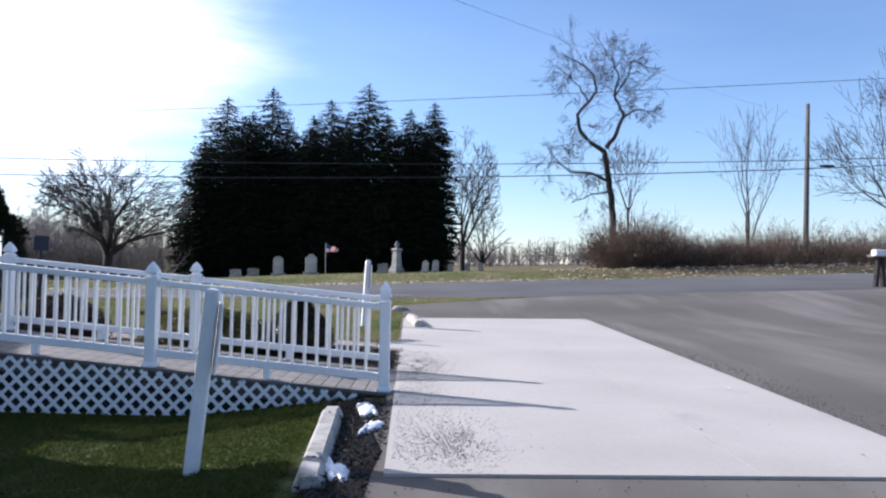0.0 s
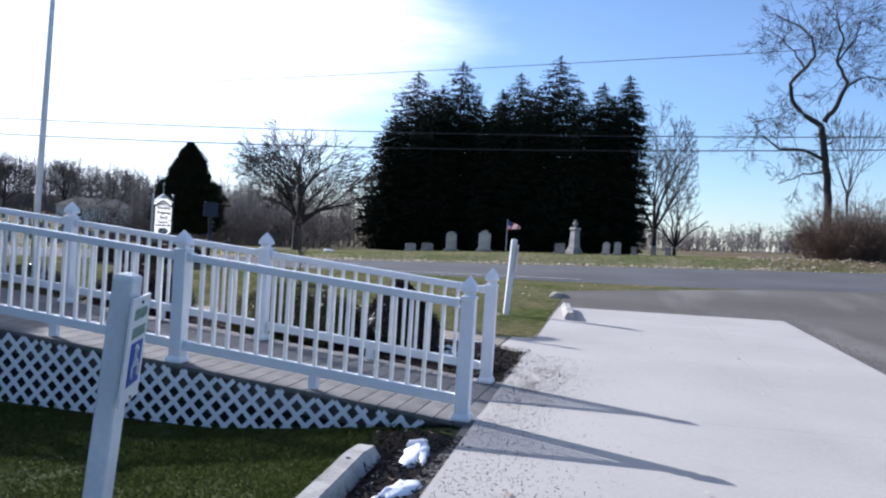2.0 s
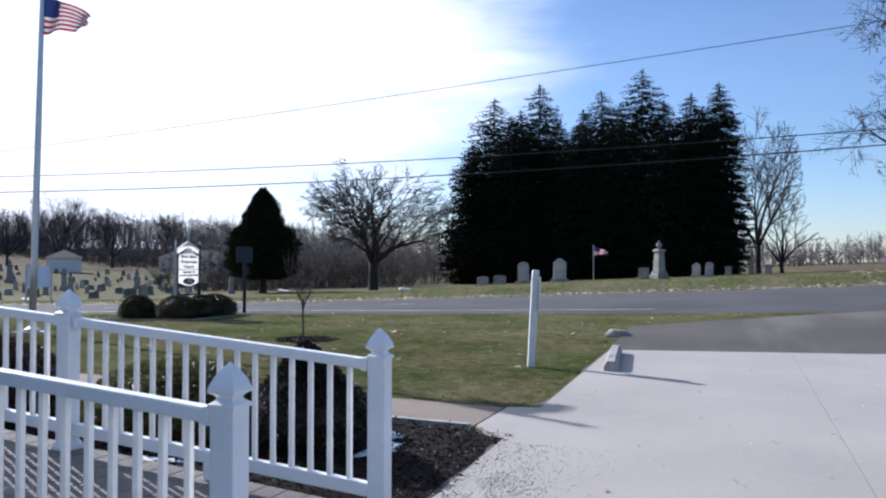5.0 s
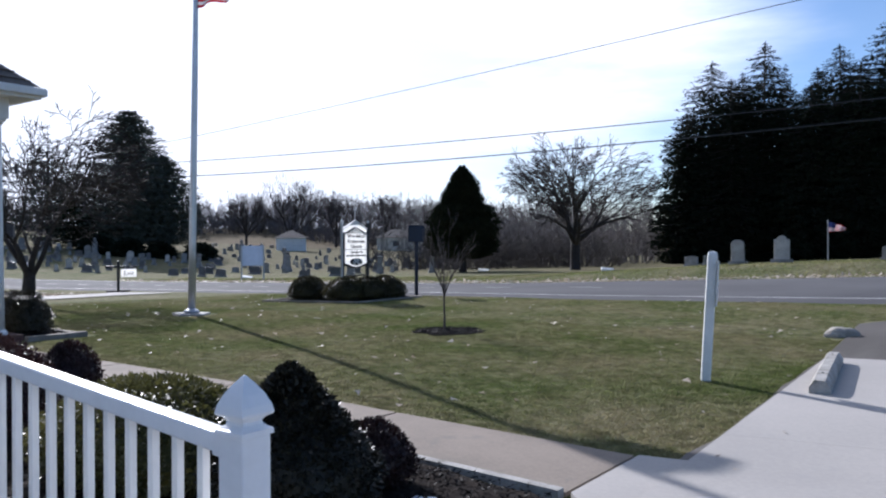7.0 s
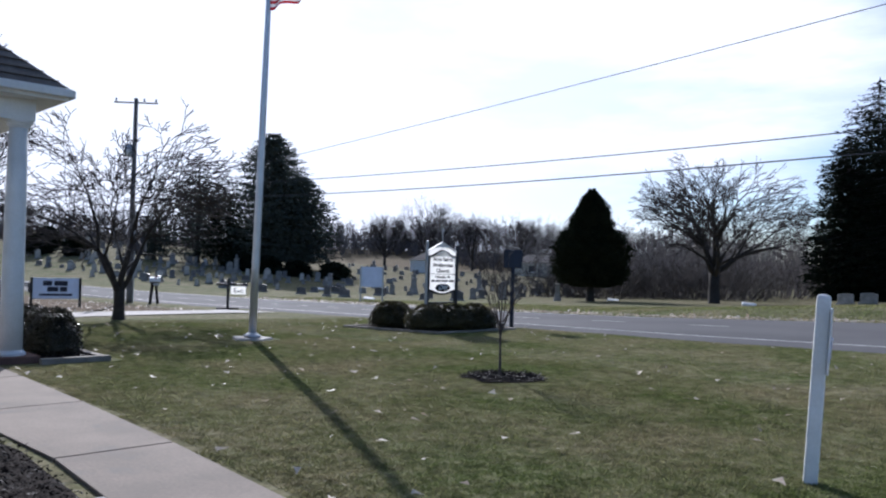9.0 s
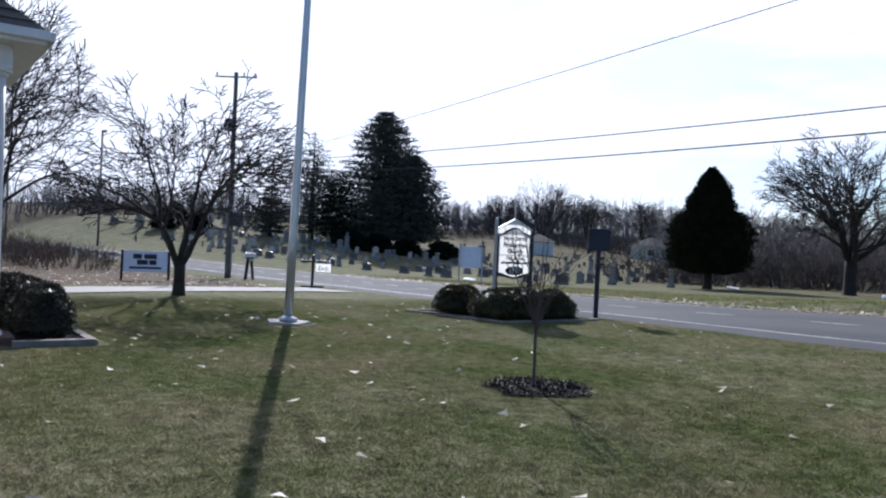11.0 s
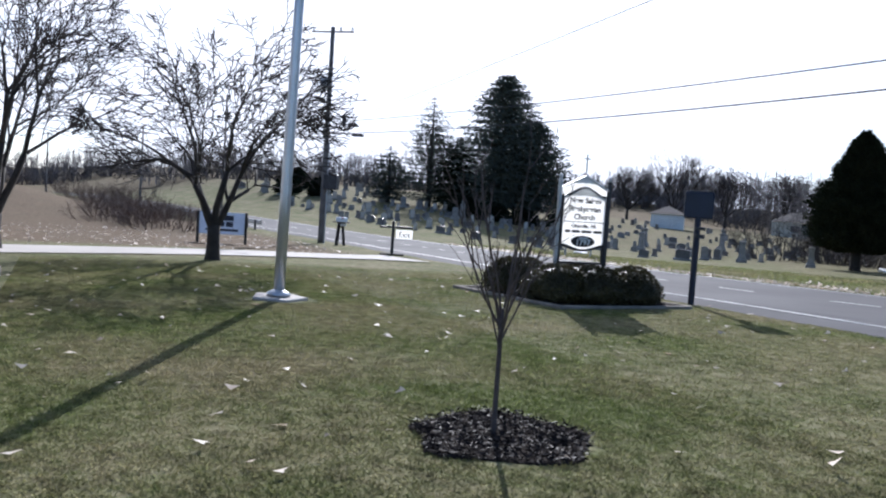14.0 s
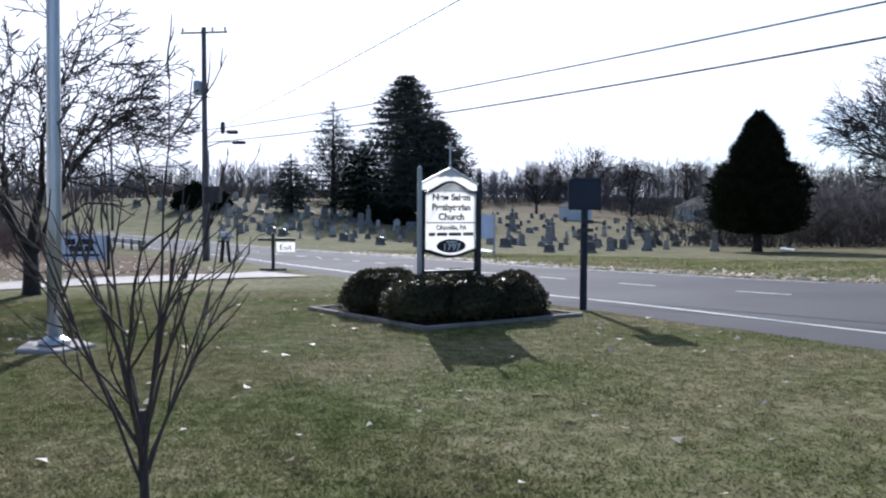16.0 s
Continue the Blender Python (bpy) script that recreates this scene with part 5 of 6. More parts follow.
far_woods("brown leafless woods behind the maple", 62, 240, lambda r: (r.uniform(-66, -20), r.uniform(84, 110)), 8.0)
far_woods("brown leafless woods on the western hill", 63, 480, lambda r: (r.uniform(-215, -170), r.uniform(32, 175)), 8)
far_woods("distant leafless trees on the horizon", 64, 420, lambda r: (r.uniform(-20, 170), r.uniform(215, 250)), 8)
far_woods("distant dark treeline beyond the western fields", 65, 260, lambda r: (r.uniform(-300, -250), r.uniform(-60, 40)), 9)
for i, (x, y, h) in enumerate([(-128, 128, 15.0), (-124, 138, 11.5), (-116, 146, 11.0), (-134, 121, 11.0), (-108, 152, 11.5), (-90, 152, 10.5)]):
    fork_tree("bare_tree", g3(x, y), "leafless tree behind the cemetery", 120 + i, h, 2.5, 0.3, 0.85, 6, 7, 0.83, 0.42, 0.04, 0.026, group="trees behind the cemetery")
for i, (x, y, h) in enumerate([(-131, 75, 11.0), (-138, 82, 11.5), (-128, 88, 10)]):
    fork_tree("bare_tree", g3(x, y), "leafless tree on the cemetery hill", 130 + i, h, 2.5, 0.3, 0.85, 6, 7, 0.83, 0.42, 0.04, 0.026, group="trees behind the cemetery")

# ---- flagpole ----
def flag_cloth(parent, at, length, drop, seed, label):
    nx, ny = 40, 26
    me = bpy.data.meshes.new("flag")
    vs, fs, mi = [], [], []
    for j in range(ny + 1):
        for i in range(nx + 1):
            u, v = i / nx, j / ny
            vs.append((length * u * (0.97 - 0.10 * v) - 0.05 * math.sin(6.0 * v) * u, 0.10 * math.sin(10.0 * u + 1.8 * v) * min(1, u * 2.5), -drop * v * (1 - 0.22 * u) - 0.36 * length * u * (0.4 + 0.6 * u) * (1.0 - 0.85 * v) + 0.02 * math.sin(11 * u + 3 * v)))
    for j in range(ny):
        for i in range(nx):
            fs.append((j * (nx + 1) + i, j * (nx + 1) + i + 1, (j + 1) * (nx + 1) + i + 1, (j + 1) * (nx + 1) + i))
            canton = i < nx * 0.4 and j < 14
            mi.append(2 if canton else (0 if (j // 2) % 2 == 0 else 1))
    me.from_pydata(vs, [], fs)
    for m in (FLAGRED, FLAGWHITE, FLAGBLUE):
        me.materials.append(m)
    me.polygons.foreach_set("material_index", mi)
    me.shade_smooth()
    ob = part("flag", me, None, parent, label)
    ob.matrix_basis = pose(*at, 0, 0, seed)
    return ob


fp = thing("flagpole", g3(-13.36, 18.39), "tall aluminium flagpole with red, white and blue flag on lawn", "flagpole")
fp.matrix_basis = pose(-13.36, 18.39, ground_z(-13.36, 18.39), -0.6, 0.8, 0)
part("pole", turned([(0.078, 0.0), (0.076, 1.5), (0.064, 5.0), (0.046, 7.62), (0.046, 7.66)], 18), BRUSHED, fp, smooth=True)
part("collar", turned([(0.17, 0.05), (0.17, 0.075), (0.13, 0.10), (0.085, 0.13), (0.07, 0.14)], 18), BRUSHED, fp, "flared metal collar", smooth=True)
part("ball", turned([(0.004, 7.66), (0.05, 7.69), (0.07, 7.74), (0.05, 7.79), (0.004, 7.815)], 14), GREYMETAL, fp, smooth=True)
part("pad", turned([(0.42, -0.03), (0.42, 0.02), (0.40, 0.035)], 5), CONCRETE, fp, "pale concrete pad")
part("halyard", (lambda s: (s.tube([Vector((0.08, 0.0, 1.2)), Vector((0.075, 0, 4.4)), Vector((0.05, 0, 7.6))], [0.006] * 3, 4), s.data())[1])(Soup()), SIGNWHITE, fp)
flag_cloth(fp, (0.05, 0, 7.38), 1.22, 0.82, 13, "weathered striped flag blowing from the pole")

# a small flag in the old graveyard
sf = thing("small_flagpole", g3(-9.5, 64.9), "pole with small striped flag among gravestones", "flagpole")
part("pole", turned([(0.04, -0.05), (0.035, 2.75)], 8), GREYMETAL, sf)
flag_cloth(sf, (0.04, 0, 2.6), 1.1, 0.65, 5, "small striped flag")


# ---- church sign in its bed ----
sign = thing("church_sign", (-13.25, 23.44, ground_z(-13.25, 23.44)), "white church sign with black letters between dark posts", "sign", turn=88)
# local x runs along the board, the face looks to local -y
SW, S0, S1 = 0.45, 0.94, 1.80
for x in (-SW - 0.035, SW + 0.035):
    # Paler metal on the left post paints the light it catches; right stays dark.
    p = part("post", box((0.055, 0.055, 2.10), (x, 0, 1.0), 0.006), GREYMETAL if x < 0 else DARKMETAL, sign)
    part("post_ball", turned([(0.01, 2.04), (0.03, 2.06), (0.035, 2.085), (0.026, 2.11), (0.006, 2.13)], 10, (x, 0, 0)), GREYMETAL, p, smooth=True)


def board_outline(grow):
    pts = []
    for i in range(25):                       # the top: rises to a soft peak
        u = -1 + 2 * i / 24
        pts.append((SW * u * (1 + grow), S1 + grow * 0.5 + 0.15 * (0.5 + 0.5 * math.cos(u * math.pi)) ** 1.1 - 0.02))
    for i in range(25):                       # the foot: a shallow bowed tongue
        u = 1 - 2 * i / 24
        pts.append((SW * u * (1 + grow), S0 - grow * 0.5 - 0.09 * (0.5 + 0.5 * math.cos(u * math.pi)) ** 0.8))
    return pts


def plate(outline, y0, y1):
    k = len(outline)
    vs = [(x, y0, z) for x, z in outline] + [(x, y1, z) for x, z in outline]
    fs = [tuple(range(k)), tuple(reversed(range(k, 2 * k)))] + [(i, k + i, k + (i + 1) % k, (i + 1) % k) for i in range(k)]
    return vs, fs


outer, inner = board_outline(0.0), [(x * 0.93, S0 + (z - S0) * 0.955 + 0.028) for x, z in board_outline(-0.02)]
k = len(outer)
ring_v = [(x, y, z) for y in (-0.035, 0.035) for o in (outer, inner) for x, z in o]
ring_f = []
for i in range(k):
    j = (i + 1) % k
    ring_f += [(i, j, k + j, k + i), (2 * k + i, 3 * k + i, 3 * k + j, 2 * k + j), (i, 2 * k + i, 2 * k + j, j), (k + i, k + j, 3 * k + j, 3 * k + i)]
part("frame", (ring_v, ring_f), BLACKP, sign, "black frame")
face = part("face", plate([(x * 0.93, S0 + (z - S0) * 0.955 + 0.028) for x, z in board_outline(-0.02)], -0.042, -0.034), PLASTIC, sign, "white face")
lower = part("lower_rail", box((2 * SW, 0.05, 0.04), (0, 0, 0.66), 0.005), BLACKP, sign)
for sx in (-1, 1):
    roof_half = Soup()
    roof_half.v = [Vector(p) for p in ((0, -0.03, 2.10), (0, 0.03, 2.10), (sx * (SW + 0.01), 0.03, 1.885), (sx * (SW + 0.01), -0.03, 1.885), (0, -0.03, 2.125), (0, 0.03, 2.125), (sx * (SW + 0.01), 0.03, 1.908), (sx * (SW + 0.01), -0.03, 1.908))]
    roof_half.f = [(0, 1, 2, 3), (7, 6, 5, 4), (0, 3, 7, 4), (1, 5, 6, 2), (3, 2, 6, 7), (0, 4, 5, 1)]
    part("gable_board", roof_half.data(), WPAINT, sign, "pale gable trim")
part("tympanum", plate([(-SW, 1.80), (-SW, 1.885), (0.0, 2.10), (SW, 1.885), (SW, 1.80)], 0.004, 0.012), PLASTIC, sign, "white infill under the gable")
part("gable_ornament", plate([(-0.20, 1.985), (-0.12, 2.035), (0.0, 2.095), (0.12, 2.035), (0.20, 1.985), (0.13, 1.985), (0.07, 2.0), (0.0, 1.985), (-0.07, 2.0), (-0.13, 1.985)], -0.012, 0.012), SIGNWHITE, sign, "small white scrolled ornament")
for x in (-SW + 0.02, SW - 0.02):
    part("leg", box((0.035, 0.04, 0.30), (x, 0, 0.80), 0.004), BLACKP, sign)
cross = part("cross", box((0.02, 0.02, 0.36), (0, 0, 2.30), 0.003), GREYMETAL, sign, "small grey cross")
part("cross_arm", box((0.15, 0.018, 0.02), (0, 0, 2.40), 0.003), GREYMETAL, cross)
for txt, z, size, wide in (("New Salem", 1.70, 0.128, 1.05), ("Presbyterian", 1.56, 0.128, 0.97), ("Church", 1.425, 0.128, 1.08), ("Ohioville, PA", 1.275, 0.09, 1.02)):
    words(txt, size, face, (0, -0.045, z), (90, 0, 0), BLACKP, wide=wide, bold=0.0035 if size > 0.1 else 0.002)
part("divider", box((0.80, 0.006, 0.014), (0, -0.045, 1.345)), BLACKP, face)
for x, w in ((-0.31, 0.10), (-0.15, 0.16), (0.06, 0.20), (0.28, 0.17)):
    part("text_bar", box((w, 0.006, 0.045), (x, -0.045, 1.185)), BLACKP, face)
oval = part("oval", plate([(0.235 * math.cos(math.tau * i / 32), 1.02 + 0.095 * math.sin(math.tau * i / 32)) for i in range(32)][::-1], -0.05, -0.042), BLACKP, face, "black oval plaque")
words("1797", 0.135, oval, (0, -0.053, 1.0), (90, 0, 0), SIGNWHITE, wide=1.1)
part("text_bar", box((0.17, 0.006, 0.02), (0, -0.053, 1.078)), SIGNWHITE, oval)

bed = thing("sign_bed", g3(-13.9, 23.9), "timber-edged diamond bed round the church sign", "flower bed", kind="structure")
corners = [Vector((-12.25, 22.45)), Vector((-15.55, 22.3)), Vector((-16.0, 24.8)), Vector((-12.3, 25.05))]
bz = ground_z(-13.9, 23.9)
for a, b in zip(corners, corners[1:] + corners[:1]):
    c, d = (a + b) / 2, b - a
    part("timber", box((d.length + 0.03, 0.085, 0.11), (c.x + 13.9, c.y - 23.9, ground_z(c.x, c.y) - bz - 0.005), 0.012, (0, math.degrees(-math.atan2(ground_z(b.x, b.y) - ground_z(a.x, a.y), d.length)), math.degrees(math.atan2(d.y, d.x)))), TIMBER, bed)
mulch_bed([tuple(c) for c in corners], 0.04, 700, 9, "dark mulch under the sign's bushes")
for i, (x, y, r, h) in enumerate([(-14.45, 22.85, 0.50, 0.66), (-13.1, 22.95, 0.60, 0.63), (-12.8, 23.5, 0.58, 0.62), (-12.8, 24.15, 0.54, 0.62), (-13.25, 24.6, 0.46, 0.62), (-14.2, 24.2, 0.55, 0.62), (-15.0, 23.5, 0.50, 0.64)]):
    shrub("boxwood_bush", g3(x, y), "rounded clipped boxwood in the sign bed", 140 + i, r, r, h, SIGNLEAF, 7000, 0.038, 0.0, "bushes round the church sign", flat=0.7)

# the navy sign on its post, seen from behind
marker = thing("marker_sign", g3(-12.93, 25.66), "navy blue marker sign on a navy post by the road", "sign", turn=55)
part("post", turned([(0.055, -0.1), (0.055, 1.55)], 12), NAVY, marker)
part("panel", box((0.50, 0.06, 0.47), (0, 0, 1.76), 0.028), NAVY, marker)
part("rim", box((0.44, 0.045, 0.02), (0, 0, 2.0), 0.008), NAVY, marker)
part("clamp", box((0.16, 0.10, 0.06), (0.05, -0.02, 1.35), 0.01), DARKMETAL, marker)
part("clamp", box((0.16, 0.10, 0.06), (0.05, -0.02, 1.22), 0.01), DARKMETAL, marker)


# ---- white parking posts, wheel stops, rock ----
def parking_post(place, turn, lean, height, label, sign_on):
    root = thing("parking_post", place, label, "sign post", "white parking posts")
    root.matrix_basis = pose(*place, 0, lean, turn)
    post = part("post", box((0.095, 0.095, height), (0, 0, height / 2 - 0.06), 0.014), WPAINT, root)
    part("post_top", turned([(0.066, height - 0.062), (0.055, height - 0.045), (0.02, height - 0.035)], square=True), WPAINT, post)
    if sign_on:
        pl = part("plate", box((0.012, 0.305, 0.46), (0.062, 0.02, height - 0.36), 0.004), SIGNWHITE, root, "white metal accessible parking sign")
        pl.matrix_basis = pose(-0.0075 if sign_on < 1 else 0.0, 0, 0, 0, 0, sign_on)
        part("blue_field", box((0.004, 0.185, 0.185), (0.070, 0.02, height - 0.42)), BLUE, pl, "blue square with a white wheelchair symbol")
        for z, line in ((height - 0.205, "RESERVED"), (height - 0.285, "PARKING")):
            words(line, 0.062, pl, (0.0685, 0.02, z), (90, 0, 90), GREENINK, wide=0.72 if line == "RESERVED" else 0.82)
        ring = Soup()
        pts = [Vector((0.074, 0.015 + 0.05 * math.cos(a), height - 0.45 + 0.045 * math.sin(a))) for a in np.linspace(-0.6, math.pi * 1.25, 14)]
        ring.tube(pts, [0.006] * 14, 4)
        ring.tube([Vector((0.074, 0.0, height - 0.365)), Vector((0.074, 0.0, height - 0.43)), Vector((0.074, 0.045, height - 0.43)), Vector((0.074, 0.07, height - 0.48))], [0.008] * 4, 4)
        part("wheelchair_symbol", ring.data(), SIGNWHITE, pl)
        part("symbol_head", turned([(0.012, -0.012), (0.014, 0.0), (0.008, 0.012)], 8, (0.074, 0.0, height - 0.348)), SIGNWHITE, pl)
        for z in (height - 0.155, height - 0.57):
            part("bolt", box((0.006, 0.014, 0.014), (0.071, 0.02, z), 0.003), DARKMETAL, pl)


parking_post((-1.565, 5.09, 0.10), 8, 5.0, 1.25, "white wooden post with an accessible parking sign, leaning", 13)
parking_post((-1.52, 15.93, 0.235), 22, 3.0, 1.36, "white wooden post with an accessible parking sign on lawn", 0.01)


def wheel_stop(place, turn, length, tilt, label):
    root = thing("wheel_stop", place, label, "wheel stop", "concrete wheel stops", turn=turn)
    slim = 0.8
    k = 9
    rows = []
    for i in range(k + 1):
        x = -length / 2 + length * i / k
        w = 0.008 * noise.noise((x * 6, turn, 0))
        e = 0.02 if i in (0, k) else 0
        rows.append([(x, y * slim, z) for x, y, z in [(x, -0.115 + w, -0.03), (x, -0.115 + w, 0.06), (x, -0.085 + w + e / 2, 0.125 - e), (x, -0.06 + w, 0.145 - e), (x, 0.06 + w, 0.145 - e), (x, 0.085 + w - e / 2, 0.125 - e), (x, 0.115 + w, 0.06), (x, 0.115 + w, -0.03)]])
    vs, fs = grid_mesh(rows)
    fs += [tuple(range(8)), tuple(reversed(range(8 * k, 8 * k + 8)))]
    body = part("body", (vs, fs), KERBCON, root)
    body.matrix_basis = pose(0, 0, 0, 0, tilt, 0)
    for x in (-length * 0.33, length * 0.33):
        part("pin", turned([(0.014, 0.13), (0.014, 0.15)], 8, (x, 0, 0)), DARKMETAL, root)


wheel_stop((-0.77, 5.5, 0.155), 94.3, 2.25, 0, "grey weathered concrete wheel stop beside the gravel bed")
wheel_stop((-0.52, 16.75, 0.255), 97, 2.2, 0, "pale concrete wheel stop on the edge of the slab")


def boulder(place, size, seed, label):
    bm = bmesh.new()
    bmesh.ops.create_icosphere(bm, subdivisions=3, radius=1.0)
    for v in bm.verts:
        v.co *= 1 + 0.28 * noise.noise(v.co * 1.3 + Vector((seed, 0, 0))) + 0.08 * noise.noise(v.co * 4 + Vector((seed, 0, 0)))
        v.co = Vector((v.co.x * size[0], v.co.y * size[1], v.co.z * size[2]))
    ob = part("boulder", bm, ROCK)
    ob.matrix_basis = pose(*place, 8, 0, 20 * seed)
    tagged(ob, label, "rock")


boulder((-1.04, 20.5, 0.31), (0.24, 0.15, 0.115), 2, "flat tan rock at the corner of the lawn")


# ---- roadside things ----
def utility_pole(place, height, arm, label, lean=0.0, turn=0.0, gear=True):
    root = thing("utility_pole", place, label, "utility pole", "utility poles")
    root.matrix_basis = pose(*place, 0, lean, turn)
    part("pole", turned([(0.17, -0.2), (0.16, 0.5), (0.11, height)], 12), POLEWOOD, root, smooth=True)
    if arm:
        part("crossarm", box((arm, 0.08, 0.08), (0, 0, height - 0.25), 0.01), POLEWOOD, root)
        for x in (-arm / 2 + 0.1, 0.45, arm / 2 - 0.1):
            part("insulator", turned([(0.03, 0), (0.06, 0.04), (0.045, 0.1), (0.06, 0.13), (0.02, 0.2)], 8, (x, 0, height - 0.19)), GREYMETAL, root)
    if gear:
        can = part("transformer", turned([(0.2, 0), (0.23, 0.04), (0.23, 0.62), (0.17, 0.7)], 14, (-0.32, 0, height - 3.3)), GREYMETAL, root, "grey transformer can", smooth=True)
        part("bracket", box((0.2, 0.08, 0.3), (-0.1, 0, height - 3.0)), DARKMETAL, can)
        part("conduit", turned([(0.04, 0), (0.04, 5.5)], 8, (0.17, 0.05, 0)), GREYMETAL, root)
        part("service_box", box((0.75, 0.45, 0.8), (0.42, 0, height - 8.2), 0.03), DARKMETAL, root, "dark cable box")
        part("lamp_arm", (lambda s: (s.tube([Vector((0, 0, height - 5.9)), Vector((0.8, 0.1, height - 5.6)), Vector((1.5, 0.2, height - 5.6))], [0.035, 0.03, 0.03], 6), s.data())[1])(Soup()), GREYMETAL, root)
        part("lamp_head", box((0.62, 0.28, 0.16), (1.7, 0.2, height - 5.63), 0.05), DARKMETAL, root, "street lamp head")
        part("lamp_arm", (lambda s: (s.tube([Vector((0, 0, height - 5.5)), Vector((0.6, 0, height - 5.1)), Vector((1.2, 0.1, height - 5.1))], [0.035, 0.03, 0.03], 6), s.data())[1])(Soup()), GREYMETAL, root)
        part("lamp_head", box((0.5, 0.28, 0.18), (1.4, 0.1, height - 5.12), 0.05), DARKMETAL, root, "street lamp head")
        part("splice_case", turned([(0.05, 0), (0.11, 0.1), (0.11, 0.5), (0.05, 0.6)], 10, (0.9, 0.1, height - 5.2)), DARKMETAL, root)
    return root


utility_pole((-43.8, 28.4, ground_z(-43.8, 28.4)), 11.5, 2.4, "tall wooden utility pole with transformer beside the road", turn=50)
utility_pole((20.5, 45.0, ground_z(20.5, 45)), 9.12, 0, "plain wooden utility pole in roadside brush", gear=False)
utility_pole((-120.5, 26.0, ground_z(-120.5, 26.0)), 10.6, 0.9, "distant wooden utility pole by the road", gear=False, turn=60)
utility_pole((-150, 14, ground_z(-150, 14)), 10.0, 1.6, "distant wooden utility pole by the road", gear=False, turn=60)
lamp_pole = utility_pole((-103.6, 34.0, ground_z(-103.6, 34.0)), 13.2 - ground_z(-103.6, 34.0), 0, "tall distant pole with a street lamp by the cemetery road", gear=False)
part("lamp_arm", box((1.0, 0.09, 0.09), (0.45, 0, 13.0 - ground_z(-103.6, 34.0)), 0.02), GREYMETAL, lamp_pole)
part("lamp_head", box((0.75, 0.4, 0.28), (1.2, 0, 12.95 - ground_z(-103.6, 34.0)), 0.06), DARKMETAL, lamp_pole, "street lamp head")


def wire(a, b, sag, r, label):
    a, b = Vector(a), Vector(b)
    n = 40
    s = Soup()
    s.tube([a.lerp(b, i / n) - Vector((0, 0, 4 * sag * (i / n) * (1 - i / n))) for i in range(n + 1)], [r] * (n + 1), 4)
    tagged(part("overhead_wire", s.data(), CABLE), label, "wire", "overhead wires")


zl, zr = ground_z(-43.8, 28.4), ground_z(20.5, 45)
wire((-43.8, 28.4, 5.56), (40, 36.36, 8.16), 1.30, 0.020, "black cable strung high above the road")
wire((-43.8, 28.4, 4.95), (40, 36.36, 8.22), 1.58, 0.024, "black cable strung above the road below the first")
wire((-43.8, 28.4, 5.29), (40, 22.53, 9.37), 0.625, 0.010, "thin overhead wire above the lawn's edge")
wire((-43.8, 28.4, 5.6), (-120.5, 26.0, 7.5), 0.9, 0.022, "black cable running on along the road")
wire((20.5, 44.86, 10.2), (-9.0, 6.0, 6.9), 0.4, 0.004, "thin service wire from the pole to the church")
sc = thing("splice_case", (16.45, 34.12, 6.10), "black cable splice hanging on the wire", "cable splice")
part("case", box((0.62, 0.09, 0.11), (0, 0, 0), 0.04), CABLE, sc)

# exit sign, mailboxes, boards
ex = thing("exit_sign", g3(-29.85, 26.85), "small white exit sign hanging from a dark post", "sign", turn=66)
part("post", box((0.11, 0.11, 1.35), (0, 0, 0.62), 0.01), BLACKP, ex)
part("arm", box((1.25, 0.09, 0.09), (0.12, 0, 1.06), 0.01), BLACKP, ex)
part("foot", box((0.9, 0.4, 0.10), (0, 0, 0.03), 0.02), BARK, ex)
pl = part("panel", box((0.62, 0.03, 0.34), (0.42, 0, 0.80), 0.006), PLASTIC, ex)
words("Exit", 0.27, pl, (0.42, -0.02, 0.79), (90, 0, 0), BLACKP)
for x in (0.22, 0.62):
    part("hook", box((0.015, 0.015, 0.09), (x, 0, 1.0)), DARKMETAL, ex)


def mailbox(place, turn, label, paper=True):
    root = thing("mailbox", place, label, "mailbox", turn=turn)
    post = part("post", box((0.16, 0.16, 1.25), (-0.02, 0, 0.55), 0.01, (0, 5, 0)), BARK, root)
    part("post", box((0.14, 0.14, 1.2), (0.26, 0, 0.55), 0.01, (0, -6, 0)), BARK, root)
    part("board", box((0.85, 0.34, 0.05), (0.15, 0, 1.17), 0.005), TIMBER, root)
    vs, fs = grid_mesh([[(0.15 + x, 0.12 * math.cos(a), 1.19 + 0.13 + 0.11 * math.sin(a)) if 0 <= a <= math.pi else (0.15 + x, 0.12 * (1 if a < 0 else -1), 1.19) for a in (-0.5, *np.linspace(0, math.pi, 9), 4.0)] for x in (-0.28, 0.28)])
    n = len(vs) // 2
    fs += [tuple(range(n)), tuple(reversed(range(n, 2 * n)))]
    bx = part("box", (vs, fs), SIGNWHITE if paper else WPAINT, root, "rounded metal letterbox")
    part("flag_arm", box((0.03, 0.01, 0.16), (0.2, -0.135, 1.4)), FLAGRED, bx)
    if paper:
        part("paper_tube", box((0.45, 0.16, 0.14), (0.15, 0, 1.05), 0.03), GREYMETAL, root)


mailbox(g3(-40.9, 28.4), 65, "grey mailbox on leaning wooden posts beside the road")
mailbox((16.6, 30.0, ground_z(16.6, 30.0)), 200, "white mailbox on a wooden post by the lot", False)


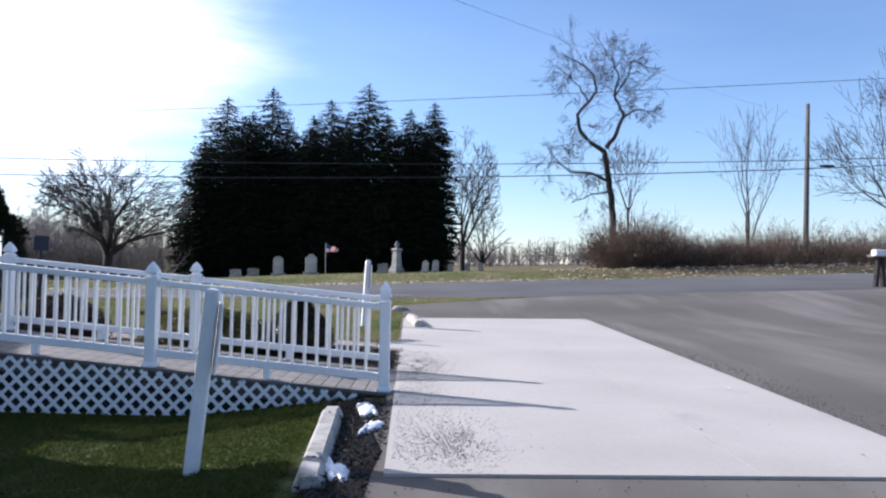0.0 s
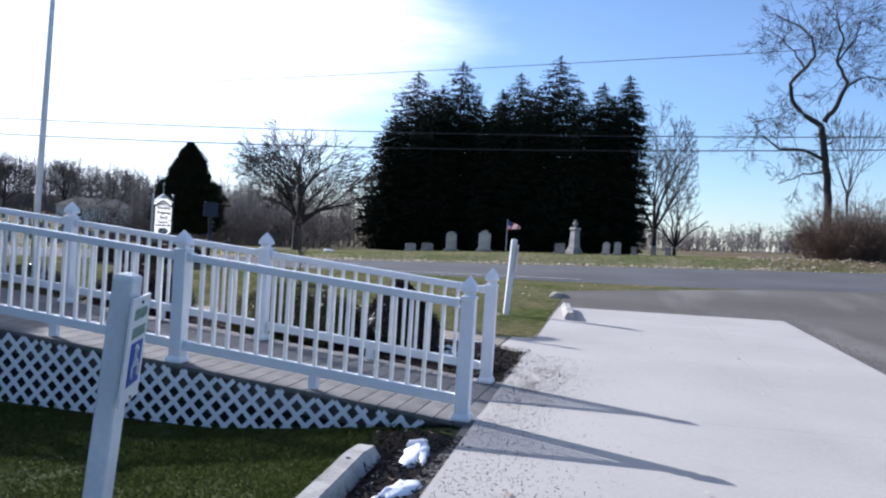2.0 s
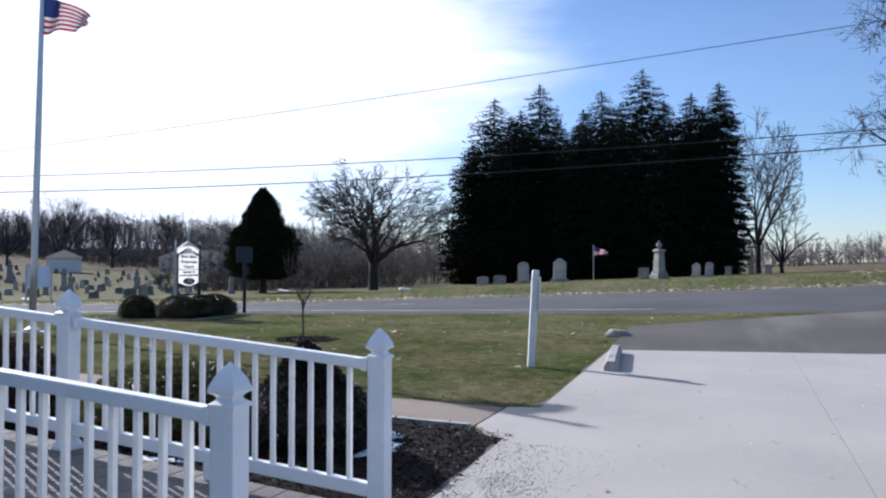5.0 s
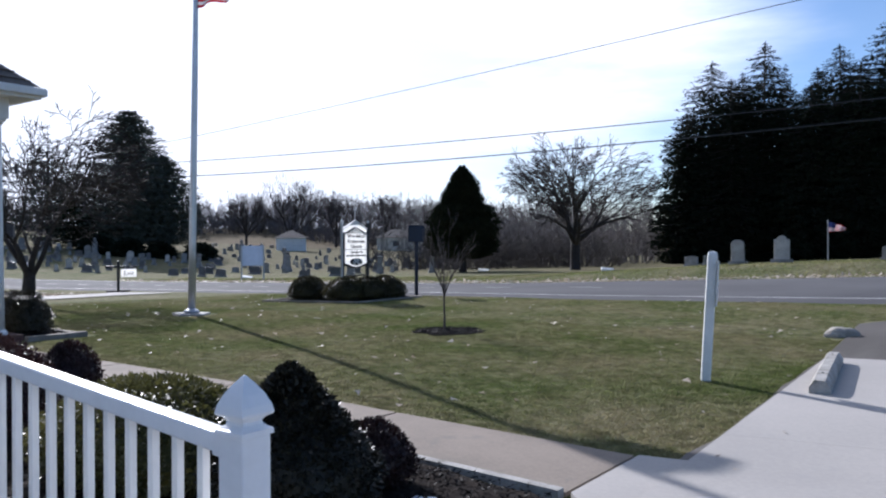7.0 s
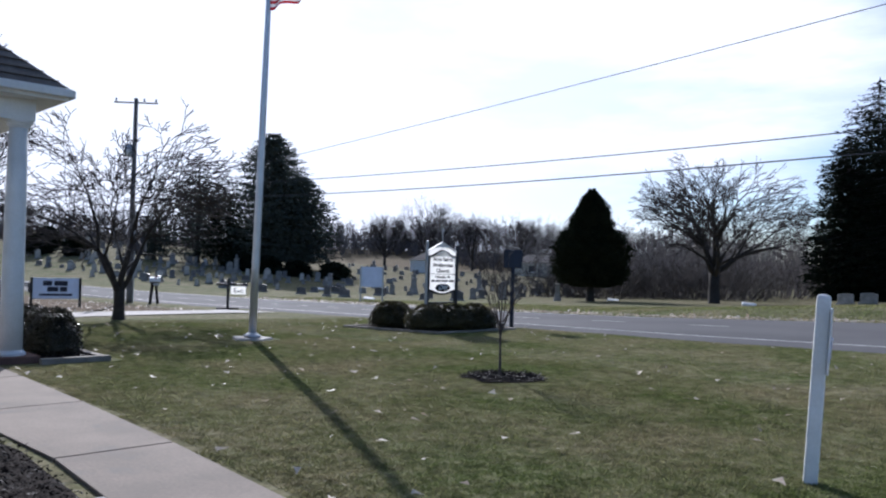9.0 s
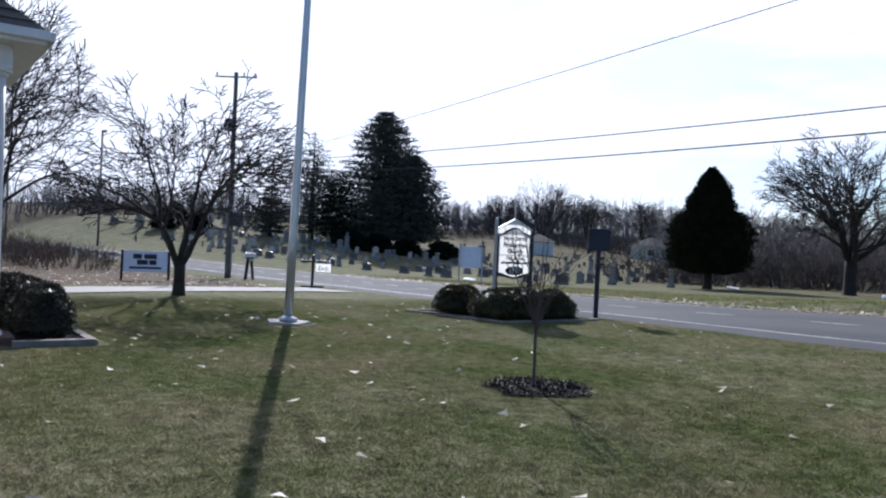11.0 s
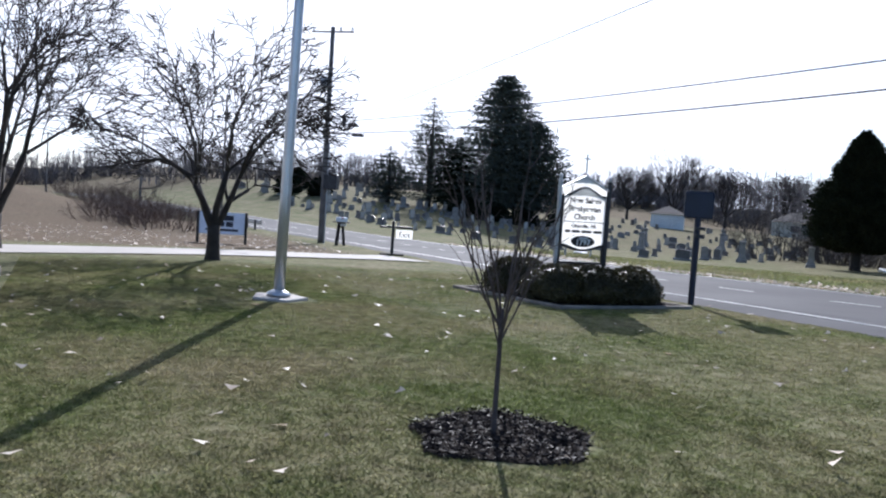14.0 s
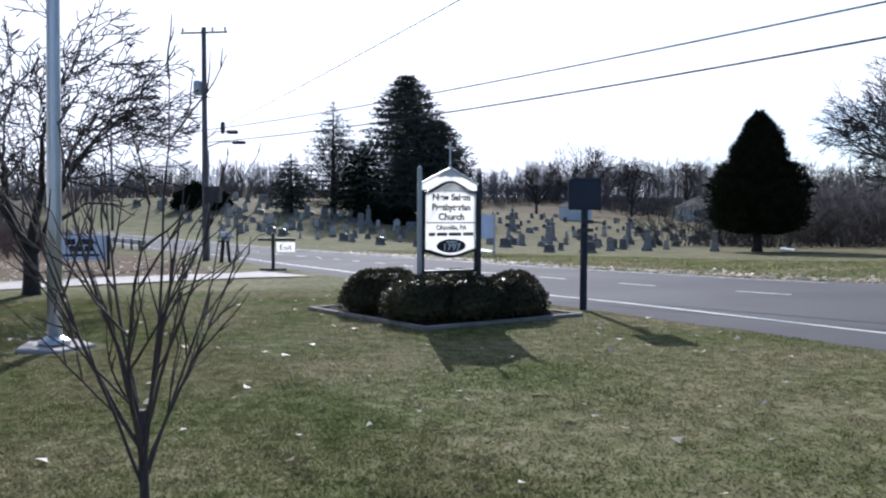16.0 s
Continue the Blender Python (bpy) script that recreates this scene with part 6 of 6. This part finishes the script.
def board_sign(place, turn, w, h, foot, label, bars):
    root = thing("board_sign", place, label, "sign", turn=turn)
    for x in (-w / 2 - 0.05, w / 2 + 0.05):
        part("post", box((0.1, 0.1, foot + h + 0.12), (x, 0, (foot + h + 0.12) / 2 - 0.1), 0.008), BLACKP if bars else GREYMETAL, root)
    pan = part("panel", box((w, 0.04, h), (0, 0, foot + h / 2), 0.005), BOARDPALE, root, "pale blue-white panel")
    for x, z, bw, bh in bars:
        part("text_bar", box((bw, 0.008, bh), (x, -0.023, foot + z)), NAVY, pan)


board_sign(g3(-34.2, 21.4), 75, 1.72, 0.86, 0.36, "white notice board with dark lettering bars on two posts", [(-0.32, 0.64, 0.34, 0.2), (0.18, 0.64, 0.5, 0.2), (-0.12, 0.40, 0.42, 0.2), (0.28, 0.40, 0.28, 0.2), (0.0, 0.17, 1.25, 0.09)])
board_sign(g3(-38.2, 41.2), 52, 1.25, 1.25, 0.9, "plain white board on legs before the cemetery", [])

# guard rail beside the far road
gr = thing("guard_rail", g3(-66, road_near(-66) - 0.9), "grey metal guard rail beside the road", "guard rail")
for i in range(12):
    x = -58 - 1.9 * i
    y = road_near(x) - 0.9
    part("post", box((0.12, 0.12, 0.8), (x + 66, y - (road_near(-66) - 0.9), ground_z(x, y) - ground_z(-66, road_near(-66) - 0.9) + 0.3)), POLEWOOD, gr)
beam = Soup()
for o in (0.0, 0.16):
    beam.tube([Vector((x + 66, road_near(x) - 0.8 - (road_near(-66) - 0.9), ground_z(x, road_near(x) - 0.9) - ground_z(-66, road_near(-66) - 0.9) + 0.46 + o)) for x in np.arange(-57, -81, -1.9)], [0.07] * 13, 5)
part("beam", beam.data(), GREYMETAL, gr)


# ---- graves ----
def stone_mesh(kind):
    """Outlines of old and new gravestones, each with a softened edge."""
    if kind == "round":
        out = [(-0.27, 0), (-0.27, 0.72)] + [(-0.27 * math.cos(a), 0.72 + 0.2 * math.sin(a)) for a in np.linspace(0.2, math.pi - 0.2, 9)] + [(0.27, 0.72), (0.27, 0)]
        d = 0.055
    elif kind == "shoulder":
        out = [(-0.29, 0), (-0.29, 0.78), (-0.20, 0.80)] + [(-0.17 * math.cos(a), 0.82 + 0.12 * math.sin(a)) for a in np.linspace(0, math.pi, 8)] + [(0.20, 0.80), (0.29, 0.78), (0.29, 0)]
        d = 0.06
    elif kind == "wide":
        out = [(-0.5, 0), (-0.5, 0.52)] + [(-0.5 + i / 8, 0.56 + 0.08 * math.sin(math.pi * i / 8)) for i in range(9)] + [(0.5, 0.52), (0.5, 0)]
        d = 0.12
    else:
        out = [(-0.26, 0), (-0.25, 0.66), (-0.22, 0.70), (0.22, 0.70), (0.25, 0.66), (0.26, 0)]
        d = 0.1
    k = len(out)
    rings = [(1.0, -d), (1.0, d)]
    vs, fs = [], []
    for y, g in ((-d, 0.965), (-d + 0.015, 1.0), (d - 0.015, 1.0), (d, 0.965)):
        vs += [(x * g, y, z * g if z > 0.1 else z) for x, z in out]
    for j in range(3):
        fs += [(j * k + i, (j + 1) * k + i, (j + 1) * k + (i + 1) % k, j * k + (i + 1) % k) for i in range(k)]
    fs += [tuple(range(k)), tuple(reversed(range(3 * k, 4 * k)))]
    return vs, fs


def gravestone(kind, material, label, scale=1.0, based=True):
    root = thing("gravestone", (0, -400, 0), label, "gravestone", "gravestones of the cemetery")
    w = {"round": 0.27, "shoulder": 0.29, "wide": 0.5, "block": 0.26}[kind]
    vs, fs = stone_mesh(kind)
    lift = 0.16 if based else -0.05
    part("tablet", ([(x * scale, y * scale, z * scale + lift) for x, y, z in vs], fs), material, root)
    if based:
        part("base", box((2 * w * scale + 0.22, 0.34, 0.26), (0, 0, 0.03), 0.015), STONES[0], root)
    return root


def obelisk(place, h, label, material, urn=True, turn=0):
    root = thing("monument", place, label, "gravestone monument", turn=turn)
    k = h / 1.75
    part("base", turned([(0.43 * k, -0.05), (0.43 * k, 0.2 * k), (0.40 * k, 0.22 * k), (0.35 * k, 0.24 * k), (0.34 * k, 0.36 * k)], square=True), material, root)
    part("shaft", turned([(0.27 * k, 0.36 * k), (0.25 * k, 0.75 * k), (0.22 * k, 1.2 * k)], square=True), material, root)
    part("cornice", turned([(0.23 * k, 1.2 * k), (0.30 * k, 1.25 * k), (0.30 * k, 1.31 * k), (0.2 * k, 1.36 * k)], square=True), material, root)
    if urn:
        part("urn", turned([(0.09 * k, 1.36 * k), (0.06 * k, 1.42 * k), (0.14 * k, 1.52 * k), (0.13 * k, 1.6 * k), (0.05 * k, 1.66 * k), (0.06 * k, 1.7 * k), (0.01, 1.75 * k)], 12), material, root, smooth=True)


KINDS = [gravestone("round", STONES[1], "old pale round-topped gravestone, weathered", 1.0), gravestone("shoulder", STONES[1], "old pale shouldered gravestone, weathered", 1.0),
         gravestone("wide", STONES[0], "grey granite double gravestone on a base", 1.0), gravestone("block", STONES[0], "plain grey upright gravestone on a base", 1.0),
         gravestone("wide", STONES[2], "dark polished granite gravestone on a base", 1.0), gravestone("round", STONES[0], "grey round-topped granite gravestone", 1.15),
         gravestone("block", STONES[2], "dark upright granite gravestone", 1.1)]
rng = random.Random(77)


def set_stone(i, x, y, turn, size=1.0):
    ob = copy_thing(KINDS[i], pose(x, y, ground_z(x, y), rng.uniform(-3, 3), rng.uniform(-3, 3), turn))
    ob.scale = (size, size, size)


# the old stones before the grove
for i, x, y, size in ((0, -8.42, 41.1, 0.95), (1, -6.78, 41.3, 1.0), (3, -2.95, 41.3, 0.62), (0, -0.35, 42.5, 0.62), (3, 0.45, 43, 0.5), (2, -10.3, 43.5, 0.6), (2, -11.5, 44.5, 0.6), (5, 1.4, 43.5, 0.42), (3, 2.1, 43.2, 0.55), (3, -3.3, 42.8, 0.6), (1, -0.9, 42.5, 0.6)):
    set_stone(i, x, y, rng.uniform(-8, 8), size)
obelisk(g3(-2.33, 40.9), 1.68, "grey stone obelisk monument with an urn", STONES[0], True, 45)
# rows of the large cemetery
rows_made = 0
for r in range(15):
    y0 = 46 + 4.1 * r
    x = -36.0 - 1.3 * r + rng.uniform(-2, 2)
    while x > -112 + 1.2 * r:
        x -= rng.choice((1.7, 2.0, 2.4, 3.4, 4.6)) * (1.0 if r < 7 else 1.5)
        y = y0 + 0.06 * (x + 60) + rng.uniform(-0.8, 0.8)
        if rng.random() < 0.83 and y > road_far(x) + 5 and math.hypot(x + 91, y - 67) > 4:
            set_stone(rng.choice((0, 1, 2, 2, 3, 3, 4, 4, 4, 5, 6, 6, 6)), x, y, 35 + rng.uniform(-14, 14), rng.uniform(0.45, 0.85))
            rows_made += 1
for i in range(70):
    x, y = rng.uniform(-140, -72), rng.uniform(42, 62)
    if y > road_far(x) + 7:
        set_stone(rng.choice((0, 1, 3, 5, 6)), x, y, 60 + rng.uniform(-15, 15), rng.uniform(0.7, 1.25))
for x, y, h in ((-37.5, 52.6, 1.7), (-33.6, 53.8, 1.5), (-52, 57, 1.9), (-60, 64, 2.2), (-66, 58, 1.8), (-74, 70, 2.6), (-85, 58, 2.2), (-57.5, 71, 2.2)):
    obelisk(g3(x, y), h, "grey stone monument among gravestones", STONES[0], h > 1.8, 40)
for k in KINDS:
    for o in (*k.children_recursive, k):
        bpy.data.objects.remove(o)
for x, y in ((-31.2, 56.9), (-19.6, 53.0), (-62.8, 54.5), (-43.5, 45.2)):
    b = part("flat_marker", box((0.75, 0.45, 0.16), (x, y, ground_z(x, y) + 0.04), 0.03, (12, 6, 30)), SIGNWHITE)
    tagged(b, "low white grave marker in the grass", "grave marker")


# ---- far houses ----
def house(place, turn, w, d, h, wallmat, label, garage):
    root = thing("house", place, label, "house", turn=turn)
    part("wall", walls_box(-w / 2, w / 2, -d / 2, d / 2, -0.5, h, 0.2).data(), wallmat, root)
    s, o, r = Soup(), 0.4, h + d * 0.24
    s.v = [Vector(p) for p in ((-w / 2 - o, -d / 2 - o, h), (w / 2 + o, -d / 2 - o, h), (w / 2 + o, d / 2 + o, h), (-w / 2 - o, d / 2 + o, h), (-w / 2 + d * 0.42, 0, r), (w / 2 - d * 0.42, 0, r))]
    s.f = [(0, 1, 5, 4), (1, 2, 5), (2, 3, 4, 5), (3, 0, 4), (3, 2, 1, 0)]
    part("roof", s.data(), SHINGLE, root, "brown hipped roof")
    for i in range(2):
        x = (-0.22 + 0.44 * i) * w
        if garage:
            dr = part("garage_door", box((w * 0.36, 0.06, h * 0.8), (x, -d / 2 - 0.02, h * 0.4), 0.01), WPAINT, root, "white garage door")
            for k in range(3):
                part("groove", box((w * 0.35, 0.02, 0.03), (x, -d / 2 - 0.055, h * (0.2 + 0.2 * k))), GREYMETAL, dr)
        else:
            wd = part("window", box((1.2, 0.05, 1.1), (x, -d / 2 - 0.02, h * 0.55), 0.01), DARKMETAL, root)
            part("window_frame", box((1.4, 0.03, 0.12), (x, -d / 2 - 0.03, h * 0.55 - 0.6)), WPAINT, wd)


house((-93.9, 96.5, ground_z(-93.9, 96.5)), 46, 4.6, 5.0, 2.0, WPAINT, "small white garage with brown hipped roof", True)
house((-101, 136, ground_z(-101, 136)), 38, 13.5, 7.0, 2.7, SOFFIT, "low tan house with brown roof behind the cemetery", False)

# ---- grass blades, fallen leaves ----
def turf_blades(label, count, x0, x1, y0, y1, keep, seed, tall=0.05, wide=0.007, step=0.1, material=None):
    """Blades strewn over a stretch of ground, their height and place read from a fine table of the land."""
    g = np.random.default_rng(seed)
    gx, gy = np.arange(x0, x1 + step, step), np.arange(y0, y1 + step, step)
    ok = np.array([[keep(a, b) for b in gy] for a in gx])
    gz = np.array([[ground_z(a, b) + 0.012 * noise.noise((a * 0.35, b * 0.35, 0)) for b in gy] for a in gx])
    thick = np.array([[0.85 + 0.45 * noise.noise((a * 0.8, b * 0.8, 5.0)) + 0.4 * noise.noise((a * 4, b * 4, 2.0)) for b in gy] for a in gx])
    x, y = g.uniform(x0, x1, count), g.uniform(y0, y1, count)
    i, j = ((x - x0) / step).astype(int), ((y - y0) / step).astype(int)
    near = ok[i, j] & (g.random(count) < np.clip((x - x0) / 3.5, 0.0, 1.0))
    x, y, i, j = x[near], y[near], i[near], j[near]
    n = len(x)
    u, v = (x - gx[i]) / step, (y - gy[j]) / step
    z = (gz[i, j] * (1 - u) + gz[i + 1, j] * u) * (1 - v) + (gz[i, j + 1] * (1 - u) + gz[i + 1, j + 1] * u) * v + 0.003
    h = tall * g.uniform(0.55, 1.3, n) * thick[i, j]
    a = g.uniform(0, math.tau, n)
    b = a + math.pi / 2 + g.uniform(-0.6, 0.6, n)
    lean = h * g.uniform(0.8, 2.6, n)
    w = wide * g.uniform(0.6, 1.4, n)
    co = np.empty((n, 3, 3))
    co[:, 0] = np.stack([x - w * np.cos(a), y - w * np.sin(a), z], 1)
    co[:, 1] = np.stack([x + w * np.cos(a), y + w * np.sin(a), z], 1)
    co[:, 2] = np.stack([x + lean * np.cos(b), y + lean * np.sin(b), z + h], 1)
    me = bpy.data.meshes.new("grass_blades")
    me.vertices.add(3 * n)
    me.vertices.foreach_set("co", co.ravel())
    me.loops.add(3 * n)
    me.loops.foreach_set("vertex_index", np.arange(3 * n, dtype=np.int32))
    me.polygons.add(n)
    me.polygons.foreach_set("loop_start", np.arange(0, 3 * n, 3, dtype=np.int32))
    me.update(calc_edges=True)
    me.materials.append(material or BLADE)
    tagged(part("grass_blades", me, None), label, "grass", kind="stuff")


def on_lawn(x, y):
    if x > -1.0 + (0.18 - 0.04 * (y - 12.7)) * 0 and y > 12.6:
        return x < lot_left(y) - 0.02 and y < road_near(x) - 0.1
    if y < walk_n(x) + 0.02 or y > road_near(x) - 0.1 or x < -21:
        return False
    return math.hypot(x + 6.25, y - 17.92) > 0.52 and math.hypot(x + 13.36, y - 18.39) > 0.5 and not (x < -11.05 and y < 14.82) and not inside(x, y, [tuple(c) for c in corners])


turf_blades("short winter grass of the lawn", 380000, -21, 4, 20, 27, on_lawn, 1, 0.012, 0.0070)
turf_blades("short winter grass of the lawn", 1000000, -21, 3, 12.6, 20, on_lawn, 2, 0.015, 0.0045)
turf_blades("short grass beside the ramp", 200000, -10, -0.9, 2.0, 7.5, lambda x, y: x < -0.92, 3, 0.03, 0.006, material=LUSHSHADE)
turf_blades("rough grass of the far verge", 50000, -50, 10, 34, 44, lambda x, y: y > road_far(x) + 0.1, 4, 0.05, 0.025, 0.25)

rng = random.Random(99)
lv = Soup()


def drop_leaf(x, y, size, lift=0.03):
    d = rnd_dir(rng)
    d.z *= 0.3
    d.normalize()
    lv.leaf(Vector((x, y, ground_z(x, y) + lift)), d, d.cross(Vector((rng.uniform(-.4, .4), rng.uniform(-.4, .4), 1))).normalized(), size, size * 0.9)


for i in range(520):
    x, y = rng.uniform(-20, 3), rng.uniform(12.8, 26)
    if on_lawn(x, y):
        drop_leaf(x, y, rng.uniform(0.04, 0.115))
for i in range(2600):
    x = rng.uniform(-48, 6)
    drop_leaf(x, road_far(x) + abs(rng.gauss(0.05, 0.5)), rng.uniform(0.09, 0.2), 0.06)
for i in range(1600):
    x = rng.uniform(5, 35)
    drop_leaf(x, road_far(x) + rng.uniform(0.2, 5.0), rng.uniform(0.1, 0.22), 0.06)
for i in range(700):
    x = rng.uniform(-50, -27)
    drop_leaf(x, rng.uniform(12, road_near(x) - 2.5), rng.uniform(0.1, 0.2))
for i in range(70):
    x, y = rng.uniform(-0.6, 3.2), rng.uniform(5.2, 18)
    drop_leaf(x, y, rng.uniform(0.03, 0.06), 0.056)
tagged(part("fallen_leaves", lv.data(), DEADLEAF), "pale dry fallen leaves scattered on grass and verge", "leaves", kind="stuff")

gv = Soup()
for i in range(6500):
    u, v = abs(rng.gauss(0, 0.35)), rng.uniform(4.9, 11.2)
    if rng.random() < 0.35 + 0.65 * max(0, noise.noise((u * 2, v * 1.1, 7)) + 0.3):
        x = -0.25 - 0.04 * (v - 4.9) + u
        r = rng.uniform(0.002, 0.0055)
        n0 = len(gv.v)
        c = Vector((x, v, SLAB_TOP + r * 0.5))
        gv.v += [c + Vector((r, 0, 0)), c + Vector((-r * 0.6, r * 0.8, 0)), c + Vector((-r * 0.6, -r * 0.8, 0)), c + Vector((0, 0, r * 0.8)), c - Vector((0, 0, r * 0.5))]
        gv.f += [(n0, n0 + 1, n0 + 3), (n0 + 1, n0 + 2, n0 + 3), (n0 + 2, n0, n0 + 3)]
for i in range(6500):
    x, v = rng.gauss(0.16, 0.15), rng.gauss(5.40, 0.42)
    if i > 2800:
        x, v = rng.gauss(-0.2, 0.17), rng.gauss(9.5, 0.6)
    if noise.noise((x * 7, v * 3, 3)) < rng.uniform(-0.5, 0.3) or x < -0.35 - 0.04 * (v - 4.9):
        continue
    r = rng.uniform(0.002, 0.006)
    n0 = len(gv.v)
    c = Vector((x, v, SLAB_TOP + r * 0.4))
    gv.v += [c + Vector((r, 0, 0)), c + Vector((-r * 0.6, r * 0.8, 0)), c + Vector((-r * 0.6, -r * 0.8, 0)), c + Vector((0, 0, r * 0.8))]
    gv.f += [(n0, n0 + 1, n0 + 3), (n0 + 1, n0 + 2, n0 + 3), (n0 + 2, n0, n0 + 3)]
for i in range(1500):
    v = rng.uniform(3.2, 7.2)
    x = rng.uniform(-0.68, -0.34)
    r = rng.uniform(0.006, 0.016)
    n0 = len(gv.v)
    c = Vector((x, v, ground_z(x, v) + 0.028 + r * 0.3))
    gv.v += [c + Vector((r, 0, 0)), c + Vector((-r * 0.6, r * 0.8, 0)), c + Vector((-r * 0.6, -r * 0.8, 0)), c + Vector((0, 0, r * 0.8))]
    gv.f += [(n0, n0 + 1, n0 + 3), (n0 + 1, n0 + 2, n0 + 3), (n0 + 2, n0, n0 + 3)]
for i in range(2200):
    v = rng.uniform(3.2, 20)
    x = rng.uniform(-0.2, 3.6) if v < 4.85 else 3.5 + abs(rng.gauss(0, 0.25))
    r = rng.uniform(0.004, 0.011)
    n0 = len(gv.v)
    c = Vector((x, v, ground_z(x, v) + 0.025 + r * 0.3))
    gv.v += [c + Vector((r, 0, 0)), c + Vector((-r * 0.6, r * 0.8, 0)), c + Vector((-r * 0.6, -r * 0.8, 0)), c + Vector((0, 0, r * 0.8))]
    gv.f += [(n0, n0 + 1, n0 + 3), (n0 + 1, n0 + 2, n0 + 3), (n0 + 2, n0, n0 + 3)]
tagged(part("gravel_grit", gv.data(), GRIT), "scattered gravel grit along the slab's edge", "gravel", kind="stuff")
